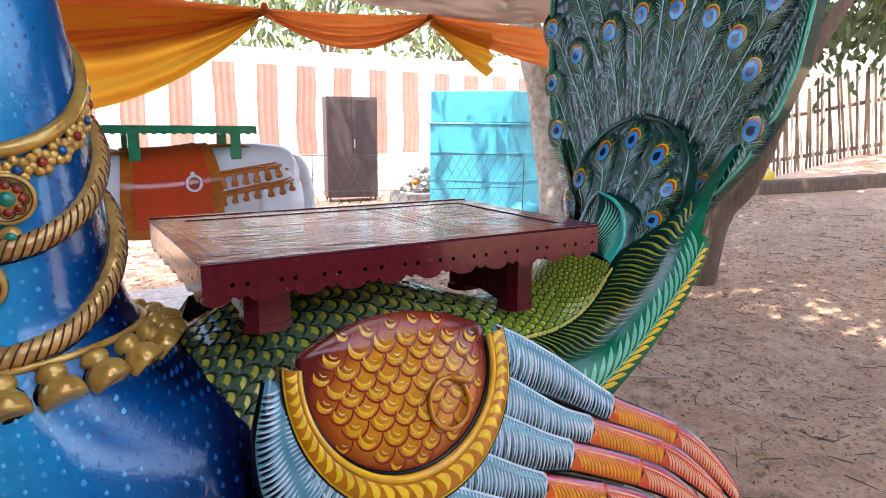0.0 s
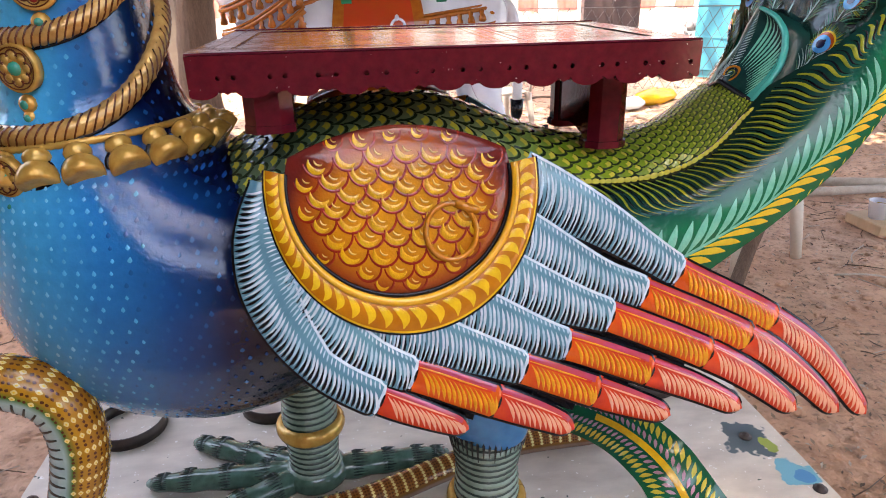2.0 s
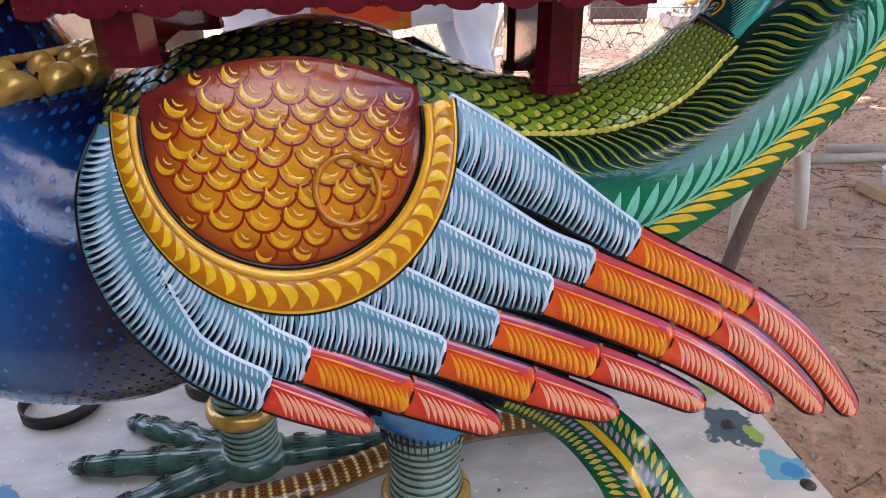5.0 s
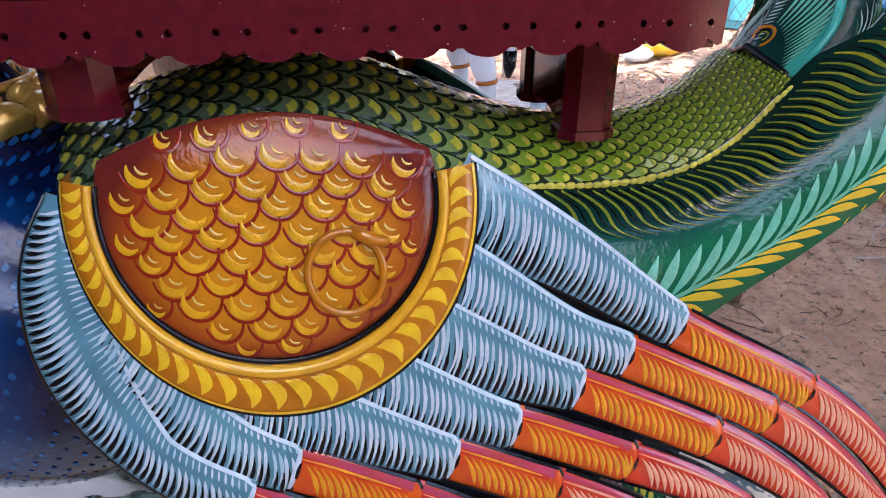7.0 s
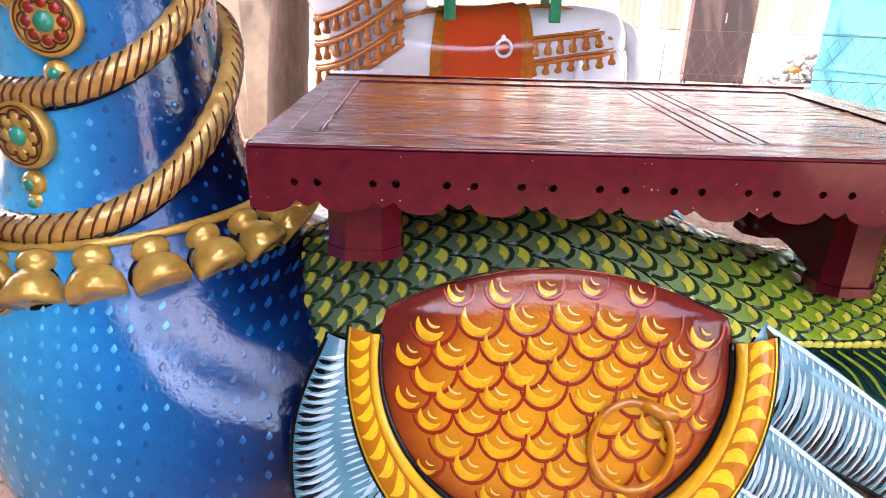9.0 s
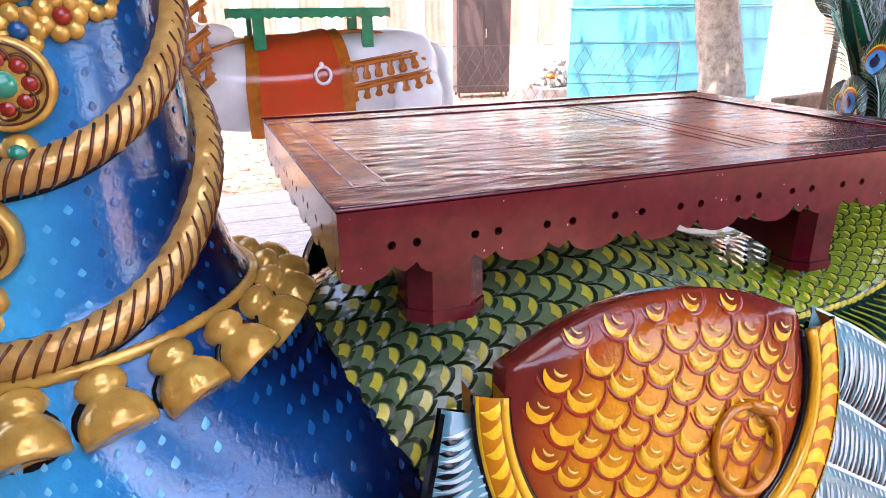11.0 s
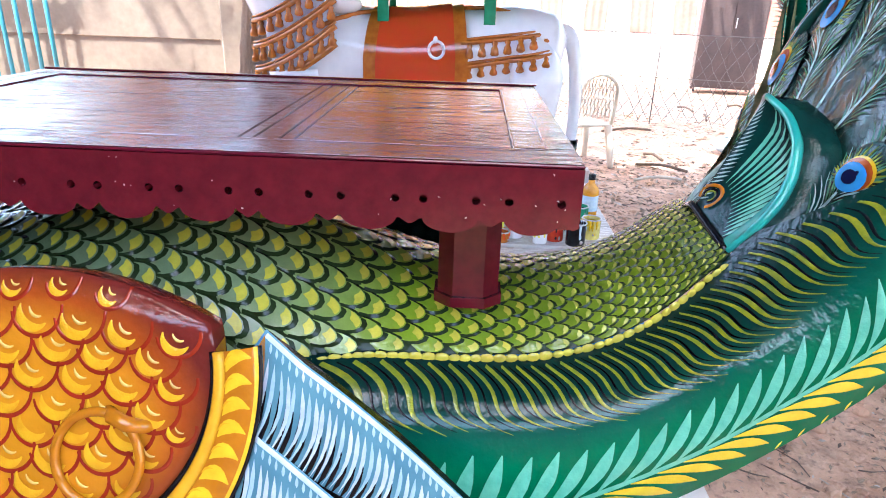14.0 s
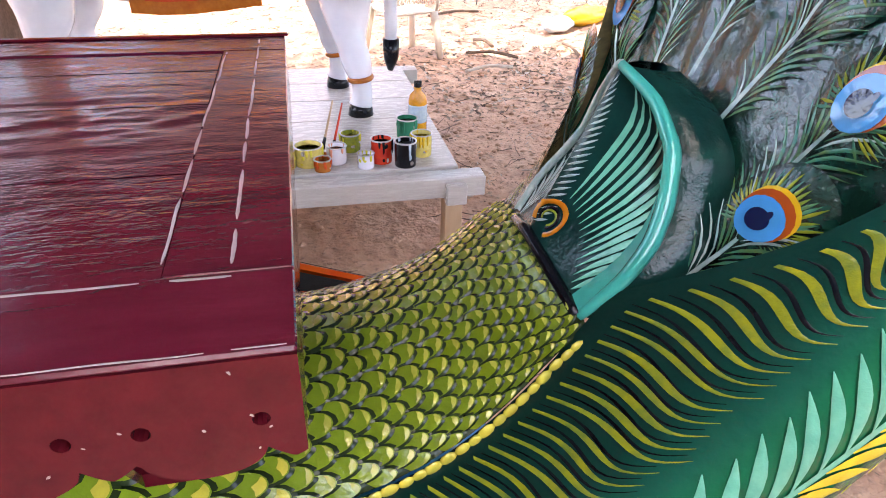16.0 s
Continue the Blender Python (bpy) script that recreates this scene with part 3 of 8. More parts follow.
def build_body():
    s = Shape()
    zs = [0.600, 0.601, 0.603, 0.607, 0.612, 0.62] + steps(0.63, 1.20, 57)
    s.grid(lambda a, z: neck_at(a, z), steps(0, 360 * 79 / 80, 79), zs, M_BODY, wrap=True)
    s.face = lambda p: p - Vector((-0.52, MID, 0.92))
    rise, last = [], 0.62
    acc = 0.0
    for k in range(1, 700):
        z = 0.62 + k * 0.001
        if z > 1.22:
            break
        acc += math.hypot(0.001, lerp(SEC_B, z) - lerp(SEC_B, z - 0.001))
        if acc > 0.021:
            rise.append((z, math.hypot(0.001, lerp(SEC_B, z) - lerp(SEC_B, z - 0.001)) / 0.001))
            acc = 0.0
    for row, (z, steep) in enumerate(rise):
        mx, half = lerp(SEC_X, z), lerp(SEC_A, z)
        for i in range(39):
            a = -176 + (i + (0.5 if row % 2 else 0)) * 172 / 39 + R.uniform(-0.4, 0.4)
            if R.random() < 0.06 or z < 0.70:
                continue
            x0 = mx + half * math.cos(radians(a))

            def S(u, v):
                """Upright strokes: the same length of the body at every height."""
                q = z + v / steep
                f = max(min((x0 + u - lerp(SEC_X, q)) / max(lerp(SEC_A, q), 0.02), 0.999), -0.999)
                return neck_at(-math.degrees(math.acos(f)), q)

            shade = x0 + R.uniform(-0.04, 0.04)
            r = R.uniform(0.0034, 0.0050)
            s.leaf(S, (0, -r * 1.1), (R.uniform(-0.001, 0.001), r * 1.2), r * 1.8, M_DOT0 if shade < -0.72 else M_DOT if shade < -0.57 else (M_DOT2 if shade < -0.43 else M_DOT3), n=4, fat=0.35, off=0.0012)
    s.put("body", bird, "dark blue enamel belly fading to sky blue, with pale dots")
    # rear underside, under the wing and the saddle of scales
    s = Shape()
    s.tube(flow([(-0.35, MID, 1.0), (-0.1, MID, 0.98), (0.15, MID, 0.99), (0.4, MID, 1.02), (0.6, MID, 1.1)], 16), [0.25, 0.255, 0.26, 0.255, 0.25, 0.25, 0.24, 0.23, 0.22, 0.2, 0.19, 0.17, 0.15, 0.14, 0.12, 0.1, 0.07], M_THIGH, 24, squash=0.8)
    s.put("rump", bird, "blue-painted rump under the tail")


def neck_metric(u, z):
    return neck_at(u / 0.145 * 57.3 - 90, z)


def droop(low, high, p=1.5, front=-125):
    """A loop round the neck, low at the throat and high at the nape."""
    return lambda a: low + (high - low) * ((1 - math.cos(radians(a - front))) / 2) ** p


def build_neck():
    s = Shape()
    s.face = lambda p: Vector((p.x - NX, p.y - MID, 0))
    zs = steps(1.20, 2.02, 50)
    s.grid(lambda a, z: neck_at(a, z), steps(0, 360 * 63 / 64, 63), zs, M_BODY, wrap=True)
    s.add([neck_at(a, 2.02) for a in range(0, 360, 12)], [tuple(range(30))], M_BODY)
    for i in range(40):
        for j in range(26):
            a, z = -200 + i * 7.5, 1.22 + j * 0.030 + (0.015 if i % 2 else 0)
            if R.random() < 0.12:
                continue
            u = (a + 90) / 57.3 * 0.145
            r = R.uniform(0.003, 0.0048)
            s.leaf(neck_metric, (u, z - r), (u, z + r * 1.2), r * 1.8, M_DOT0 if a < -125 else M_DOT if a < -75 else M_DOT2, n=5, fat=0.4)
    s.put("neck", bird, "sky blue dotted enamel neck")
    loops = [("rope", droop(1.272, 1.52), 0.020), ("rope", droop(1.432, 1.66), 0.019)]
    for name, h, r in loops:
        s = Shape()
        n = 150
        pts = [neck_at(a, h(a), 0.004) for a in steps(0, 360, n)]
        s.tube(pts, [r * (0.93 + 0.09 * (i % 3 == 1)) for i in range(n + 1)], M_ROPE, 10, False)
        for i in range(78):
            a = i * 360 / 78
            q = [neck_at(a + 7 * t, h(a + 7 * t), 0.004) for t in (0, 0.25, 0.5, 0.75, 1)]
            ring = []
            for k, c in enumerate(q):
                w = -70 + 140 * k / 4
                outw = Vector((math.cos(radians(a)), math.sin(radians(a)), 0))
                ring.append(c + (outw * math.cos(radians(w)) + Vector((0, 0, 1)) * math.sin(radians(w))) * (r + 0.0008))
            s.tube(ring, [0.0016] * 5, M_GOLDDARK, 5)
        s.put(name, bird, "gold-painted twisted rope with brown lines")
        s = Shape()
        s.tube([neck_at(a, h(a) - r * 0.95, 0.0) for a in steps(0, 360, 90)], [0.005] * 91, M_BLACK, 6, False)
        s.put("outline", bird, "black painted outline under the rope")
    # jewelled collar
    h = droop(1.56, 1.76)
    s = Shape()
    s.tube([neck_at(a, h(a) + 0.022, 0.003) for a in steps(0, 360, 90)], [0.013] * 91, M_GOLD, 8, False)
    for i in range(26):
        a = i * 360 / 26
        c = neck_at(a, h(a) - 0.012, 0.004)
        m = Matrix.Translation(c) @ Matrix.Rotation(radians(a), 4, "Z")
        for k in range(7):
            w = 2 * math.pi * k / 7
            s.ball((0.002, 0.014 * math.cos(w), 0.014 * math.sin(w)), (0.007, 0.009, 0.009), M_GOLD, 5, 8, m)
        s.ball((0.007, 0, 0), (0.006, 0.008, 0.008), M_RUBY if i % 2 else M_DOT2, 6, 10, m)
    s.put("collar", bird, "gold flower collar set with red and blue stones")
    # medallions down the throat
    for a, z, r in ((-90, 1.515, 0.040), (-108, 1.385, 0.042), (-112, 1.215, 0.036)):
        m = Matrix.Translation(neck_at(a, z, 0.004)) @ Matrix.Rotation(radians(a), 4, "Z") @ Matrix.Rotation(radians(90), 4, "Y")
        s = Shape()
        s.lathe([(r, 0), (r, 0.012), (r * 0.9, 0.017), (r * 0.8, 0.014), (r * 0.35, 0.016)], M_GOLD, (0, 0, 0), 28, m)
        for k in range(8):
            w = 2 * math.pi * k / 8
            s.ball((r * 0.50 * math.cos(w), r * 0.50 * math.sin(w), 0.014), (r * 0.19, r * 0.19, 0.004), M_RUBY if z > 1.45 else M_GOLD, 5, 8, m)
            s.tube([m @ Vector((r * 0.50 * math.cos(w) + r * 0.24 * math.cos(w + radians(q)), r * 0.50 * math.sin(w) + r * 0.24 * math.sin(w + radians(q)), 0.0155)) for q in range(-100, 101, 20)], [0.0014] * 11, M_GOLDDARK, 5)
        s.tube([m @ Vector((r * 0.84 * math.cos(q), r * 0.84 * math.sin(q), 0.0155)) for q in steps(0, 2 * math.pi, 30)], [0.0013] * 31, M_GOLDDARK, 5, False)
        s.ball((0, 0, 0.016), (r * 0.3, r * 0.3, 0.008), M_JADE, 6, 12, m)
        for k, q in ((1.45, 0.42), (2.0, 0.34)):
            s.ball((r * k, 0, 0.006), (r * q, r * q, 0.012), M_GOLD, 6, 12, m)
            s.ball((r * k, 0, 0.015), (r * q * 0.5, r * q * 0.5, 0.006), M_JADE, 5, 10, m)
        s.put("medallion", bird, "gold medallion with green stone")
    # cord of bells round the shoulders
    s = Shape()
    n = 220
    cord = lambda a: 1.236 + 0.034 * (1 + math.cos(radians(a + 20))) / 2
    s.tube([neck_at(a, cord(a), 0.003) for a in steps(0, 360, n)], [0.0062 + 0.0012 * (i % 2) for i in range(n + 1)], M_GOLD, 8, False)
    s.put("bell_cord", bird, "thin twisted gold cord")
    for i in range(20):
        a = -172 + i * 360 / 20
        top = neck_at(a, cord(a) - 0.004, 0.004)
        low = neck_at(a, cord(a) - 0.062, 0.012)
        d = (low - top).normalized()
        m = Matrix.Translation(top) @ d.to_track_quat("-Z", "Y").to_matrix().to_4x4() @ Matrix.Diagonal((1.28, 1.28, 1.12, 1))
        s = Shape()
        s.lathe([(0.001, 0.002), (0.010, 0), (0.0165, -0.006), (0.0185, -0.013), (0.0165, -0.020), (0.0135, -0.0235), (0.0185, -0.028), (0.0240, -0.036), (0.0264, -0.046), (0.0268, -0.0555), (0.0255, -0.0595), (0.012, -0.059), (0.001, -0.057)], M_GOLD, (0, 0, 0), 20, m)
        s.put("bell", bird, "small gold bell")
        s = Shape()
        mid = neck_at(a, cord(a) - 0.041, 0.0)
        out = Vector((math.cos(radians(a)), math.sin(radians(a)), 0.55)).normalized()
        m = Matrix.Translation(mid) @ out.to_track_quat("Z", "Y").to_matrix().to_4x4()
        s.ball((0, 0, 0), (0.0335, 0.030, 0.003), M_BLACK, 6, 18, m)
        s.put("bell_outline", bird, "black painted outline behind the bell")


# ---- wing
def wing_base(x, z, h=0.0):
    y = -0.02 - 0.33 * (1.24 - z) - 0.04 * max(0.0, x)
    return Vector((x, y, z)) + Vector((0, -0.9496, 0.3134)) * h


SC = Vector((-0.107, 1.19))


def shield_r(x, z):
    dx, dz = x - SC.x, z - SC.y
    r = math.hypot(dx / 0.19, dz / 0.18)
    if dz > 0:
        top = 0.093 - 0.044 * (dx / 0.183) ** 2
        r = max(r * 0.5, dz / max(top, 0.02), abs(dx) / 0.19)
    return r


def shield_at(x, z):
    return wing_base(x, z, 0.018 + 0.017 * max(1 - min(shield_r(x, z), 1) ** 3.6, 0) ** 0.62)


def shield_rim(n):
    out = []
    for i in range(n):
        a = 15.8 - 211.6 * i / (n - 1)
        out.append((SC.x + 0.19 * math.cos(radians(a)), SC.y + 0.18 * math.sin(radians(a))))
    for i in range(1, n // 2):
        x = -0.183 + 0.366 * i / (n // 2)
        out.append((SC.x + x, 1.283 - 0.044 * (x / 0.183) ** 2))
    return out


def border_at(l, d):
    """l: metres along the band from its start at the front, d: metres out from its middle."""
    a = 172 + l / 0.62 * 196
    k = radians(a)
    tin = Vector((SC.x + 0.19 * math.cos(k), SC.y + 0.18 * math.sin(k)))
    tout = Vector((-0.101 + 0.229 * math.cos(k), 1.19 + 0.241 * math.sin(k)))
    w = (tout - tin).length
    f = 0.5 + d / w
    p = tin + (tout - tin) * f
    return wing_base(p.x, p.y, 0.017 + 0.008 * math.sqrt(max(1 - (2 * f - 1) ** 2, 0)))


def border_width(l):
    k = radians(172 + l / 0.62 * 196)
    return math.hypot(-0.101 + 0.229 * math.cos(k) - SC.x - 0.19 * math.cos(k), 0.061 * math.sin(k))


def mirrored(S, far):
    if not far:
        return S
    return lambda u, v: (lambda p: Vector((p.x, 2 * MID - p.y, p.z)))(S(u, v))


def build_wing(far):
    wing = thing("wing", (0, MID, 1.1), "", "")
    wing.parent = bird
    wing.matrix_parent_inverse = bird.matrix_basis.inverted()
    tagged(wing, "carved wing with orange shoulder and blue and red feathers")
    # shoulder shield
    s = Shape()
    rim = shield_rim(64)
    S = mirrored(shield_at, far)
    rings = [1.0, 0.995, 0.985, 0.97, 0.95, 0.92, 0.88, 0.83, 0.77, 0.7, 0.62, 0.54, 0.46, 0.38, 0.3, 0.2, 0.1]
    o = []
    for r in rings:
        o += [S(SC.x + (x - SC.x) * r, SC.y - 0.01 + (z - SC.y + 0.01) * r) for x, z in rim]
    o += [mirrored(lambda x, z: wing_base(x, z, -0.01), far)(x, z) for x, z in rim]
    n = len(rim)
    fs = [(i * n + k, i * n + (k + 1) % n, (i + 1) * n + (k + 1) % n, (i + 1) * n + k) for i in range(len(rings) - 1) for k in range(n)]
    fs += [tuple((len(rings) - 1) * n + k for k in range(n))]
    fs += [(len(rings) * n + k, len(rings) * n + (k + 1) % n, (k + 1) % n, k) for k in range(n)]
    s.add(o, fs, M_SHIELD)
    s.put("shoulder_shield", wing, "orange-brown lacquered shield")
    for row in range(11):
        low = 1.272 - row * 0.0264
        for col in range(-5, 6):
            x = SC.x - 0.012 + (col + (0.5 if row % 2 else 0)) * 0.0475 + R.uniform(-0.003, 0.003)
            c = (x, low - 0.036 * ((x - SC.x) / 0.19) ** 2 * max(1 - row / 6, 0) + R.uniform(-0.003, 0.003))
            edge = shield_r(*c)
            if edge > 0.93 or shield_r(c[0], c[1] - 0.018) > 0.985 or shield_r(c[0] - 0.014, c[1]) > 0.985 or shield_r(c[0] + 0.014, c[1]) > 0.985:
                continue
            k = 0.96 if edge < 0.74 else (0.80 if edge < 0.86 else 0.62)
            s = Shape()
            arc = [(c[0] + 0.0262 * k * math.cos(radians(a)), c[1] + 0.0270 * k * math.sin(radians(a))) for a in range(-172, 14, 14)]
            m = len(arc) - 1
            s.ribbon(S, arc, [0.0014 + 0.0030 * math.sin(math.pi * (0.1 + 0.75 * j / m)) for j in range(m + 1)], M_REDLINE, 0.0014)
            t, big = R.uniform(-14, 10) - 14, R.uniform(0.92, 1.08)
            arc = [(c[0] - 0.001 + 0.0165 * k * big * math.cos(radians(a + t)), c[1] - 0.001 + 0.0178 * k * big * math.sin(radians(a + t))) for a in range(-178, -16, 9)]
            m = len(arc) - 1
            s.ribbon(S, arc, [0.0104 * k * math.sin(math.pi * (0.05 + 0.90 * j / m)) ** 1.1 for j in range(m + 1)], M_CRESCENT, 0.0018)
            if R.random() < 0.9:
                arc = [(c[0] + 0.0025 + 0.0095 * k * math.cos(radians(a + t)), c[1] + 0.002 + 0.0098 * k * math.sin(radians(a + t))) for a in range(-160, -40, 14)]
                m = len(arc) - 1
                s.ribbon(S, arc, [0.0034 * k * math.sin(math.pi * (0.1 + 0.8 * j / m)) for j in range(m + 1)], M_PALEAMBER, 0.0023)
            s.put("painted_scale", wing, "red-lined scale with a yellow crescent")
    # ring
    s = Shape()
    c = Vector((-0.028, 1.108))
    B = mirrored(lambda x, z: wing_base(x, z, 0.039), far)
    s.tube([B(c.x + 0.043 * math.cos(a), c.y + 0.045 * math.sin(a)) for a in steps(0, 2 * math.pi, 40)], [0.0048] * 41, M_BORDER, 10, False)
    s.put("pull_ring", wing, "ochre-painted iron ring")
    s = Shape()
    B2 = mirrored(lambda x, h: wing_base(x, 1.143 - (x - 0.008) * 0.35, h), far)
    s.tube([B2(-0.022, 0.03), B2(-0.012, 0.042), B2(0.003, 0.045), B2(0.016, 0.036), B2(0.022, 0.02)], [0.006, 0.0075, 0.008, 0.007, 0.008], M_BORDER, 10)
    s.put("ring_staple", wing, "knotted ochre-painted staple")
    # ochre border
    s = Shape()
    S = mirrored(lambda l, v: border_at(l, v) + Vector((0, -0.006, 0)), far)
    L = 0.62
    ls = steps(0, L, 80)
    o, prof = [], [-0.5, -0.46, -0.38, -0.2, 0, 0.2, 0.38, 0.46, 0.5]
    s.grid(lambda l, f: S(l, f * border_width(l)), ls, prof, M_BORDER)
    for f in (-0.5, 0.5):
        s.grid(lambda l, e: S(l, f * border_width(l)) + Vector((0, (-0.03 if far else 0.03) * e, 0)), ls, (0, 1), M_BORDER)
    s.ribbon(S, [(l, 0.45 * border_width(l)) for l in ls], [0.0036] * 81, M_YELLOW, 0.0012)
    s.tube([S(l, 0.51 * border_width(l)) for l in ls], [0.0032] * 81, M_BLACK, 6)
    s.tube([S(l, -0.53 * border_width(l)) for l in ls], [0.0040] * 81, M_BLACK, 6)
    pos = 0.006
    while pos < L - 0.012:
        w = border_width(pos)
        k = 0.0045 + w * 0.46
        s.leaf(S, (pos - k * 0.16, -w * 0.19), (pos + k * 0.24, w * 0.36), k * 0.47, M_YELLOW, bend=-0.30, n=8, fat=0.46, off=0.0013)
        s.leaf(S, (pos + k * 0.02, -w * 0.22), (pos + k * 0.42, w * 0.02), k * 0.10, M_CRESCENT, bend=-0.2, n=5, fat=0.5, off=0.0012)
        pos += k * R.uniform(0.74, 0.82)
    ridge = Shape()
    ridge.tube([S(l, -0.36 * border_width(l)) for l in ls], [0.10 * border_width(l) + 0.0016 for l in ls], M_RIDGE, 10)
    ridge.put("border_ridge", wing, "raised amber ridge inside the band")
    s.put("border", wing, "ochre band painted with yellow leaves")
    # feathers: three lengths in each row
    rows = [
        ("G", [(0.105, 1.20), (0.242, 1.113), (0.376, 1.020), (0.546, 0.930), (0.650, 0.852), (0.735, 0.742)], 0.030, (0.425, 0.68)),
        ("F", [(0.065, 1.125), (0.222, 1.022), (0.328, 0.979), (0.513, 0.892), (0.600, 0.828), (0.680, 0.750)], 0.031, (0.40, 0.695)),
        ("E", [(0.030, 1.055), (0.176, 0.978), (0.274, 0.940), (0.432, 0.871), (0.520, 0.820), (0.596, 0.760)], 0.032, (0.388, 0.695)),
        ("D", [(-0.035, 1.0), (0.114, 0.926), (0.206, 0.893), (0.336, 0.843), (0.415, 0.810), (0.490, 0.772)], 0.031, (0.40, 0.68)),
        ("C", [(-0.185, 0.99), (0.012, 0.902), (0.118, 0.860), (0.234, 0.815), (0.295, 0.792), (0.354, 0.770)], 0.032, (0.52, 0.76)),
        ("B", [(-0.325, 1.10), (-0.200, 0.930), (-0.048, 0.853), (0.070, 0.805), (0.125, 0.783), (0.175, 0.760)], 0.033, (0.52, 0.77)),
        ("A", [(-0.338, 1.205), (-0.362, 1.105), (-0.336, 0.995), (-0.262, 0.902), (-0.160, 0.838), (-0.015, 0.775)], 0.030, (0.74, 0.74)),
    ]
    for k, (_, pts, hw, cuts) in enumerate(rows):
        curve = flow([(x, z, 0) for x, z in pts], 200)
        acc = [0.0]
        for p, q in zip(curve, curve[1:]):
            acc.append(acc[-1] + (q - p).length)
        total = acc[-1]

        def spine(l):
            l = min(max(l, 0.0), total)
            i = min(int(l / total * 200), 199)
            while i < 199 and acc[i + 1] < l:
                i += 1
            while i > 0 and acc[i] > l:
                i -= 1
            t = (l - acc[i]) / max(acc[i + 1] - acc[i], 1e-9)
            p = curve[i].lerp(curve[i + 1], t)
            a, b = curve[max(i - 4, 0)], curve[min(i + 5, 200)]
            d = (b - a).normalized()
            return p, Vector((-d.y, d.x, 0))

        s = Shape()
        U = mirrored(lambda l, d: (lambda p, nn: wing_base((p + nn * d).x, (p + nn * d).y, -0.003 + 0.0002 * k))(*spine(l)), far)
        s.grid(U, steps(0, total * (cuts[1] - 0.05), 30), (-0.046, 0.0, 0.046 if k else 0.02) if k < 6 else (-0.02, 0, 0.045), M_BLACK)
        s.put("feather_bed", wing, "black-painted ground between feathers")
        spans = [(0.0, cuts[0], 0), (cuts[0], cuts[1], 1), (cuts[1], 1.0, 2)]
        for a, b, seg in spans:
            if b - a < 0.02:
                continue
            l0, l1 = a * total - (0.02 if seg else 0), b * total
            blue, tip = seg == 0, b == 1.0
            base = M_BLUEF if blue else (M_REDF if tip else M_ORANGEF)
            lift = 0.001 + 0.0012 * k + 0.0035 * (2 - seg)
            half = hw * (1.0 if blue else 0.93)

            def width(l, half=half, l0=l0, l1=l1, tip=tip, k=k, seg=seg):
                w = half * (1.30 - 0.34 * min(max((l - l0) / (l1 - l0) - 0.25, 0) / 0.75, 1) ** 1.4) if k < 6 and seg == 0 else half
                if k == 6 and seg == 0:
                    w *= 0.55 + 0.55 * min((l - l0) / 0.16, 1)
                if tip:
                    t = (l - l0) / (l1 - l0)
                    w *= 1.0 - 0.38 * t ** 2
                e = (l1 - l) / (0.026 if tip else 0.009)
                return w * math.sqrt(max(1 - (1 - min(max(e, 0), 1)) ** 2, 0.012))

            def low_side(l, l0=l0, l1=l1, k=k, seg=seg):
                if seg or k == 6:
                    return 1.0
                return 1.0 + (0.6 if k == 5 else 0.9) * max(1 - (l - l0) / (l1 - l0) / 0.85, 0) ** 1.3

            def high_side(l, l0=l0, l1=l1, k=k, seg=seg):
                if seg or k < 6:
                    return 1.0
                t = (l - l0) / (l1 - l0)
                return 1.0 + 1.1 * math.sin(math.pi * min(t / 0.9 + 0.2, 1)) ** 0.8

            def at(l, d, width=width, lift=lift, low_side=low_side, high_side=high_side, l0=l0, seg=seg):
                p, nn = spine(l)
                w = max(width(l) * (low_side(l) if d < 0 else high_side(l)), 0.002)
                v = max(min(d / w, 1), -1)
                q = p + nn * d
                sink = 0.014 * max(1 - (l - l0) / 0.05, 0) if seg == 0 else 0.0
                return wing_base(q.x, q.y, lift - sink + 0.0088 * math.sqrt(max(1 - v * v * 0.96, 0)) + 0.002 * v)

            S = mirrored(at, far)
            span_at = lambda l, v: v * width(l) * (low_side(l) if v < 0 else high_side(l))
            D = mirrored(lambda l, v: (lambda p, nn: wing_base((p + nn * span_at(l, v)).x, (p + nn * span_at(l, v)).y, -0.004))(*spine(l)), far)
            s = Shape()
            ls = steps(l0, l1 - 0.012, 34) + [l1 - 0.008, l1 - 0.005, l1 - 0.003, l1 - 0.0015, l1]
            vs = [-1, -0.97, -0.9, -0.75, -0.5, -0.2, 0.2, 0.5, 0.75, 0.9, 0.97, 1]
            s.grid(lambda l, v: S(l, span_at(l, v)), ls, vs, base)
            for v in (-1, 1):
                s.grid(lambda l, e: D(l, v) if e else S(l, span_at(l, v)), ls, (0, 1), base if far and v > 0 else M_BLACK)
            s.grid(lambda v, e: D(l1, v) if e else S(l1, v * width(l1)), vs, (0, 1), M_BLACK)
            # barbs
            pitch = 0.0088 if blue else 0.0100
            l = l0 + (0.012 if blue else 0.026)
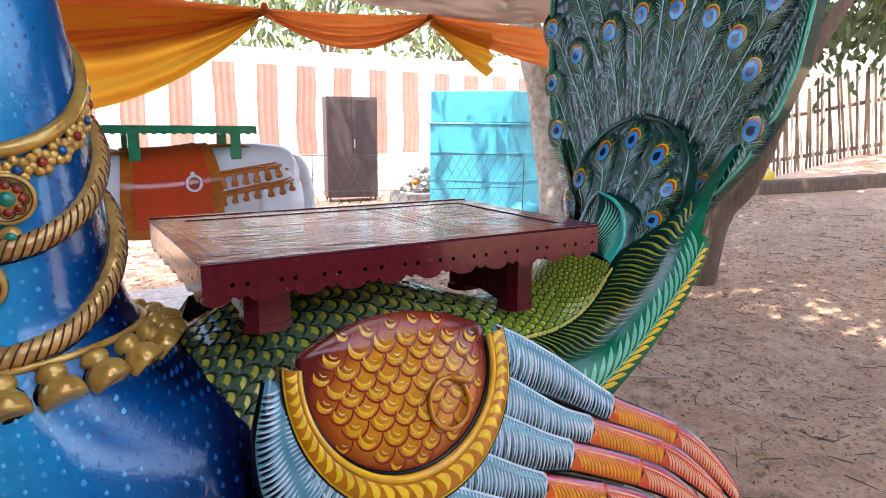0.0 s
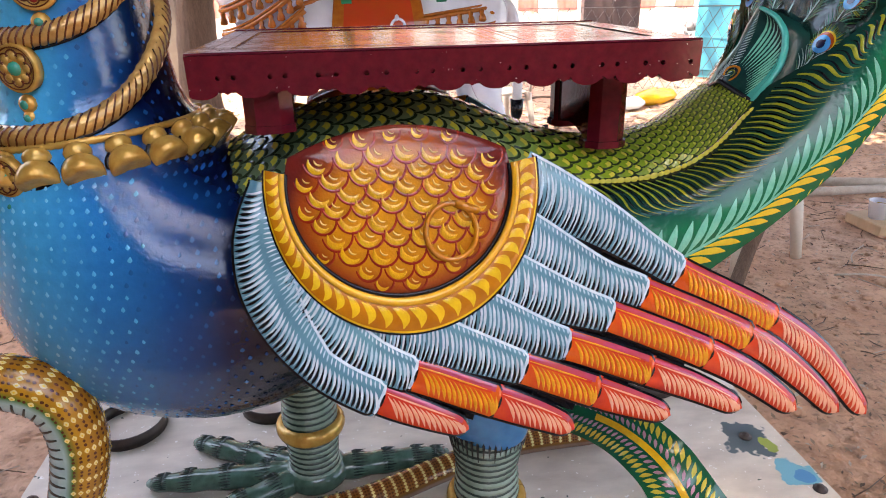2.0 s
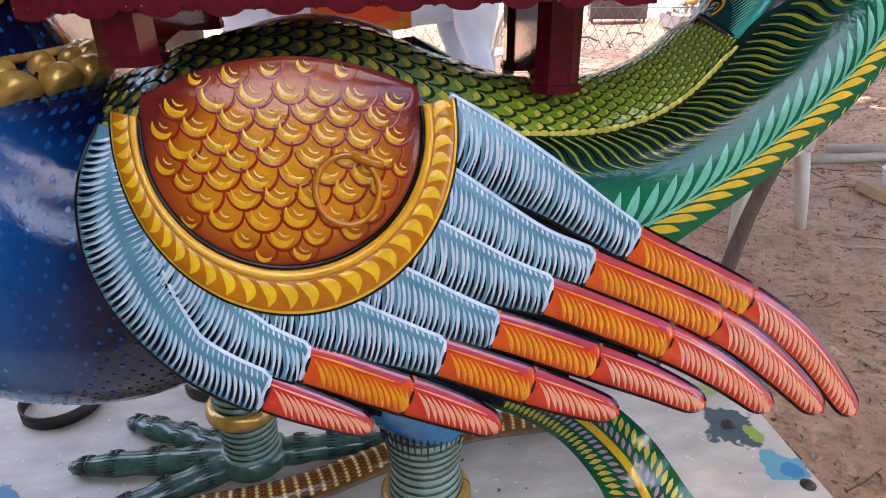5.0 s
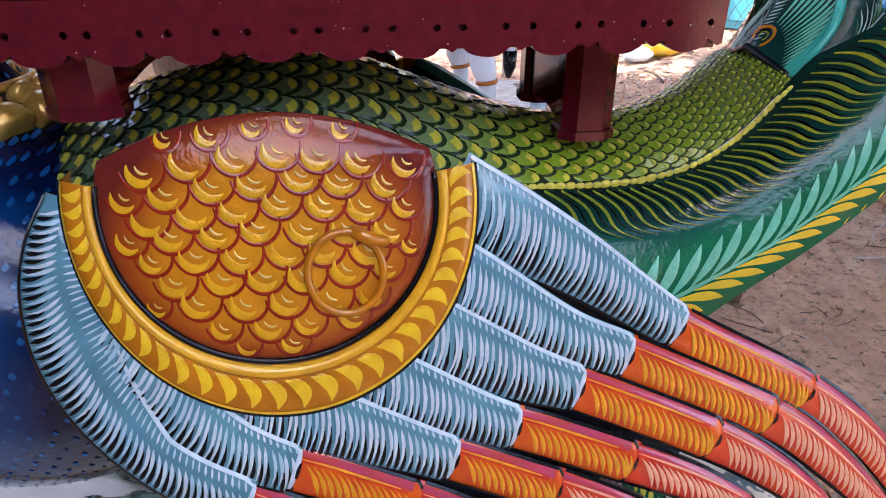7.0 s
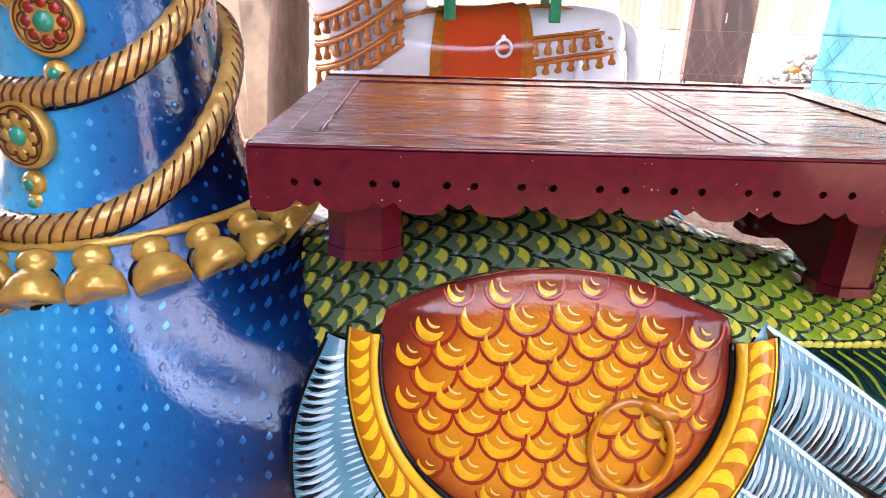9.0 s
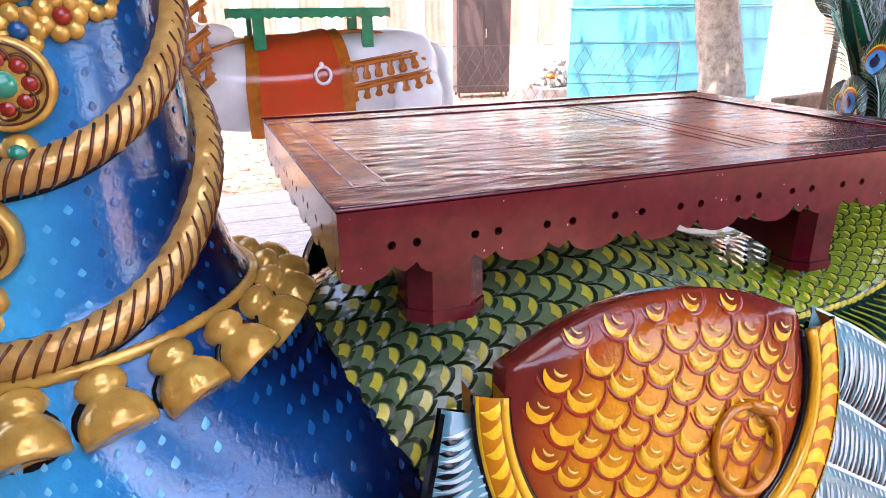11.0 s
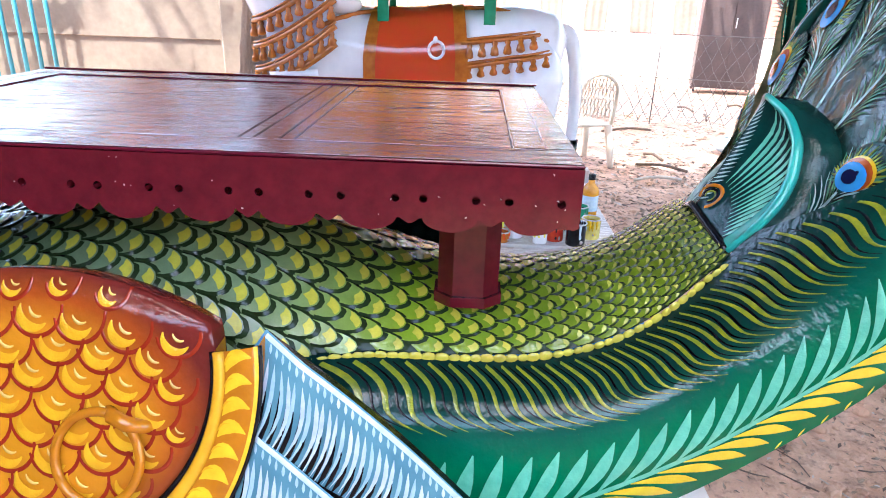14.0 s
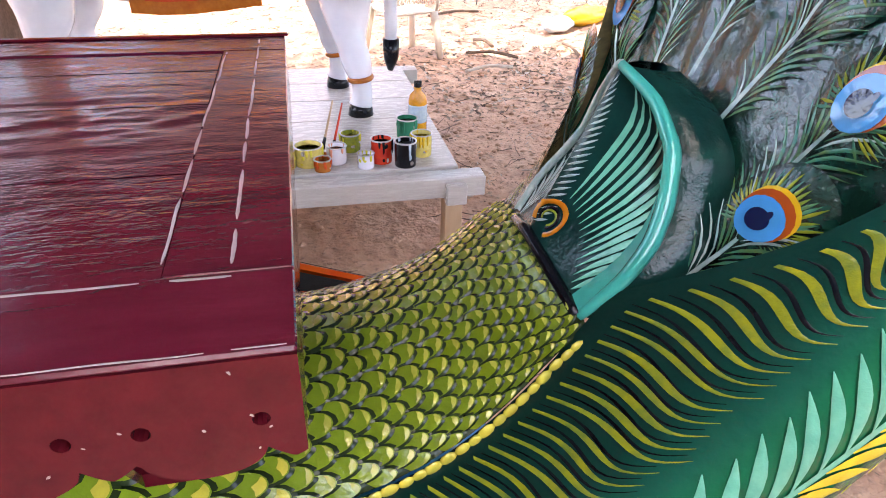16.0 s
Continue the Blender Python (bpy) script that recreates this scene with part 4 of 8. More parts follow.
            while l < l1 - 0.010:
                w = width(l)
                hi, lo = w * high_side(l), w * low_side(l)
                j = R.uniform(0.92, 1.04)
                if blue:
                    top = hi * (0.52 if k < 6 else 0.34)
                    e = min(l + 0.013 * low_side(l) * R.uniform(0.9, 1.1), l1 - 0.004)
                    s.leaf(S, (l, top), (e, -lo * 0.88 * j), R.uniform(0.0040, 0.0052), M_WHITE if R.random() < 0.72 else M_PALEBLUE, bend=R.uniform(0.07, 0.13), n=6, fat=0.24, off=0.0012)
                    s.leaf(S, (l + pitch * 0.5 + 0.005, hi * 0.12), (min(e + pitch * 0.5, l1 - 0.002), -lo * 0.95), R.uniform(0.0042, 0.0054), M_BLACK, bend=0.08, n=4, fat=0.68, off=0.0010)
                    s.leaf(S, (l + 0.001, hi * 0.84), (l + 0.007, hi * (0.64 if k < 6 else 0.48)), R.uniform(0.0028, 0.0038), M_WHITE if R.random() < 0.35 else M_PALEBLUE, n=4, fat=0.6, off=0.0012)
                else:
                    e = min(l + (0.026 if not tip else 0.030), l1 - 0.005)
                    s.leaf(S, (l, w * 0.36), (e, -w * 0.84 * j * (width(e) / max(w, 1e-4)) ** 0.7), R.uniform(0.0056, 0.0066), M_PINK if tip else M_AMBER, bend=0.09, n=6, fat=0.66 if not tip else 0.55, off=0.0012)
                l += pitch * R.uniform(0.92, 1.08)
            if blue:
                s.ribbon(S, [(q, 0.90 * width(q) * high_side(q)) for q in steps(l0 + 0.004, l1 - 0.004, 30)], [0.0044] * 31, M_WHITE, 0.0013)
                s.ribbon(S, [(l1 - 0.0045, v * width(l1 - 0.0045)) for v in steps(-0.85, 0.85, 6)], [0.0052] * 7, M_WHITE, 0.0015)
            else:
                s.ribbon(S, [(q, 0.58 * width(q)) for q in steps(l0 + 0.016, l1 - 0.02, 20)], [0.36 * half] * 21, M_REDF, 0.0008)
                s.ribbon(S, [(q, 0.72 * width(q)) for q in steps(l0 + 0.016, l1 - 0.014, 20)], [0.40 * half * (0.5 + 0.5 * q / 20) for q in range(21)], M_MAGENTA, 0.0010)
                s.ribbon(S, [(q, 0.52 * width(q)) for q in steps(l0 + 0.02, l1 - 0.03, 20)], [0.0030 * math.sin(math.pi * (0.1 + 0.8 * q / 20)) for q in range(21)], M_PINK if tip else M_AMBER, 0.0014)
            s.ribbon(S, [(q, -0.965 * width(q) * low_side(q)) for q in steps(l0 + 0.004, l1 - 0.003, 30)], [0.0050] * 31, M_BLACK, 0.0017)
            if not tip:
                s.ribbon(S, [(l1 - 0.0006, v * width(l1 - 0.0006)) for v in steps(-1, 1, 8)], [0.0046] * 9, M_BLACK, 0.0018)
            if not blue:
                s.ribbon(S, [(q, 0.97 * width(q)) for q in steps(l0 + 0.02, l1 - 0.003, 24)], [0.0048] * 25, M_BLACK, 0.0016)
            s.put("feather", wing, ("grey-blue feather with white barbs" if blue else "red feather tip with pink barbs" if tip else "orange feather with amber barbs"))


# ---- scaled back
BACK_RIM = [(-0.47, 1.00), (-0.3, 1.03), (-0.05, 1.08), (0.10, 1.125), (0.20, 1.138), (0.33, 1.124), (0.42, 1.124), (0.50, 1.139), (0.56, 1.168), (0.61, 1.210), (0.662, 1.268)]
BACK_TOP = [(-0.47, 1.185), (-0.40, 1.225), (-0.32, 1.262), (-0.2, 1.290), (-0.1, 1.300), (0.0, 1.291), (0.07, 1.262), (0.165, 1.226), (0.264, 1.192), (0.33, 1.180), (0.40, 1.178), (0.49, 1.190), (0.57, 1.222), (0.66, 1.285)]
BACK_HALF = [(-0.47, 0.26), (-0.35, 0.27), (-0.2, 0.26), (0.0, 0.23), (0.1, 0.205), (0.2, 0.182), (0.33, 0.157), (0.50, 0.140), (0.60, 0.128), (0.662, 0.114)]


def back_at(x, d):
    """d: metres over the back from the middle, negative on the near side."""
    hw, zr, zt = smooth_lerp(BACK_HALF, x), smooth_lerp(BACK_RIM, x), smooth_lerp(BACK_TOP, x)
    arc = 1.15 * math.hypot(hw, zt - zr)
    f = max(min(d / arc, 1), -1)
    a = f * math.pi / 2
    return Vector((x, MID + hw * (0.35 * f + 0.65 * math.sin(a)), zr + (zt - zr) * (0.2 * (1 - abs(f)) + 0.8 * math.cos(a))))


def back_arc(x):
    return 1.15 * math.hypot(smooth_lerp(BACK_HALF, x), smooth_lerp(BACK_TOP, x) - smooth_lerp(BACK_RIM, x))


def build_back():
    s = Shape()
    s.grid(lambda x, f: back_at(x, f * back_arc(x)), steps(-0.47, 0.662, 90), steps(-1, 1, 40), M_SCALEGROUND)
    back = s.put("saddle_back", bird, "dark green ground of the scaled back")
    rest = Shape()
    single = 0
    x, row = -0.445, 0
    while x < 0.655:
        size = lerp([(-0.45, 0.040), (0.0, 0.048), (0.2, 0.046), (0.33, 0.038), (0.45, 0.029), (0.56, 0.021), (0.66, 0.016)], x)
        arc = back_arc(x)
        n = int(2 * arc / (size * 0.92))
        for i in range(n + 1):
            d = -arc + (i + (0.5 if row % 2 else 0)) * 2 * arc / n
            if abs(d) > arc - size * 0.2:
                continue
            # a domed plate pointing to the tail
            w, ln = size * 0.54, size * 0.74
            jx = R.uniform(-0.0015, 0.0015)
            plate = []
            for q in range(9):
                a = radians(-100 + 25 * q)
                u, v = x + jx + ln * math.cos(a), d + w * math.sin(a)
                plate.append((u, v))
            e = 0.002
            c0 = back_at(x, d)
            nn = (back_at(x + e, d) - c0).cross(back_at(x, d + e) - c0).normalized()
            if nn.dot(c0 - Vector((x, MID, smooth_lerp(BACK_RIM, x) - 0.1))) < 0:
                nn.negate()
            alone = d < 0.03 and -0.4 < x < 0.6 and single < 300
            s = Shape() if alone else rest
            verts = [back_at(*p) + nn * (0.0012 + 0.0034 * max(math.cos(radians(-100 + 25 * q)), 0)) for q, p in enumerate(plate)]
            mid = [back_at(x + jx + (u - x - jx) * 0.80, d + (v - d) * 0.80) + nn * 0.0050 for u, v in plate]
            root = back_at(x - size * 0.5, d) + nn * 0.0005
            o = verts + mid + [root]
            fs = [(k, k + 1, 9 + k + 1, 9 + k) for k in range(8)] + [tuple(9 + k for k in range(9)) + (18,)] + [(0, 9, 18), (8, 18, 17)]
            s.add(o, fs[8:], M_SCALE)
            s.add(o, fs[:8], M_SCALEGROUND)
            # yellow lip
            skew, deep = R.uniform(-14, 14), R.uniform(0.18, 0.36) if x < 0.40 else R.uniform(0.40, 0.52)
            lip = [back_at(x + jx + ln * r * math.cos(radians(a)) , d + w * r * math.sin(radians(a)) * 1.0) + nn * hgt for a, r, hgt in [(t + skew, 0.74, 0.0060) for t in range(-48, 49, 16)]] + [back_at(x + jx + ln * r * math.cos(radians(a + skew)), d + w * r * math.sin(radians(a + skew))) + nn * 0.0066 for a, r in [(t, 0.74 - (0.74 - deep) * max(math.cos(radians(t * 1.8)), 0.10)) for t in range(48, -49, -16)]]
            s.add(lip, [(k, k + 1, 12 - k, 13 - k) for k in range(6)], M_LIP if x < 0.40 else M_LIPDIM)
            if alone:
                s.put("scale", back, fix=False)
                single += 1
        x += size * 0.60
        row += 1
    ob = rest.put("scale_covering", bird, "overlapping green scales with yellow lips", fix=False)
    tagged(ob, kind="stuff")
    # beaded lower edge
    for side in (-1, 1):
        s = Shape()
        x = 0.07
        while x < 0.655:
            p = back_at(x, side * back_arc(x))
            q = back_at(x + 0.02, side * back_arc(x + 0.02))
            d = (q - p).normalized()
            r = lerp([(0.07, 0.0085), (0.4, 0.0085), (0.66, 0.007)], x) * R.uniform(0.85, 1.15)
            m = Matrix.Translation(p + Vector((0, side * 0.007, 0.002))) @ d.to_track_quat("X", "Z").to_matrix().to_4x4()
            s.ball((0, 0, -0.003), (r * 1.1, 0.0026, r * 0.72), M_LIP, 5, 8, m)
            x += r * 1.75 * max(abs(d.x), 0.3)
        s.put("beaded_edge", bird, "yellow beaded edge of the scales")


build_body()
build_neck()
build_wing(False)
build_wing(True)
build_back()

# ---- train: the side of the tail, sweeping up
RIM = [(0.02, 0.055, 1.135), (0.2, 0.098, 1.138), (0.33, 0.123, 1.124), (0.42, 0.132, 1.122), (0.50, 0.140, 1.138), (0.56, 0.148, 1.167), (0.615, 0.157, 1.212), (0.662, 0.166, 1.266), (0.705, 0.160, 1.335), (0.742, 0.145, 1.41), (0.775, 0.125, 1.48), (0.81, 0.10, 1.55)]
CREASE = [(0.10, -0.005, 1.07), (0.22, 0.018, 1.066), (0.35, 0.035, 1.058), (0.47, 0.042, 1.070), (0.576, 0.045, 1.115), (0.659, 0.043, 1.183), (0.728, 0.040, 1.252), (0.770, 0.036, 1.315), (0.80, 0.03, 1.38), (0.832, 0.02, 1.45), (0.850, -0.012, 1.52), (0.868, -0.045, 1.59)]
EDGE = [(0.2, -0.014, 0.79), (0.32, 0.006, 0.815), (0.43, 0.021, 0.865), (0.535, 0.031, 0.945), (0.635, 0.03, 1.02), (0.715, 0.026, 1.092), (0.785, 0.02, 1.168), (0.832, 0.014, 1.245), (0.862, 0.01, 1.315), (0.885, 0.006, 1.38), (0.9, -0.02, 1.45), (0.91, -0.05, 1.52)]


def on_curve(pts, t):
    k = len(pts) - 1
    t = min(max(t, 0), 1) * k
    j = min(int(t), k - 1)
    t -= j
    p0, p1, p2, p3 = [Vector(pts[min(max(j + i, 0), k)]) for i in (-1, 0, 1, 2)]
    return 0.5 * (2 * p1 + (p2 - p0) * t + (2 * p0 - 5 * p1 + 4 * p2 - p3) * t * t + (3 * p1 - p0 - 3 * p2 + p3) * t ** 3)


TL = 0.85 * 11 / 9           # length of the train's side in metres


def train_at(l, v):
    """l: metres along, v: 0 at the scales, 0.10 at the crease, 0.24 at the outer edge."""
    t = l / TL
    a, b, c = on_curve(RIM, t), on_curve(CREASE, t), on_curve(EDGE, t)
    if v < 0.10:
        f = v / 0.10
        p = a.lerp(b, f)
        p.y -= 0.021 * math.sin(math.pi * f)
        return p
    f = (v - 0.10) / 0.14
    p = b.lerp(c, f)
    p.y -= 0.016 * math.sin(math.pi * min(f, 1))
    return p


def build_train(far):
    S = train_at
    if far:
        # the far side is drawn in behind the leaf
        shut = lambda l: smooth_lerp([(0.0, 1.0), (0.35, 1.0), (0.52, 0.78), (0.74, 0.78), (0.95, 1.05), (1.2, 1.05)], l, 0.06)
        S = lambda l, v: (lambda q: Vector((q.x, MID + (MID - q.y) * shut(l), q.z)))(train_at(l, v))
    s = Shape()
    low = lambda l: lerp([(0.70, 0.0), (0.80, 0.045), (0.90, 0.075), (1.04, 0.09)], l)
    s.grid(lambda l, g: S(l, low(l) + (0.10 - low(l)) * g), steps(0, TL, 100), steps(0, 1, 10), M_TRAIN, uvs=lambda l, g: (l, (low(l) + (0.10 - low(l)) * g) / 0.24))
    tip = lambda f, v: f * (0.735 + 0.045 * (v - 0.10) / 0.14 + 0.30 * max(1 - (v - 0.10) / 0.05, 0) ** 1.3)
    s.grid(lambda f, v: S(tip(f, v), v), steps(0, 1, 80), steps(0.10, 0.24, 14), M_TRAIN, uvs=lambda f, v: (f, v / 0.24))
    # Back faces coloured pale gold to carry the reflection seen at grazing angles.
    if far:
        s.grid(lambda l, g: S(l, low(l) + (0.10 - low(l)) * g) + Vector((-0.004, -0.007, 0)), steps(0.45, TL, 50), steps(0, 1, 6), M_BACKGLARE)
    back = (lambda l, v: S(l, v) + Vector((0.0, -0.03 if far else 0.03, 0)))
    s.grid(lambda f, v: back(tip(f, v), v), steps(0, 1, 40), steps(0.1, 0.24, 6), M_BACKGLARE)
    s.grid(lambda f, e: back(tip(f, 0.24), 0.24) if e else S(tip(f, 0.24), 0.24), steps(0, 1, 60), (0, 1), M_TRAIN, uvs=lambda f, e: (f, 0.9))
    s.grid(lambda v, e: back(tip(1, v), v) if e else S(tip(1, v), v), steps(0.10, 0.24, 8), (0, 1), M_DEEP)
    side = s.put("train_side", bird, "bottle-green side of the tail with wavy barbs and a leaf border")

    def stroke(name, draw):
        q = Shape()
        draw(q)
        q.put(name, side)

    def wave(l, k, depth):
        lean = lerp([(0.25, 0.050), (0.45, 0.004), (0.6, -0.034), (0.75, -0.062)], l)
        return [(l - 0.012 + lean * t + 0.0075 * math.sin(2 * math.pi * t * 1.05), max(0.010, low(l) + 0.006) + depth * t * k) for t in steps(0, 1, 12)]

    # wavy barbs
    for i in range(43):
        l = 0.0 + i * 0.0205
        depth = lerp([(0.5, 0.082), (0.75, 0.070), (0.80, 0.045), (0.88, 0.022)], l) * R.uniform(0.88, 1.06)
        wide = R.uniform(0.0044, 0.0060)
        stroke("wavy_barb", lambda q: q.ribbon(S, wave(l, 1.0, depth), [wide * (math.sin(math.pi * (0.16 + 0.8 * t)) ** 0.7) * (1.15 - 0.5 * t) for t in steps(0, 1, 12)], M_OLIVE, 0.0016))
        stroke("dark_barb", lambda q: q.ribbon(S, wave(l + 0.0095, 1.0, depth * 0.92), [0.0024 * math.sin(math.pi * (0.12 + 0.8 * t)) for t in steps(0, 1, 12)], M_BLACK, 0.0011))
    # leaf border with a pale stem
    stem = lambda l: 0.170 + 0.004 * math.sin(l * 9)
    stroke("stem", lambda q: q.ribbon(S, [(l, stem(l)) for l in steps(0.03, 0.735, 60)], [0.0062] * 61, M_MINT, 0.0014))
    l = 0.04
    while l < 0.70:
        up = R.uniform(0, 0.008)
        stroke("mint_leaf", lambda q: q.leaf(S, (l, stem(l) - 0.002), (l + 0.062, stem(l) - 0.055 - up), 0.0130, M_MINT, bend=0.07, n=8, fat=0.60, off=0.0016))
        stroke("yellow_leaf", lambda q: q.leaf(S, (l + 0.006, stem(l) + 0.003), (l + 0.062, stem(l) + 0.043 + up * 0.5), 0.0145, M_LEMON, bend=-0.10, n=8, fat=0.62, off=0.0016))
        l += 0.0265
    l = 0.45
    while l < 0.74:
        stroke("edge_dash", lambda q: q.leaf(S, (l, 0.236), (l + 0.010, 0.226), 0.004, M_LIME, n=3))
        l += 0.026


# ---- fan of eyed feathers
FAN_HALF = [(1.24, 0.08), (1.30, 0.13), (1.36, 0.19), (1.45, 0.265), (1.54, 0.34), (1.67, 0.41), (1.77, 0.44), (1.92, 0.455), (2.06, 0.47), (2.2, 0.44), (2.32, 0.34), (2.40, 0.2), (2.44, 0.03)]


def fan_at(y, z, out=0.0):
    hw = max(lerp(FAN_HALF, z), 0.02)
    q = max(min((y - MID) / hw, 1.1), -1.1)
    return Vector((0.890 + 0.09 * (z - 1.5) - 0.022 * q * q - out, y, z))


INNER_HALF = [(1.24, 0.08), (1.32, 0.18), (1.45, 0.215), (1.55, 0.19), (1.61, 0.14), (1.645, 0.08), (1.66, 0.01)]


def inner_at(y, z):
    hw = max(lerp(INNER_HALF, z), 0.02)
    q = max(min((y - MID) / hw, 1.1), -1.1)
    return Vector((0.795 + 0.40 * (z - 1.45) + (0.012 + 0.034 * min(max((1.47 - z) / 0.12, 0), 1)) * abs(q) ** 3, y, z))


def fan_eye(s, eye, plume, S, y, z, r, stem_from):
    """One eyed feather: stem, barbs, and a painted eye in rings."""
    d = Vector((y - stem_from[0], z - stem_from[1]))
    ln = d.length
    d.normalize()
    w = Vector((-d.y, d.x))
    flat = lambda u, v: S(y + d.x * u + w.x * v, z + d.y * u + w.y * v)

    def at(u, v):
        q = (u / (2.3 * r)) ** 2 + (v / (1.7 * r)) ** 2
        return flat(u, v) + Vector((-0.009 * max(1 - q, 0) ** 0.7, 0, 0))

    rings = [(k / 7) for k in range(8)]
    s.grid(lambda a, k: flat(2.25 * r * k * math.cos(a), 1.66 * r * k * math.sin(a)) + Vector((-0.0012 - 0.009 * max(1 - k * k, 0) ** 0.7, 0, 0)), steps(0, 2 * math.pi * 23 / 24, 23), rings, M_FAN, wrap=True)
    plume.ribbon(at, [(u, 0) for u in steps(-ln, -r, 8)], [0.006 - 0.0035 * t for t in steps(0, 1, 8)], M_SILVERGLINT, 0.004)
    u = -ln + 0.03
    while u < -r * 0.6:
        g = min((u + ln) / ln + 0.3, 1) * r * 2.0
        for sg in (-1, 1):
            q = R.random()
            plume.leaf(at, (u, sg * 0.002), (u + g * 0.9, sg * g * R.uniform(0.75, 1.0)), 0.0024 if q < 0.26 else 0.0030, M_SILVERGLINT if q < 0.26 else M_BARB, bend=-0.12 * sg, n=4, off=0.0014)
        u += 0.0085
    for a in range(-140, 141, 8):
        k = radians(a)
        plume.leaf(at, (r * 0.9 * math.cos(k), r * 0.9 * math.sin(k)), (r * R.uniform(1.5, 2.0) * math.cos(k * 0.93), r * R.uniform(1.3, 1.6) * math.sin(k * 0.93)), 0.0024, M_OLIVE if R.random() < 0.5 else M_BARB, n=4, off=0.0017)

    def disc(rx, ry, mat, off, cu=0.0, cv=0.0):
        n = 18
        pts = [at(cu, cv) + Vector((-off, 0, off * 0.3))]
        for i in range(n):
            a = 2 * math.pi * i / n
            pts.append(at(cu + rx * math.cos(a), cv + ry * math.sin(a)) + Vector((-off, 0, off * 0.3)))
        eye.add(pts, [(0, 1 + i, 1 + (i + 1) % n) for i in range(n)], mat)

    disc(r * 0.98, r * 0.93, M_YELLOW, 0.0030, r * 0.33)
    disc(r * 0.98, r * 0.90, M_EYERED, 0.0040, r * 0.18)
    disc(r * 0.86, r * 0.80, M_EYEBLUE, 0.0050)
    disc(r * 0.42, r * 0.40, M_EYEDARK, 0.0060)
    disc(r * 0.26, r * 0.12, M_EYEDARK, 0.0064, r * 0.30, r * 0.16)


def build_fan():
    fan = thing("tail_fan", (0.8, MID, 1.3), "", "")
    fan.parent = bird
    fan.matrix_parent_inverse = bird.matrix_basis.inverted()
    tagged(fan, "upright dark green tail fan with blue-eyed feathers")
    s = Shape()
    zs = steps(1.24, 2.44, 62)

    def carved(z, q):
        y = MID + q * lerp(FAN_HALF, z)
        a = math.atan2(y - MID, z - 1.0) * 60
        d = 0.005 * noise.noise((a, z * 5, 0)) + 0.0026 * noise.noise((y * 70, z * 38, 4)) + 0.0012 * noise.noise((y * 150, z * 110, 8))
        return fan_at(y, z, d - 0.004)

    s.grid(carved, steps(1.24, 2.44, 170), steps(-1, 1, 150), M_FAN)
    s.grid(lambda z, q: fan_at(MID + q * lerp(FAN_HALF, z), z) + Vector((0.05, 0, 0)), zs, steps(-1, 1, 16), M_DEEP)
    for sg in (-1, 1):
        s.grid(lambda z, e: fan_at(MID + sg * lerp(FAN_HALF, z), z) + Vector((0.05 * e, 0, 0)), zs, (0, 1), M_DEEP)
    s.put("fan_board", fan, "carved dark green fan")
    for sg in (-1, 1):
        s = Shape()
        inner = lambda z: lerp([(1.24, 0.30), (1.36, 0.62), (1.50, 0.80), (1.70, 0.91), (1.9, 0.955), (2.1, 0.975)], z)
        s.grid(lambda z, e: fan_at(MID + sg * lerp(FAN_HALF, z) * (inner(z) + (1.0 - inner(z)) * e), z, 0.007 * math.sin(math.pi * (0.06 + 0.8 * e)) ** 0.6), steps(1.25, 2.1, 60), steps(0, 1, 10), M_FANEDGE)
        s.put("fan_edge", fan, "smooth bottle-green edge of the fan")
    s = Shape()
    for sg in (-1, 1):
        s.tube([fan_at(MID + sg * lerp(FAN_HALF, z), z, 0.002) for z in zs], [0.0045] * len(zs), M_MINT, 8)
    s.put("fan_rim", fan, "pale green painted rim")
    plume = Shape()
    plume.face = lambda p: Vector((-1, 0, 0))
    # one arc of eyes up both sides, a second inside the rim, more towards the top
    seen = [(-0.039, 1.766), (0.019, 1.851), (0.107, 1.914), (0.222, 1.951), (0.350, 1.953), (0.468, 1.917), (0.597, 1.856), (0.642, 1.611), (0.694, 1.769), (0.721, 1.951), (0.504, 1.454), (0.526, 1.362), (-0.078, 1.933), (-0.07, 1.62), (0.05, 1.47)]
    upper = [(MID + q, z) for q, z in ((-0.28, 2.08), (-0.14, 2.11), (0.0, 2.13), (0.14, 2.11), (0.28, 2.08), (-0.38, 2.1), (0.4, 2.12), (-0.2, 2.25), (0, 2.28), (0.2, 2.25))]
    for y, z in seen + upper:
        s = Shape()
        s.face = lambda p: Vector((-1, 0, 0))
        eye = Shape()
        fan_eye(s, eye, plume, fan_at, y, z, 0.029 * R.uniform(0.93, 1.07), (MID + (y - MID) * 0.55, max(1.28, z - 0.30)))
        s.put("eyed_feather", fan, "raised dark green feather tip")
        eye.put("feather_eye", fan, "blue painted eye ringed with rust and yellow")
    # inner fan
    s = Shape()
    zs = steps(1.24, 1.66, 34)
    s.grid(lambda z, q: inner_at(MID + q * lerp(INNER_HALF, z), z) + Vector((0.003 + 0.004 * noise.noise((q * 9, z * 12, 0)) + 0.0022 * noise.noise((q * 22, z * 50, 4)) + 0.001 * noise.noise((q * 45, z * 120, 7)), 0, 0)), steps(1.24, 1.66, 90), steps(-1, 1, 90), M_FAN)
    for sg in (-1, 1):
        s.grid(lambda z, e: inner_at(MID + sg * lerp(INNER_HALF, z), z) + Vector((0.05 * e, 0, 0)), zs, (0, 1), M_DEEP)
        s.tube([inner_at(MID + sg * lerp(INNER_HALF, z), z) for z in zs], [0.0015 + 0.0085 * min(max((z - 1.44) / 0.08, 0), 1) for z in zs], M_DEEP, 8)
    s.put("inner_fan", fan, "smaller carved fan standing before the large one")
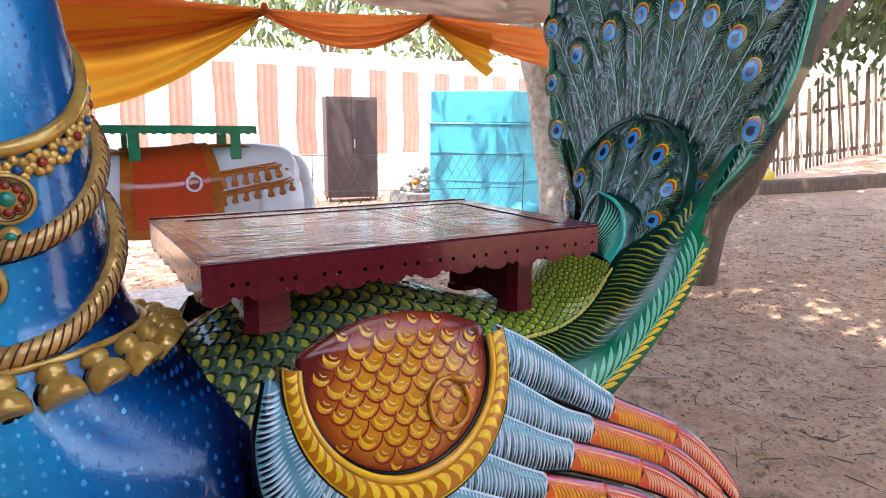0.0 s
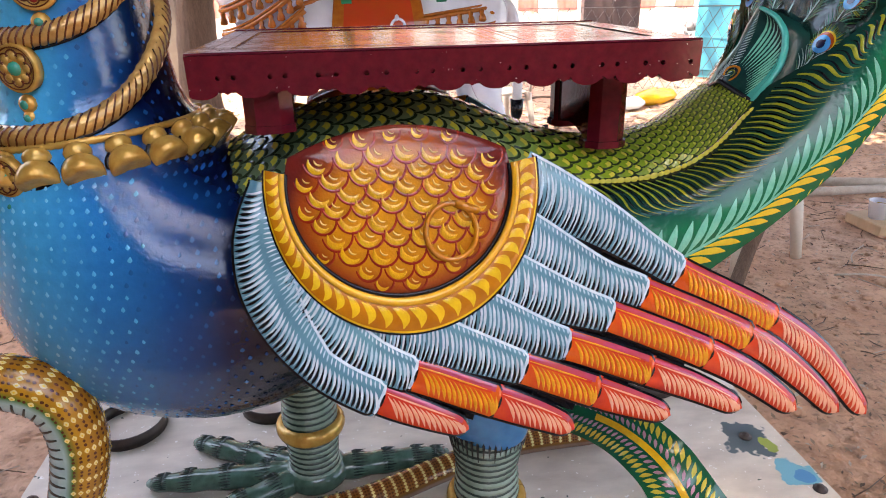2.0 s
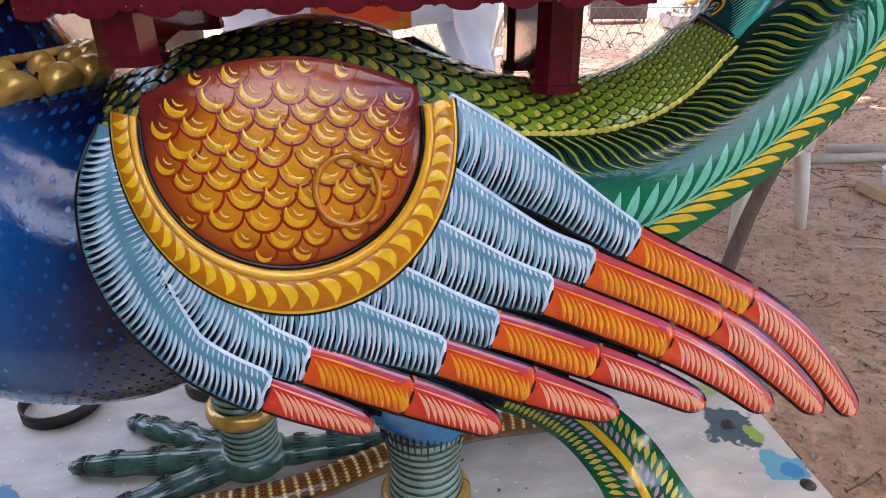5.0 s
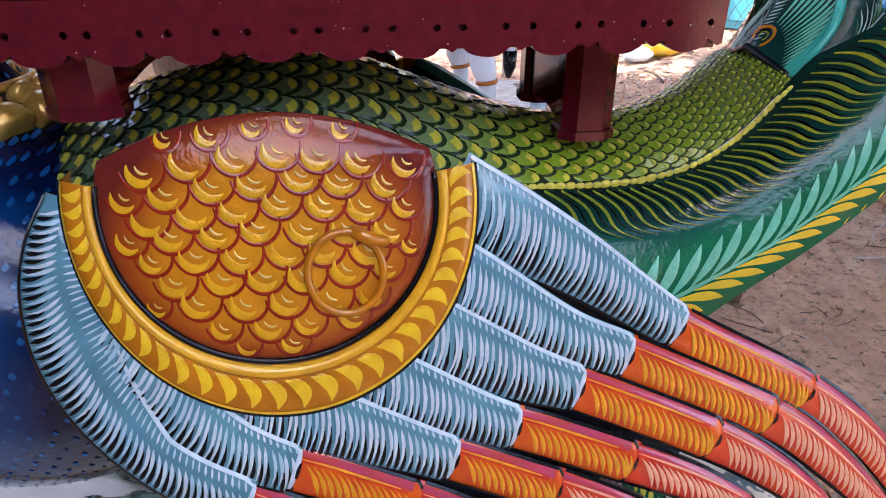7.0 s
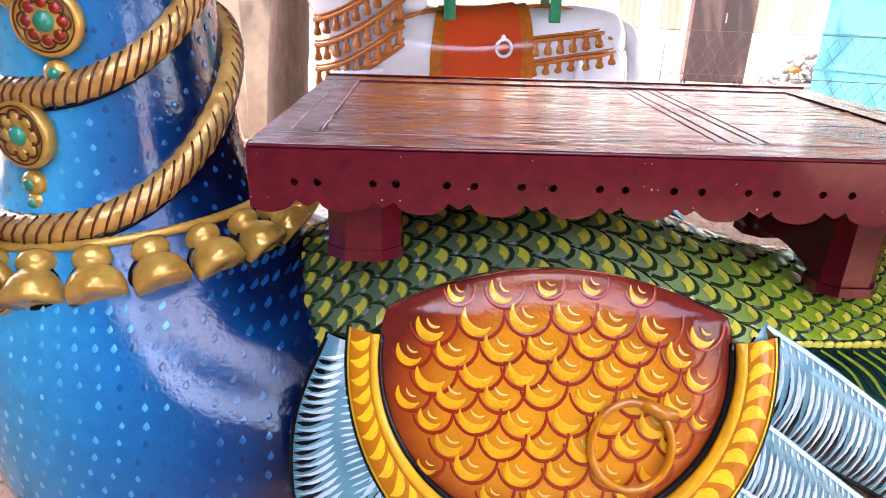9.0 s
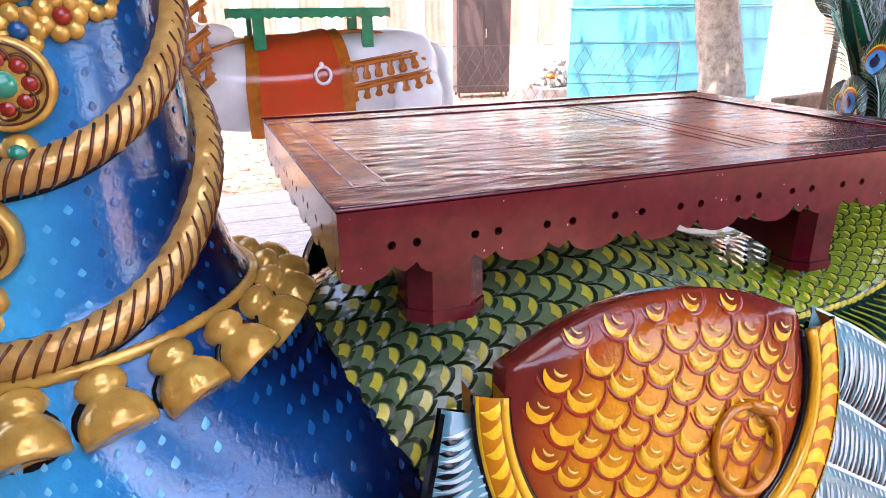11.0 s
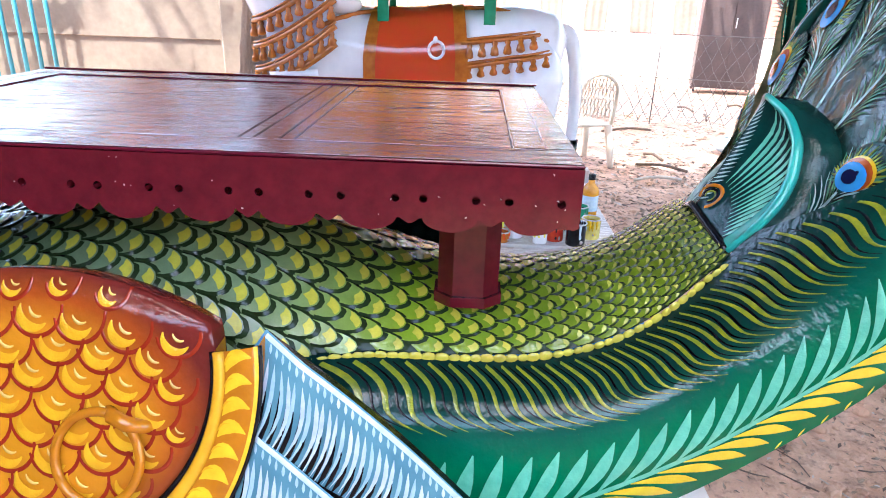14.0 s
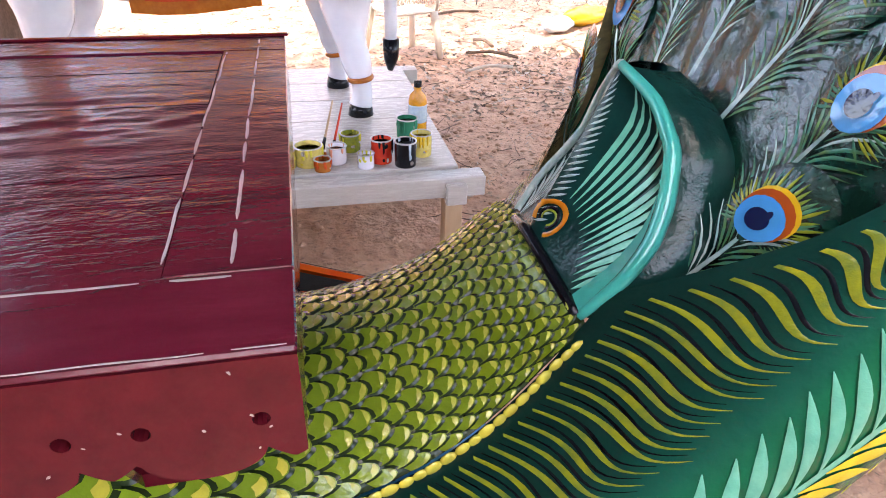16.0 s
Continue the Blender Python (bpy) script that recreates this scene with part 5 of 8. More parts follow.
    for y, z, r in ((0.380, 1.551, 0.028), (0.283, 1.590, 0.028), (0.175, 1.548, 0.028), (0.110, 1.462, 0.0225), (0.115, 1.380, 0.0205), (0.448, 1.462, 0.028), (0.462, 1.378, 0.027)):
        s = Shape()
        s.face = lambda p: Vector((-1, 0, 0))
        eye = Shape()
        fan_eye(s, eye, plume, (lambda u, v: inner_at(u, v) - Vector((0.026, 0, 0))) if z < 1.40 else inner_at, y, z, r, (MID + (y - MID) * 0.5, z - 0.16))
        s.put("eyed_feather", fan, "raised dark green feather tip")
        eye.put("feather_eye", fan, "blue painted eye ringed with rust and yellow")
    z = 1.36
    while z < 1.95:
        for sg in (-1, 1):
            y = MID + sg * (lerp(FAN_HALF, z) - 0.006)
            plume.leaf(fan_at, (y, z), (y - sg * 0.017, z + 0.026), 0.0046, M_MINT if z < 1.62 else M_BARB, n=5, fat=0.6, off=0.0095)
        z += 0.017
    # Short pale strokes paint the glints of the glossy carving.
    g = random.Random(17)
    for i in range(900):
        z = g.uniform(1.33, 1.84)
        y = MID + g.uniform(-0.85, 0.75) * lerp(FAN_HALF, z)
        d = Vector((y - MID, z - 1.05)).normalized()
        ln = g.uniform(0.010, 0.034)
        plume.leaf(fan_at, (y, z), (y + d.x * ln + g.uniform(-0.004, 0.004), z + d.y * ln), g.uniform(0.0010, 0.0024), M_SILVERGLINT, bend=g.uniform(-0.2, 0.2), n=3, off=g.uniform(0.002, 0.005))
    tagged(plume.put("plumage", fan, "fine green and silver barbs with painted glints", fix=False), kind="stuff")


def build_petal():
    """The teal-rimmed leaf that closes the scales at the foot of the fan."""
    s = Shape()
    s.face = lambda p: Vector((-1, (p.y - MID) * 8, 0))
    RX = [(0, 0.660), (0.2, 0.690), (0.35, 0.711), (0.5, 0.725), (0.7, 0.731), (0.85, 0.729), (1, 0.716)]
    RY = [(0, 0.104), (0.2, 0.116), (0.35, 0.110), (0.5, 0.096), (0.7, 0.080), (0.85, 0.046), (1, 0.001)]
    RZ = [(0, 1.262), (0.2, 1.306), (0.35, 1.334), (0.5, 1.362), (0.7, 1.400), (0.85, 1.428), (1, 1.446)]

    def at(a, t):
        """a: -1 at the near rim, 0 on the midrib, 1 at the far rim; t: 0 at the foot, 1 at the tip."""
        mid = Vector((0.648 + 0.068 * t, MID, 1.292 + 0.154 * t))
        edge = Vector((smooth_lerp(RX, t, 0.04), MID + (smooth_lerp(RY, t, 0.04) if t < 0.96 else lerp(RY, t)) * (-1 if a < 0 else 0.72), smooth_lerp(RZ, t, 0.04)))
        return mid.lerp(edge, abs(a)) + Vector((0.020 * math.sin(math.pi * abs(a)) * math.sin(math.pi * t), 0, 0))

    ts = steps(0, 1, 26)
    s.grid(at, steps(-1, 1, 24), ts, M_LEAFSIDE)
    behind = lambda a, t: at(a * 1.02, t) + Vector((0.046, -0.012 if a < 0 else 0.012, -0.004))
    s.grid(behind, steps(-1, 1, 24), ts, M_LEAFSIDE)
    for sg in (-1, 1):
        s.grid(lambda t, e: at(sg, t).lerp(behind(sg, t), e) + Vector((0, sg * 0.008 * math.sin(math.pi * e), 0)), ts, steps(0, 1, 6), M_LEAFSIDE)
    m = lambda u, v: at(u / 0.13, v / 0.19)
    # Far half: its silvery glare goes into the grey rim and strokes.
    for sg in (-1, 1):
        edge = [at(sg, t) + Vector((-0.002, 0, 0)) for t in ts]
        if sg < 0:
            s.tube(edge, [0.0075 * (0.6 + 0.4 * math.sin(math.pi * t)) for t in ts], M_TEAL, 8)
            s.grid(lambda t, e: at(-(1 - 0.19 * e), t) + Vector((-0.0045 * (1 - e) ** 0.5 - 0.0022, 0, 0)), ts, steps(0, 1, 5), M_TEAL)
        else:
            s.tube(edge, [0.0045] * len(ts), M_SILVERGLINT, 8)
        starts = []
        for q in range(14):
            f = q / 13
            starts.append(((0.16 + 0.60 * f, 0.24 * (1 - f) + 0.02), (0.52 + 0.38 * min(f * 2.2, 1), 0.95 - 0.80 * f)))
        for (a0, t0), (a1, t1) in starts:
            s.leaf(m, (sg * 0.13 * a0, 0.19 * t0), (sg * 0.13 * a1, 0.19 * t1), 0.0066, M_MINT if sg < 0 else M_SILVERGLINT, bend=0.07 * sg, n=8, fat=0.6, off=0.0016)
    for k, mat in ((1.0, M_BORDER), (0.62, M_BLACK), (0.45, M_OLIVE)):
        s.ribbon(m, [(-0.016 + 0.017 * k * math.cos(a), 0.024 + 0.017 * k * math.sin(a)) for a in steps(-0.6, 4.2, 16)], [0.005 * k] * 17, mat, 0.003)
    for i in range(22):
        v = 0.012 + i * 0.0075
        s.leaf(m, (-0.002, v), (-0.016, v + 0.010), 0.003, M_SILVERGLINT, n=3, off=0.002)
        s.leaf(m, (0.002, v), (0.016, v + 0.010), 0.003, M_SILVERGLINT, n=3, off=0.002)
    s.tube([at(a, 0.0) + Vector((-0.004, 0, 0)) for a in steps(-1, 1, 20)], [0.006] * 21, M_BLACK, 6)
    s.put("tail_leaf", bird, "dark green leaf with teal rim and mint strokes")


# ---- legs, snake and lower tail
def build_leg(x, y, far):
    s = Shape()
    h0, h1 = DECK + 0.035, 0.60
    prof, z, i = [], h0, 0
    while z < h1:
        base = lerp([(h0, 0.080), (0.22, 0.068), (0.30, 0.073), (0.36, 0.076), (0.45, 0.070), (0.53, 0.084), (0.60, 0.075)], z)
        prof += [(base - 0.004, z), (base + 0.001, z + 0.003), (base + 0.004, z + 0.008), (base + 0.003, z + 0.014), (base - 0.003, z + 0.0185)]
        z += 0.0195
    s.lathe(prof, M_LEG, (x, y, 0), 26)
    leg = s.put("leg", bird, "sage green leg ringed with dark lines")
    z = h0
    while z < h1:
        base = lerp([(h0, 0.080), (0.22, 0.068), (0.30, 0.073), (0.36, 0.076), (0.45, 0.070), (0.53, 0.084), (0.60, 0.075)], z)
        q = Shape()
        q.tube([Vector((x + (base - 0.001) * math.cos(a), y + (base - 0.001) * math.sin(a), z)) for a in steps(0, 2 * math.pi, 26)], [0.0046] * 27, M_LEGDARK, 5, False)
        q.put("ring_line", leg)
        z += 0.0195
    s = Shape()
    s.tube([Vector((x + 0.078 * math.cos(a), y + 0.078 * math.sin(a), 0.345)) for a in steps(0, 2 * math.pi, 32)], [0.020] * 33, M_GOLD, 12, False, squash=1.25)
    s.put("anklet", bird, "gold-painted anklet")
    s = Shape()
    s.tube(flow([(x - 0.10, MID + (y - MID) * 0.75, 0.80), (x - 0.05, MID + (y - MID) * 0.95, 0.70), (x, y, 0.60), (x, y, 0.555)], 14), [0.16, 0.155, 0.15, 0.145, 0.138, 0.13, 0.12, 0.112, 0.108, 0.104, 0.10, 0.097, 0.094, 0.091, 0.085], M_THIGH, 24)
    s.put("thigh", bird, "blue thigh with black feather strokes at the knee")
    s = Shape()
    for i in range(44):
        a = 2 * math.pi * i / 44
        p = Vector((x + 0.094 * math.cos(a), y + 0.094 * math.sin(a), 0.60))
        q = Vector((x + 0.086 * math.cos(a), y + 0.086 * math.sin(a), 0.535 - R.uniform(0, 0.02)))
        s.tube([p, p.lerp(q, 0.5) + (p - Vector((x, y, p.z))) * 0.03, q], [0.004, 0.003, 0.0008], M_BLACK, 4)
    tagged(s.put("knee_fringe", bird, "black painted feather strokes at the knee"), kind="stuff")
    s = Shape()
    s.ball((x, y, DECK + 0.035), (0.098, 0.092, 0.055), M_TOE, 10, 20)
    for a, ln in ((176, 0.45), (152, 0.40), (205, 0.38), (4, 0.36)):
        d = Vector((math.cos(radians(a)), math.sin(radians(a)), 0))
        rs, pts = [], []
        for i in range(25):
            t = i / 24
            rs.append(lerp([(0, 0.048), (0.8, 0.036), (0.95, 0.029), (1, 0.020)], t) * (1 + 0.06 * math.cos(t * 4 * 2 * math.pi)))
            pts.append(Vector((x, y, DECK + 0.031 - 0.012 * t)) + d * (0.03 + ln * t))
        s.tube(pts, rs, M_TOE, 12, True, squash=0.85)
        s.ball(pts[-1] + Vector((0, 0, 0.004)), (0.017, 0.017, 0.013), M_LEG, 6, 10)
        for j in (6, 12, 18, 22):
            for k in range(15):
                w = radians(-84 + 12 * k)
                sd = Vector((-d.y, d.x, 0))
                c = pts[j] + (sd * math.sin(w) + Vector((0, 0, 0.85)) * math.cos(w)) * (rs[j] + 0.001)
                s.tube([c, c + d * R.uniform(0.018, 0.034) - Vector((0, 0, 0.002))], [0.003, 0.0006], M_LEGDARK, 4)
                s.tube([c, c - d * 0.012], [0.003, 0.001], M_LEGDARK, 4)
    s.put("foot", bird, "dark green bird's foot with long jointed toes")


def build_snake():
    path = flow([(-1.30, 0.04, 0.90), (-1.1, 0.03, 0.86), (-0.95, 0.02, 0.845), (-0.84, 0.02, 0.83), (-0.775, 0.02, 0.785), (-0.755, 0.02, 0.70), (-0.775, 0.02, 0.60), (-0.81, 0.02, 0.50), (-0.85, 0.02, 0.38), (-0.87, 0.03, 0.26), (-0.83, 0.08, 0.195), (-0.70, 0.20, 0.185), (-0.5, 0.255, 0.183), (-0.24, 0.30, 0.18), (0.02, 0.40, 0.178), (0.25, 0.475, 0.175), (0.50, 0.485, 0.172), (0.58, 0.49, 0.168)], 150)
    n = len(path)
    rad = [lerp([(0, 0.05), (0.3, 0.053), (0.55, 0.048), (0.7, 0.040), (0.9, 0.036), (0.97, 0.028), (1, 0.006)], i / (n - 1)) for i in range(n)]
    up = Vector((0, -1, 0))
    rings = []
    for i, p in enumerate(path):
        d = (path[min(i + 1, n - 1)] - path[max(i - 1, 0)]).normalized()
        side = d.cross(Vector((0, 1, 0)) if i < 70 else Vector((0, 0, 1)))
        if side.length < 0.05:
            side = Vector((1, 0, 0))
        side.normalize()
        rings.append((p, d, side, side.cross(d).normalized(), rad[i]))

    acc = [0.0]
    for a, b in zip(path, path[1:]):
        acc.append(acc[-1] + (b - a).length)

    def at(l, v):
        k = 0
        lo, hi = 0, n - 1
        while hi - lo > 1:
            k = (lo + hi) // 2
            if acc[k] <= l:
                lo = k
            else:
                hi = k
        t = min(max((l - acc[lo]) / max(acc[hi] - acc[lo], 1e-9), 0), 1)
        p0, d0, s0, u0, r0 = rings[lo]
        p1, d1, s1, u1, r1 = rings[hi]
        r = r0 + (r1 - r0) * t
        a = v / r
        sd, u = s0.lerp(s1, t).normalized(), u0.lerp(u1, t).normalized()
        return p0.lerp(p1, t) + (sd * math.cos(a) + u * math.sin(a)) * r

    sides = 22
    s = Shape()
    s.face = lambda p: p - min(path, key=lambda q: (q - p).length_squared)
    verts = []
    for i in range(n):
        p, d, sd, u, r = rings[i]
        for j in range(sides):
            a = 2 * math.pi * j / sides
            verts.append(p + (sd * math.cos(a) + u * math.sin(a)) * r)
    faces = [(i * sides + j, i * sides + (j + 1) % sides, (i + 1) * sides + (j + 1) % sides, (i + 1) * sides + j) for i in range(n - 1) for j in range(sides)]
    o = s.add(verts, faces, M_SNAKE)
    for i in range(n):
        for j in range(sides):
            # 0 along the back, 1 along the belly
            a = 2 * math.pi * j / sides
            on_rise = i < 78
            back = (1 - math.cos(a + (math.pi if on_rise else math.pi / 2) - (math.pi if on_rise else 0))) / 2 if on_rise else (1 - math.sin(a)) / 2
            s.uv[o + i * sides + j] = (acc[i], back)
    l, row = 0.02, 0
    while l < acc[-1] - 0.12:
        i = min(range(0, n, 5), key=lambda q: abs(acc[q] - l))
        on_rise = i < 78
        r = rad[i]
        n_spots = 6 if on_rise else 5
        for k in range(-n_spots, n_spots + 1):
            a = k * 0.24 + (0 if on_rise else math.pi / 2)
            if row % 2 == 0:
                s.leaf(at, (l - 0.0055, a * r), (l + 0.0055, a * r), R.uniform(0.0080, 0.0100), M_CREAM, n=4, fat=0.5, off=0.0014)
                if on_rise:
                    s.leaf(at, (l - 0.002, a * r), (l + 0.0025, a * r), 0.003, M_YELLOW, n=2, fat=0.5, off=0.0020)
            else:
                for q in (-0.004, 0.004):
                    s.leaf(at, (l + q - 0.003, a * r + 0.001), (l + q + 0.003, a * r - 0.001), R.uniform(0.005, 0.007), M_BROWN, n=3, fat=0.5, off=0.0012)
        l += 0.0155
        row += 1
    # belly bands on the rising part
    l = 0.25
    while l < 1.05:
        r = 0.052
        pts = [(l + 0.010 * math.cos(t), (math.pi + t) * r) for t in steps(-1.45, 1.45, 14)]
        s.ribbon(at, pts, [0.0105 * math.sin(math.pi * (0.06 + 0.88 * q / 14)) ** 0.6 for q in range(15)], M_LEGDARK, 0.001)
        l += 0.0235
    snake = s.put("snake", bird, "brown snake with cream spots and banded pale belly")


def build_lower_tail():
    s = Shape()
    s.face = lambda p: Vector((-0.25, -0.75, 0.6))
    mid = [(0.24, 0.40, 0.40), (0.34, 0.31, 0.425), (0.43, 0.17, 0.455), (0.49, 0.03, 0.445), (0.535, -0.05, 0.365), (0.60, -0.10, 0.245), (0.68, -0.14, 0.18)]
    wid = [(0, 0.055), (0.3, 0.065), (0.6, 0.075), (0.8, 0.098), (0.95, 0.12), (1, 0.08)]
    n = 60
    path = flow(mid, n)
    acc = [0.0]
    for a, b in zip(path, path[1:]):
        acc.append(acc[-1] + (b - a).length)
    TT = acc[-1]

    def at(l, d):
        i = min(max(int(l / TT * n), 0), n - 1)
        while i < n - 1 and acc[i + 1] < l:
            i += 1
        while i > 0 and acc[i] > l:
            i -= 1
        t = (l - acc[i]) / (acc[i + 1] - acc[i])
        p = path[i].lerp(path[i + 1], t)
        tan = (path[min(i + 2, n)] - path[max(i - 2, 0)]).normalized()
        side = tan.cross(Vector((-0.25, -0.75, 0.6))).normalized()
        nrm = side.cross(tan)
        return p + side * d + nrm * (0.012 - 2.2 * d * d)

    W = lambda l: lerp(wid, l / TT)
    s.grid(lambda l, f: at(l, f * W(l)), steps(0, TT, 50), steps(-1, 1, 12), M_STRIP)
    s.grid(lambda l, f: at(l, f * W(l)) - Vector((-0.006, -0.02, 0.015)), steps(0, TT, 50), steps(-1, 1, 4), M_DEEP)
    for sg in (-1, 1):
        s.grid(lambda l, e: at(l, sg * W(l)) - Vector((-0.006, -0.02, 0.015)) * e, steps(0, TT, 50), (0, 1), M_STRIP)
    s.ribbon(at, [(l, 0) for l in steps(TT * 0.3, TT * 0.72, 20)], [0.016] * 21, M_YELLOW, 0.003)
    for sg in (-1, 1):
        l = 0.10
        while l < TT - 0.06:
            w = W(l)
            s.leaf(at, (l, sg * w * 0.42), (l + 0.016, sg * w * 0.18), 0.0085, M_MAUVE, n=4)
            s.leaf(at, (l, sg * w * 0.84), (l + 0.020, sg * w * 0.48), 0.0105, M_LIP, n=4)
            l += 0.0165
    c = TT * 0.77
    for k in range(26):
        a = 2 * math.pi * k / 26
        s.leaf(at, (c + 0.016 * math.cos(a), 0.016 * math.sin(a)), (c + 0.05 * math.cos(a), 0.05 * math.sin(a)), 0.006, M_LIP, n=4)
    for r, mat, o in ((0.017, M_LIME, 0.004), (0.011, M_YELLOW, 0.007)):
        s.ball(at(c, 0) + Vector((-0.002, -0.004, 0.003)), (r, r, r * 0.7), mat, 8, 14)
    s.put("lower_tail", bird, "green lower tail strip with yellow stem and pink barbs")


build_train(False)
build_train(True)
build_fan()
build_petal()
build_leg(0.08, 0.10, False)
build_leg(-0.36, 0.46, True)
build_snake()
build_lower_tail()


# ---------------------------------------------------------------- platform
def build_platform():
    root = thing("platform", (0, MID, 0), "paint-spattered whitewashed plank platform under the peacock", "platform")
    ys = [-0.48, 1.06]
    for a, b in zip(ys, ys[1:]):
        s = Shape()
        s.box((-1.22, a + 0.002, DECK - 0.04), (1.12, b - 0.002, DECK), M_PLATFORM, 0.004)
        s.put("deck_board", root)
    for x in (-1.0, 0.0, 0.95):
        s = Shape()
        s.box((x - 0.05, -0.45, -0.02), (x + 0.05, 1.03, DECK - 0.041), M_NEWWOOD, 0.004)
        s.put("bearer", root, "raw timber bearer")
    for x, y in ((1.085, 0.653), (1.079, 0.182), (1.089, 0.045), (1.085, 0.92), (1.0, 0.43), (-1.18, 0.9), (-1.18, 0.5), (-1.18, 0.05)):
        s = Shape()
        s.lathe([(0.020, 0), (0.020, 0.004), (0.011, 0.005), (0.010, 0.013), (0.001, 0.014)], M_IRON, (x, y, DECK), 12)
        s.put("bolt", root, "iron bolt and washer")
    for x, y in ((-0.99, 0.80), (-0.52, 0.86), (0.82, 0.78)):
        ob = thing("iron_hoop", (x, y, DECK), "rusty flat iron hoop standing on the platform", "hoop", "iron hoops on the platform")
        s = Shape()
        s.lathe([(0.112, 0), (0.115, 0), (0.115, 0.042), (0.112, 0.042), (0.109, 0.042), (0.109, 0), (0.112, 0)], M_IRON, (x, y, DECK), 36, None, False)
        s.put("strap", ob)


build_platform()


# ---------------------------------------------------------------- the bench on the back
def build_bench():
    root = thing("bench", (0, MID, 1.25), "maroon-painted low wooden seat with scalloped apron on the peacock's back", "bench")
    X, Y0, Y1, TOP = 0.436, 0.0, 0.562, 1.41
    PITCH, FIRST = 0.0806, -0.376
    holes = [-0.388, -0.364, -0.306, -0.282, -0.229, -0.200, -0.150, -0.117, -0.0675, -0.0405, 0.011, 0.041, 0.0905, 0.1205, 0.170, 0.2015, 0.255, 0.2825, 0.334, 0.366, 0.417]

    def lobes(x):
        """A wide lobe between the pairs of holes, a short pointed tooth under each pair."""
        k = (x - FIRST) / PITCH
        jag = 0.0012 * noise.noise((x * 40, 3, 1))
        f = abs(k - round(k)) * PITCH
        if f < 0.0125:
            return 1.3445 + jag + 0.0085 * (f / 0.0125) ** 1.3
        u = 1 - (f - 0.0125) / (PITCH / 2 - 0.0125)
        return 1.3375 + jag + 0.0155 * (1 - math.sqrt(max(1 - u * u * 0.985, 0)))

    def apron(length, m, name, drilled):
        b = bmesh.new()
        loops = []
        h = length / 2
        bottom = [(x, lobes(x)) for x in steps(-h, h, int(length / 0.0018))]
        outer = bottom + [(h, TOP - 0.0040), (-h, TOP - 0.0040)]
        loops.append(outer)
        if drilled:
            for hx in holes:
                if abs(hx) < h - 0.01:
                    loops.append([(hx + 0.0042 * math.cos(a), 1.371 + 0.0042 * math.sin(a)) for a in steps(0, 2 * math.pi * 11 / 12, 11)])
        edges, rings = [], []
        for lp in loops:
            vs = [b.verts.new((x, 0, z)) for x, z in lp]
            rings.append(vs)
            edges += [b.edges.new((vs[i], vs[(i + 1) % len(vs)])) for i in range(len(vs))]
        bmesh.ops.triangle_fill(b, use_beauty=True, edges=edges)
        for vs in rings:
            back = [b.verts.new((v.co.x, 0.018, v.co.z)) for v in vs]
            for i in range(len(vs)):
                j = (i + 1) % len(vs)
                b.faces.new((vs[i], vs[j], back[j], back[i]))
        # the dark inside of the board behind the drilled holes
        q = [b.verts.new((x, 0.0165, z)) for x, z in ((-h, 1.345), (h, 1.345), (h, 1.40), (-h, 1.40))]
        b.faces.new(q)
        bmesh.ops.recalc_face_normals(b, faces=b.faces)
        b.transform(m)
        me = bpy.data.meshes.new(name)
        b.to_mesh(me)
        b.free()
        me.materials.append(M_MAROON)
        ob = new(name, me)
        ob.parent = root
        ob.matrix_parent_inverse = root.matrix_basis.inverted()

    apron(2 * X, Matrix.Translation((0, Y0, 0)), "front_apron", True)
    apron(2 * X, Matrix.Translation((0, Y1, 0)) @ Matrix.Rotation(math.pi, 4, "Z"), "rear_apron", True)
    apron(Y1 - Y0 - 0.04, Matrix.Translation((-X, MID, 0)) @ Matrix.Rotation(-math.pi / 2, 4, "Z"), "end_apron", True)
    apron(Y1 - Y0 - 0.04, Matrix.Translation((X, MID, 0)) @ Matrix.Rotation(math.pi / 2, 4, "Z"), "end_apron", True)
    t0 = TOP - 0.022
    t1 = TOP - 0.0036
    e = 0.0003
    boards = [("front_rail", (-X - e, Y0 - e, t1), (X + e, 0.0636, TOP)), ("rear_rail", (-X - e, Y1 - 0.064, t1), (X + e, Y1 + e, TOP)),
              ("end_rail", (-X - e, 0.064, t1), (-X + 0.0637, Y1 - 0.066, TOP)), ("end_rail", (X - 0.0637, 0.064, t1), (X + e, Y1 - 0.066, TOP))]

    def crinkle(s, lo, hi, along):
        """Wrinkled varnish on the upper face, drawn out along the grain."""
        def at(x, y):
            g, h = (x, y) if along == "x" else (y, x)
            z = (0.00075 * noise.noise((g * 24, h * 54, 1)) + 0.00034 * noise.noise((g * 60, h * 100, 5))) * (0.16 + 1.5 * max(noise.noise((g * 5, h * 8, 7)) + 0.05 + 0.35 * min(max((0.30 - x) * 1.2 + (y - 0.25) * 1.6, -0.6), 1.0), 0))
            z -= 0.00025 * max(1 - abs(noise.noise((g * 7, h * 60, 9))) * 14, 0) * (noise.noise((g * 3, h * 8, 2)) > 0.05)
            return Vector((x, y, hi[2] + 0.0007 + z))
        e = 0.0008
        s.grid(at, steps(lo[0] + e, hi[0] - e, max(int((hi[0] - lo[0]) / (0.007 if along == "x" else 0.003)), 4)), steps(lo[1] + e, hi[1] - e, max(int((hi[1] - lo[1]) / (0.003 if along == "x" else 0.009)), 4)), M_BENCHTOP)

    for name, lo, hi in boards:
        s = Shape()
        s.box(lo, hi, M_BENCHTOP, 0.0015)
        crinkle(s, lo, hi, "y" if name == "end_rail" else "x")
        s.put(name, root)
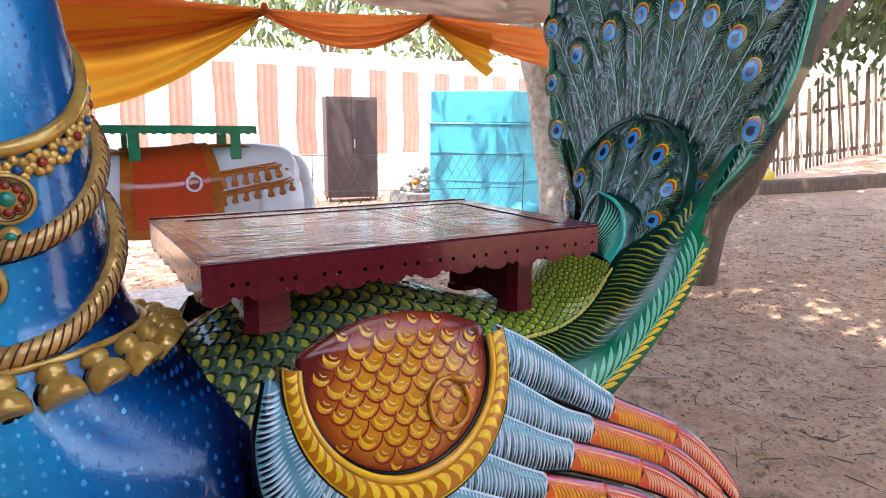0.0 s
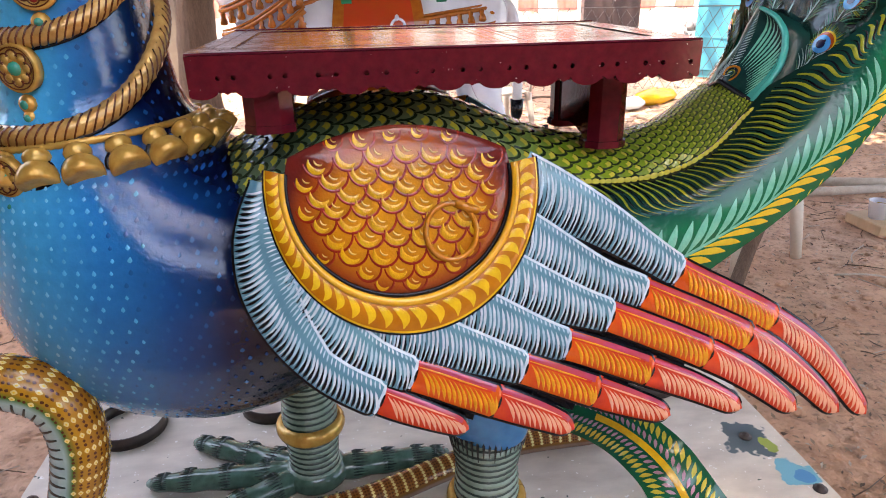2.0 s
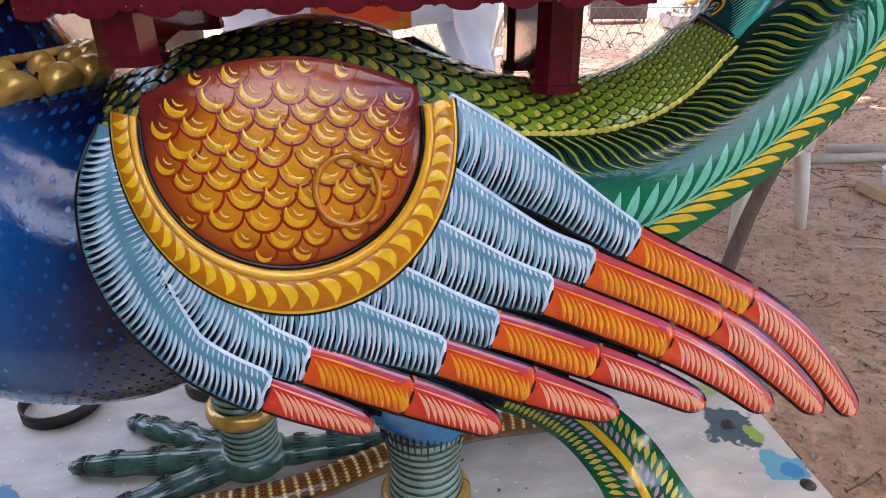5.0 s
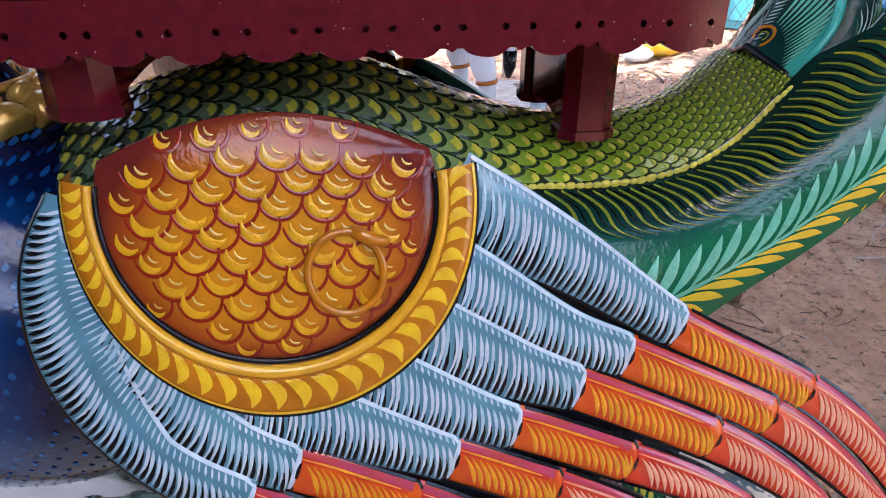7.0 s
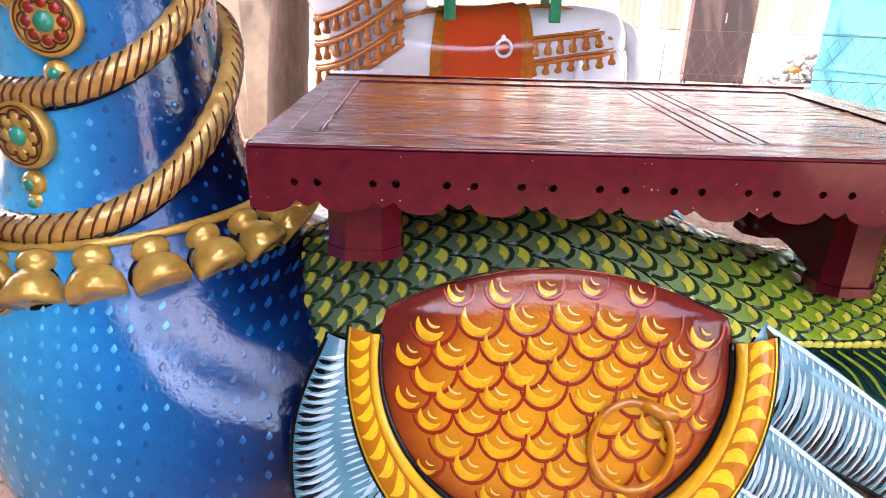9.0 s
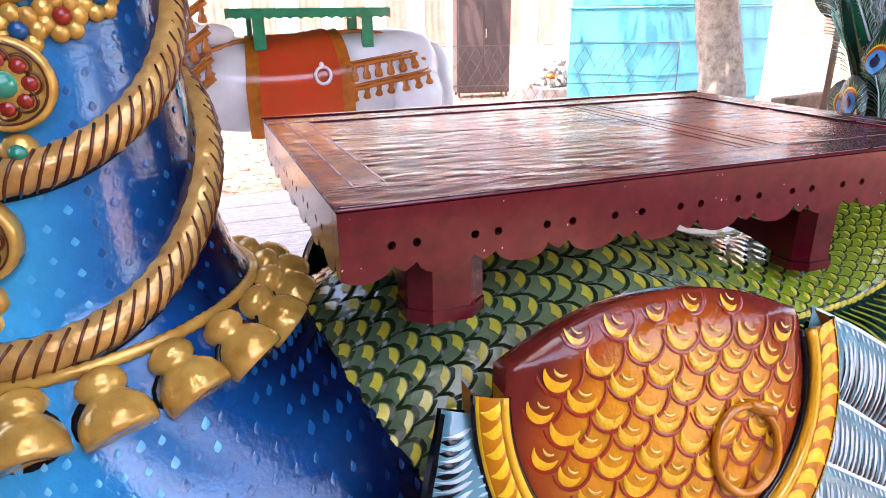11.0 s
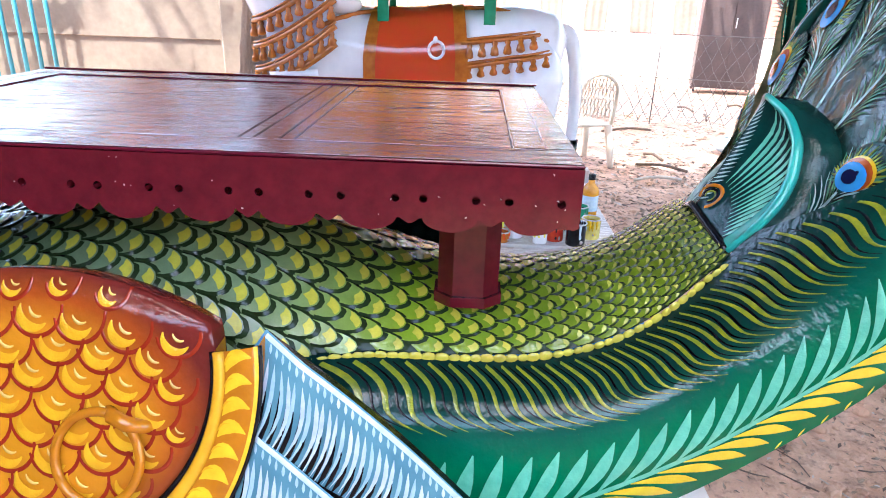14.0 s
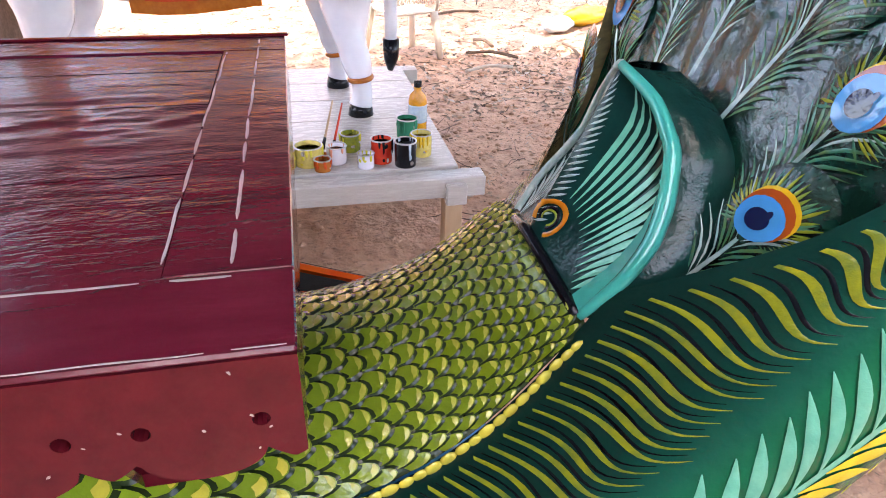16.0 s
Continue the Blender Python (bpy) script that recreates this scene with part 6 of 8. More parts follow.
    ys = [0.064, 0.19, 0.33, 0.43, Y1 - 0.066]
    for xa, xb in ((-X + 0.064, 0.078), (0.140, X - 0.064)):
        for a, b in zip(ys, ys[1:]):
            s = Shape()
            lo, hi = (xa, a + 0.0002, t0), (xb, b - 0.0002, TOP - 0.0016 - R.uniform(0, 0.0005))
            s.box(lo, hi, M_BENCHTOP, 0.0006)
            crinkle(s, lo, hi, "x")
            s.put("board", root)
    for xa, xb in ((0.080, 0.094), (0.096, 0.122), (0.124, 0.138)):
        s = Shape()
        s.box((xa, 0.064, t0), (xb, Y1 - 0.066, TOP - 0.0012), M_BENCHTOP, 0.0010)
        s.put("cross_batten", root)
    # pale lines where the varnish is rubbed off along the joints
    def worn(x0, y0, x1, y1, wide):
        q = Vector((x1 - x0, y1 - y0))
        ln, pos = q.length, 0.0
        q.normalize()
        side = Vector((-q.y, q.x))
        while pos < ln:
            piece = min(R.uniform(0.03, 0.11), ln - pos)
            s = Shape()
            n = 8
            vs = []
            for i in range(n + 1):
                t = pos + piece * i / n
                w = wide * (0.35 + 0.65 * math.sin(math.pi * i / n) ** 0.2) * (1 + 0.5 * noise.noise((t * 90, x0 * 50, y0)))
                sh = 0.0012 * noise.noise((t * 25, x0 * 9, 3))
                for e, h in ((-0.5, 0.0010), (0, 0.0014), (0.5, 0.0010)):
                    p = Vector((x0, y0)) + q * t + side * (e * w + sh)
                    vs.append(Vector((p.x, p.y, TOP + h)))
            s.add(vs, [(i * 3 + k, i * 3 + k + 3, i * 3 + k + 4, i * 3 + k + 1) for i in range(n) for k in (0, 1)], M_WORN)
            s.put("worn_line", root, "pale rubbed line in the varnish")
            pos += piece + R.uniform(0.002, 0.016)

    for sg in (-1, 1):
        worn(sg * (X - 0.0655), 0.075, sg * (X - 0.060), Y1 - 0.07, 0.0020)
        worn(sg * (X - 0.031), 0.07, sg * (X - 0.028), Y1 - 0.02, 0.0022)
    worn(-X + 0.01, 0.0592, X - 0.03, 0.0592, 0.0022)
    worn(-X + 0.004, Y0 + 0.0016, X - 0.004, Y0 + 0.0016, 0.0010)
    s = Shape()
    s.box((-X - 0.004, Y1 - 0.005, TOP + 0.0005), (X + 0.004, Y1 + 0.004, TOP + 0.0030), M_MAROON, 0.002)
    s.put("rear_lip", root, "thin raised maroon lip")
    # small chips where the paint has come off the front
    s = Shape()
    q = random.Random(5)
    spots = [(-0.012 + q.gauss(0, 0.008), 1.379 + q.gauss(0, 0.003)) for k in range(3)] + [(0.38 + q.gauss(0, 0.03), 1.372 + q.gauss(0, 0.012)) for k in range(5)]
    spots += [(q.uniform(-X, X), q.choice((1.3535, 1.4005, q.uniform(1.352, 1.40)))) for k in range(20)]
    for cx, cz in spots:
        r, tilt = q.uniform(0.0004, 0.0009), q.uniform(0, 3)
        pts = []
        for k in range(7):
            a = 2 * math.pi * k / 7
            g, h = r * q.uniform(0.6, 1.5) * math.cos(a) * 1.6, r * q.uniform(0.6, 1.2) * math.sin(a)
            pts.append(Vector((cx + g * math.cos(tilt) - h * math.sin(tilt), Y0 - 0.0005, cz + g * math.sin(tilt) + h * math.cos(tilt))))
        s.add(pts, [tuple(range(7))], M_WORN, False)
    tagged(s.put("paint_chips", root, "pale chips in the maroon paint"), kind="stuff")
    # legs: a turned-in post at each corner, with a bracket board between
    for x in (-0.320, 0.332):
        foot = 1.272 if x < 0 else 1.188
        inset = 0.03 if x < 0 else 0.137
        for y, dy in ((inset, 1), (Y1 - inset, -1)):
            w, leg = 0.046, root
            ring = [(-1, -0.5), (-0.5, -1), (0.5, -1), (1, -0.5), (1, 0.5), (0.5, 1), (-0.5, 1), (-1, 0.5)]
            for name, za, zb, q in (("leg", foot + 0.014, 1.346, 0.90 if x < 0 else 0.84), ("foot", foot, foot + 0.0138, 0.94), ("collar", 1.3462, 1.362, 1.0)):
                s = Shape()
                vs = [Vector((x + a * w * q, y + 0.03 * dy + b * w * q * 0.85, z)) for z in (za, zb) for a, b in ring]
                s.add(vs, [tuple(range(8))[::-1], tuple(range(8, 16))] + [(i, (i + 1) % 8, 8 + (i + 1) % 8, 8 + i) for i in range(8)], M_MAROON, False)
                ob = s.put(name, leg)
                leg = ob if name == "leg" else leg
            s = Shape()
            s.box((x - w * 0.7, min(y + 0.05 * dy, y + 0.03 * dy), 1.3622), (x + w * 0.7, max(y + 0.05 * dy, y + 0.03 * dy), 1.385), M_MAROON, 0.002)
            s.put("tenon", leg)
        s = Shape()
        ya, yb = inset + 0.035, Y1 - inset - 0.035
        pts = [(ya, 1.385), (ya, foot + 0.01)]
        for t in steps(0, 1, 12):
            pts.append((ya + 0.02 + (yb - ya - 0.04) * t, foot + 0.012 + 0.014 * math.sin(math.pi * t)))
        pts += [(yb, 1.385)]
        vs = [Vector((x + e, y, z)) for e in (-0.030, 0.026) for y, z in pts]
        n = len(pts)
        s.add(vs, [tuple(range(n)), tuple(range(n, 2 * n))[::-1]] + [(i, (i + 1) % n, n + (i + 1) % n, n + i) for i in range(n)], M_MAROON, False)
        s.put("bracket", root, "dark maroon curved bracket between the legs")


build_bench()


# ---------------------------------------------------------------- canopy over the yard
def build_canopy():
    root = thing("canopy", (1.0, 0.5, 0), "orange and yellow festival cloth canopy with swagged edge", "canopy")
    s = Shape()

    def roof(x, y):
        return Vector((x, y, 2.78 - 0.06 * math.cos(x * 1.9) * math.cos(y * 1.5) + 0.03 * noise.noise((x, y, 1)) - 0.03 * max(y - 3.5, 0)))

    s.grid(roof, steps(-4.6, 4.9, 60), steps(3.6, 4.85, 10), M_CLOTHPINK)
    s.put("roof_cloth", root, "peach roof cloth")
    # Unseen grey sheets, added and notched to control sky and sun on the gloss.
    s = Shape()
    s.grid(lambda x, y: roof(x, y) + Vector((0, 0, 0.006)), steps(-9.5, -0.95, 50), steps(-5.0, 1.3, 34), M_SKYSCREEN)
    s.put("roof_cloth", root, "unseen grey sheet added to block sky and sun overhead")
    s = Shape()
    s.grid(lambda x, y: roof(x, y) + Vector((0, 0, 0.012)), steps(-0.98, 0.32, 12), steps(-0.2, 3.63, 28), M_SKYSCREEN)
    s.put("roof_cloth", root, "unseen grey sheet added to block sky and sun overhead")
    s = Shape()
    s.grid(lambda x, y: roof(x, y) + Vector((0, 0, 0.018)), steps(-4.6, -0.96, 28), steps(2.9, 3.63, 6), M_SKYSCREEN)
    s.put("roof_cloth", root, "unseen grey sheet added to block sky and sun overhead")
    s = Shape()
    s.grid(lambda x, y: roof(x, y) + Vector((0, 0, 0.018)), steps(0.30, 3.4, 24), steps(-0.2, 3.63, 28), M_SKYSCREEN)
    s.grid(lambda x, y: roof(x, y) + Vector((0, 0, 0.018)), steps(0.75, 3.4, 20), steps(-1.3, -0.2, 8), M_SKYSCREEN)
    s.grid(lambda x, y: roof(x, y) + Vector((0, 0, 0.018)), steps(1.7, 4.4, 20), steps(-5.0, -1.29, 26), M_SKYSCREEN)
    s.put("roof_cloth", root, "unseen grey sheet added to block sky and sun overhead")

    def swag(name, x0, z0, x1, z1, low0, low1, sag, mat, folds, hem=0.0):
        s = Shape()

        def at(u, v):
            x = x0 + (x1 - x0) * u
            top = z0 + (z1 - z0) * u - 0.02 * math.sin(math.pi * u)
            low = low0 + (low1 - low0) * u - sag * 4 * u * (1 - u)
            f = v ** 0.85
            y = 4.82 + 0.05 * math.sin(v * folds + u * 2.5) * (0.3 + v) + 0.03 * noise.noise((x * 2, v * 4, folds))
            return Vector((x, y, top + (low - top) * f))

        s.grid(at, steps(0, 1, 50), steps(0, 1, 30), mat)
        ob = s.put(name, root)

    swag("valance", -3.6, 2.66, 1.145, 2.62, 2.5, 2.56, 0.52, M_CLOTH, 26)
    swag("valance", -2.4, 2.60, 1.10, 2.60, 2.4, 2.52, 0.79, M_CLOTHYEL, 22)
    swag("valance", 1.145, 2.62, 2.84, 2.72, 2.57, 2.68, 0.30, M_CLOTH, 24)
    swag("valance", 2.84, 2.72, 6.2, 2.72, 2.62, 2.20, 0.16, M_CLOTH, 16)
    swag("valance", 2.84, 2.71, 3.6, 2.6, 2.60, 2.14, 0.02, M_CLOTHYEL, 18)
    for x, y in ((1.145, 4.86), (2.84, 4.86)):
        s = Shape()
        s.ball((x, y - 0.03, 2.62 if x < 2 else 2.7), (0.035, 0.03, 0.05), M_CLOTH, 8, 12)
        s.put("cloth_knot", root, "knotted tie of orange cloth")
    # The two poles at y -4.95 only hold up the unseen sheets.
    for x, y in ((-4.65, 4.9), (6.2, 4.9), (-9.4, -4.95), (4.35, -4.95)):
        s = Shape()
        s.tube([(x, y, -0.1), (x, y, 2.8)], [0.04, 0.035], M_BARK, 10)
        s.put("pole", root, "wooden pole")


# ---------------------------------------------------------------- far wall and cabinets
def build_walls():
    s = Shape()
    s.box((-14, 14.0, -0.1), (30, 14.25, 3.3), M_WALLWHITE, 0.01)
    wall = s.put("wall_north")
    tagged(wall, "sunlit whitewashed compound wall with faded red stripes", "wall", kind="structure")
    for i in range(34):
        x = -8.4 + i * 0.945
        s = Shape()
        n = 14
        def stripe(u, v, x=x):
            z = 0.9 + 2.05 * v
            w = 0.235 + 0.02 * noise.noise((x, z * 2, 0))
            return Vector((x + (u - 0.5) * 2 * w + 0.05 * noise.noise((x * 3, z, 3)), 13.98 - 0.012 * math.cos(u * 20), z))
        s.grid(stripe, steps(0, 1, 12), steps(0, 1, n), M_WALLRED)
        ob = s.put("stripe", wall)
    s = Shape()
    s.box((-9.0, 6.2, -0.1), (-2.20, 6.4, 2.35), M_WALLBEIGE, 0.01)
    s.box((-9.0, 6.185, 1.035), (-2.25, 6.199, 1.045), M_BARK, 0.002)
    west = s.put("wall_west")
    tagged(west, "beige plastered wall with a dark crack line", "wall", kind="structure")
    s = Shape()
    s.box((-2.198, 6.1, -0.1), (-1.86, 6.5, 2.5), M_WALLBEIGE, 0.02)
    tagged(s.put("pillar"), "pale plastered pillar at the wall's end", "pillar", kind="structure")
    # unseen walls behind the camera, added to darken reflections, with an open passage
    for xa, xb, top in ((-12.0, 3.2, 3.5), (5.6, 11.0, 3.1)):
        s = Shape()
        s.box((xa, -5.3, -0.1), (xb, -5.1, top), M_WALLSCREEN, 0.02)
        tagged(s.put("screen_wall_south"), "plain brown unseen wall added to darken reflections", "wall", kind="structure")
    # Unseen west wall, added to stop bright reflections on the neck.
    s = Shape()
    s.box((-9.8, -5.09, -0.1), (-9.6, 6.19, 3.0), M_WALLSCREEN, 0.02)
    tagged(s.put("screen_wall_end"), "plain brown unseen wall added to dim the west", "wall", kind="structure")
    # blue gate bars
    g = thing("metal_gate", (-4.6, 6.4, 0), "sky blue barred metal gate", "gate")
    for i in range(9):
        s = Shape()
        s.tube([(-5.2 + i * 0.16, 6.05, 0.1), (-5.2 + i * 0.16, 6.05, 2.1)], [0.022, 0.022], M_STEELBLUE, 8)
        s.put("bar", g)
    for z in (0.55, 1.7):
        s = Shape()
        s.box((-5.25, 6.02, z), (-3.85, 6.08, z + 0.05), M_STEELBLUE)
        s.put("cross_bar", g)


def cabinet(name, m, size, mat, label, split):
    w, d, h = size
    root = thing(name, m.translation, label, "cabinet")
    root.matrix_basis = m

    def fit(s, nm, lab=""):
        ob = s.put(nm, None, lab)
        ob.parent = root
        return ob

    s = Shape()
    s.box((-w / 2, 0, 0.08), (w / 2, d, h), mat, 0.01)
    fit(s, "body")
    for x in (-w / 2 + 0.05, w / 2 - 0.05):
        for y in (0.05, d - 0.05):
            s = Shape()
            s.box((x - 0.02, y - 0.02, 0), (x + 0.02, y + 0.02, 0.079), mat)
            fit(s, "foot")
    for i in range(split):
        a, b = -w / 2 + 0.02 + i * (w - 0.04) / split, -w / 2 + 0.02 + (i + 1) * (w - 0.04) / split
        s = Shape()
        s.box((a + 0.006, -0.014, 0.12), (b - 0.006, -0.001, h - 0.05), mat, 0.006)
        door = fit(s, "door")
    s = Shape()
    s.box((0.03, -0.04, h * 0.52), (0.05, -0.014, h * 0.60), M_TIN, 0.003)
    fit(s, "handle", "steel handle")
    return root


def build_far_things():
    m = Matrix.Translation((4.95, 11.6, 0.0)) @ Matrix.Rotation(radians(-12), 4, "Z")
    cabinet("steel_locker", m, (1.08, 0.5, 2.18), M_STEELMAROON, "scratched dark brown steel locker standing on the earth", 2)
    box = thing("tin_cabinet", (6.2, 9.0, 0), "sky blue painted sheet-metal cabinet with an upper box", "cabinet")
    face = Matrix.Translation((5.40, 9.18, 0)) @ Matrix.Rotation(math.atan2(8.08 - 9.18, 6.37 - 5.40), 4, "Z")
    # the long side runs back at a slant
    side = face.to_3x3().inverted() @ Vector((0.983, 0.182, 0)) * 1.4
    face = face @ Matrix(((1, side.x, 0, 0), (0, side.y, 0, 0), (0, 0, 1, 0), (0, 0, 0, 1)))
    L1 = math.hypot(0.97, 1.10)
    for nm, lo, hi in (("body", (0, 0, 0.12), (L1, 2.0, 1.66)), ("upper_box", (-0.03, 0.04, 1.67), (L1 + 0.02, 1.96, 2.22)), ("plinth", (0.04, 0.04, 0), (L1 - 0.04, 1.96, 0.119)), ("lip", (-0.02, -0.02, 1.63), (L1 + 0.02, 2.02, 1.665))):
        s = Shape()
        s.box(lo, hi, M_STEELBLUE, 0.012, face)
        s.put(nm, box)
    for z in (0.62, 1.12):
        s = Shape()
        s.box((0.01, -0.012, z), (L1 - 0.01, -0.001, z + 0.03), M_STEELBLUE, 0.003, face)
        s.put("seam", box)
        s = Shape()
        s.box((L1 + 0.001, 0.01, z), (L1 + 0.014, 1.99, z + 0.03), M_STEELBLUE, 0.003, face)
        s.put("seam", box)
    # heap of sacks and rubble on a tray
    heap = thing("rubble_heap", (5.9, 10.6, 0), "heap of grey rubble and cloth scraps beside the locker", "rubble")
    s = Shape()
    s.box((5.45, 10.1, 0.03), (6.6, 10.9, 0.26), M_RUBBLE, 0.01)
    s.put("tray", heap, "grey metal tray")
    for i in range(46):
        r = R.uniform(0.05, 0.13)
        x, y = R.gauss(6.0, 0.22), R.gauss(10.5, 0.16)
        z = 0.26 + r * 0.5 + 0.45 * math.exp(-((x - 6.0) / 0.28) ** 2) * R.random()
        s = Shape()
        s.ball((0, 0, 0), (r, r * R.uniform(0.6, 1), r * R.uniform(0.4, 0.8)), M_HARNESS if (i % 9 == 0 and x < 5.9) else (M_WALLWHITE if i % 4 == 0 else M_RUBBLE), 4, 6, Matrix.Translation((x, y, z)) @ Matrix.Rotation(R.uniform(0, 3), 4, "X") @ Matrix.Rotation(R.uniform(0, 3), 4, "Z"))
        s.put("stone", heap)


def build_tree(name, path, radii, mat, label, crown=None, seed=1):
    root = thing(name, path[0], label, "tree")
    s = Shape()
    pts = flow(path, 40)
    rs = [lerp(list(zip(steps(0, 1, len(radii) - 1), radii)), i / 40) * (1 + 0.09 * noise.noise((i * 0.5, seed, 0))) for i in range(41)]
    s.tube(pts, rs, mat, 16)
    s.put("trunk", root)
    if crown:
        q = random.Random(seed)
        for cx, cy, cz, rad, n in crown:
            s = Shape()
            base = Vector(path[-1])
            s.tube(flow([base, base.lerp(Vector((cx, cy, cz)), 0.5) + Vector((0, 0, 0.2)), (cx, cy, cz)], 8), [radii[-1] * 0.6 * (1 - 0.09 * i) for i in range(9)], mat, 7)
            s.put("limb", root)
            s = Shape()
            for i in range(n):
                d = Vector((q.gauss(0, 1), q.gauss(0, 1), q.gauss(0, 0.7))) * rad * 0.5
                c = Vector((cx, cy, cz)) + d
                t = Matrix.Translation(c) @ Euler((q.uniform(0, 6), q.uniform(0, 6), q.uniform(0, 6))).to_matrix().to_4x4()
                k = q.uniform(0.05, 0.11) * (2.4 if rad > 2 else 1)
                s.add([t @ Vector(v) for v in ((-k, 0, 0), (0, k * 0.45, 0.01), (k, 0, 0), (0, -k * 0.45, 0.01))], [(0, 1, 2, 3)], M_LEAF, False)
            tagged(s.put("leaf_clump", root, fix=False), kind="stuff")


def build_trees():
    build_tree("tree", [(5.46, 5.69, -0.2), (5.41, 5.66, 0.6), (5.34, 5.79, 1.4), (5.2, 5.89, 2.3), (4.9, 6.1, 3.4), (5.0, 6.2, 4.4)], [0.29, 0.265, 0.245, 0.23, 0.19, 0.13], M_BARKPALE, "pale patched tree trunk behind the canopy", [(6.0, 6.4, 5.6, 1.7, 500)], 3)
    # Clumps at z 5.4 to 6.4 are unseen, added to shade the yard.
    build_tree("tree", [(4.62, 2.75, -0.2), (4.72, 2.68, 0.75), (4.84, 2.46, 1.15), (4.98, 2.24, 2.0), (5.12, 1.98, 2.62), (5.4, 1.7, 3.4)], [0.13, 0.11, 0.085, 0.07, 0.055, 0.05], M_BARK, "leaning forked tree trunk beside the yard", [(6.6, 2.5, 3.1, 0.9, 420), (6.2, 1.6, 3.9, 1.2, 420), (8.0, 3.5, 5.6, 2.6, 900), (10.0, 6.0, 6.2, 2.8, 900), (11.5, 2.5, 6.2, 2.8, 900), (3.6, 1.4, 5.8, 2.3, 1200), (5.6, 0.4, 5.9, 2.3, 1200), (4.0, 4.0, 6.0, 2.3, 1200), (6.1, 3.2, 5.8, 2.3, 1200), (7.6, 5.0, 6.0, 2.3, 1100), (0.5, 5.6, 6.3, 2.2, 1000), (1.4, 7.6, 6.3, 2.2, 1000), (-0.6, 8.4, 6.4, 2.2, 900), (2.4, 9.8, 6.4, 2.2, 900), (4.2, -0.6, 6.0, 2.2, 1300), (3.0, -0.1, 6.0, 1.9, 1200), (2.6, 1.5, 6.0, 1.7, 1000), (2.7, -1.5, 6.0, 1.5, 800), (7.3, 3.0, 2.75, 0.7, 300), (8.6, 3.5, 3.0, 1.0, 380), (4.9, -1.2, 6.1, 2.3, 1300), (6.4, 1.2, 6.0, 2.3, 1200), (7.5, 0.0, 5.4, 2.6, 900), (9.5, -1.5, 6.0, 2.6, 700)], 5)
    build_tree("tree", [(-1.52, 5.2, -0.2), (-1.56, 5.2, 0.5), (-1.5, 5.22, 1.3), (-1.42, 5.2, 2.2), (-1.5, 5.3, 3.4)], [0.22, 0.185, 0.165, 0.16, 0.14], M_BARK, "brown tree trunk beside the wall", [(-1.7, 5.6, 4.6, 1.5, 350)], 8)
    # Unseen tree; its high clumps are placed to keep sun off bird and yard.
    build_tree("tree", [(-4.2, -6.6, -0.2), (-4.1, -6.5, 2.6), (-4.2, -6.3, 5.4), (-3.6, -5.8, 7.6)], [0.3, 0.25, 0.2, 0.14], M_BARK, "unseen leafy tree added to block the sun", [(x + 0.3 * math.sin(x * 5 + y), y, 9.0 + 0.35 * math.cos(x * 3 + y * 2), 2.15, 800) for x, y in [(x, y) for x in (-5.4, -4.0) for y in (-6.0, -4.7, -3.4)] + [(-2.6, -3.4), (0.6, -6.4), (2.0, -6.6), (-4.2, -2.2), (-2.9, -2.3), (-1.7, -2.3), (-6.8, -0.8), (-5.4, -0.7), (-4.0, -0.8), (-2.8, -0.7), (-6.6, 0.6), (-5.2, 0.7), (-3.8, 0.6), (-2.6, 0.5), (-5.0, 1.9), (-3.4, 1.9)]], 31)
    for i, (x, y, z) in enumerate(((3.5, 19, 4.6), (8.0, 20, 5.2), (12.5, 19, 4.8), (-2.0, 20, 5.0), (18, 17, 5.0))):
        build_tree("tree", [(x, y, -0.2), (x + 0.2, y, 2.0), (x, y + 0.2, 3.6)], [0.3, 0.22, 0.15], M_BARK, "leafy tree beyond the compound wall", [(x - 1.2, y, z, 2.4, 420), (x + 1.3, y + 0.4, z + 0.5, 2.4, 420), (x, y, z + 1.6, 2.2, 320)], 20 + i)


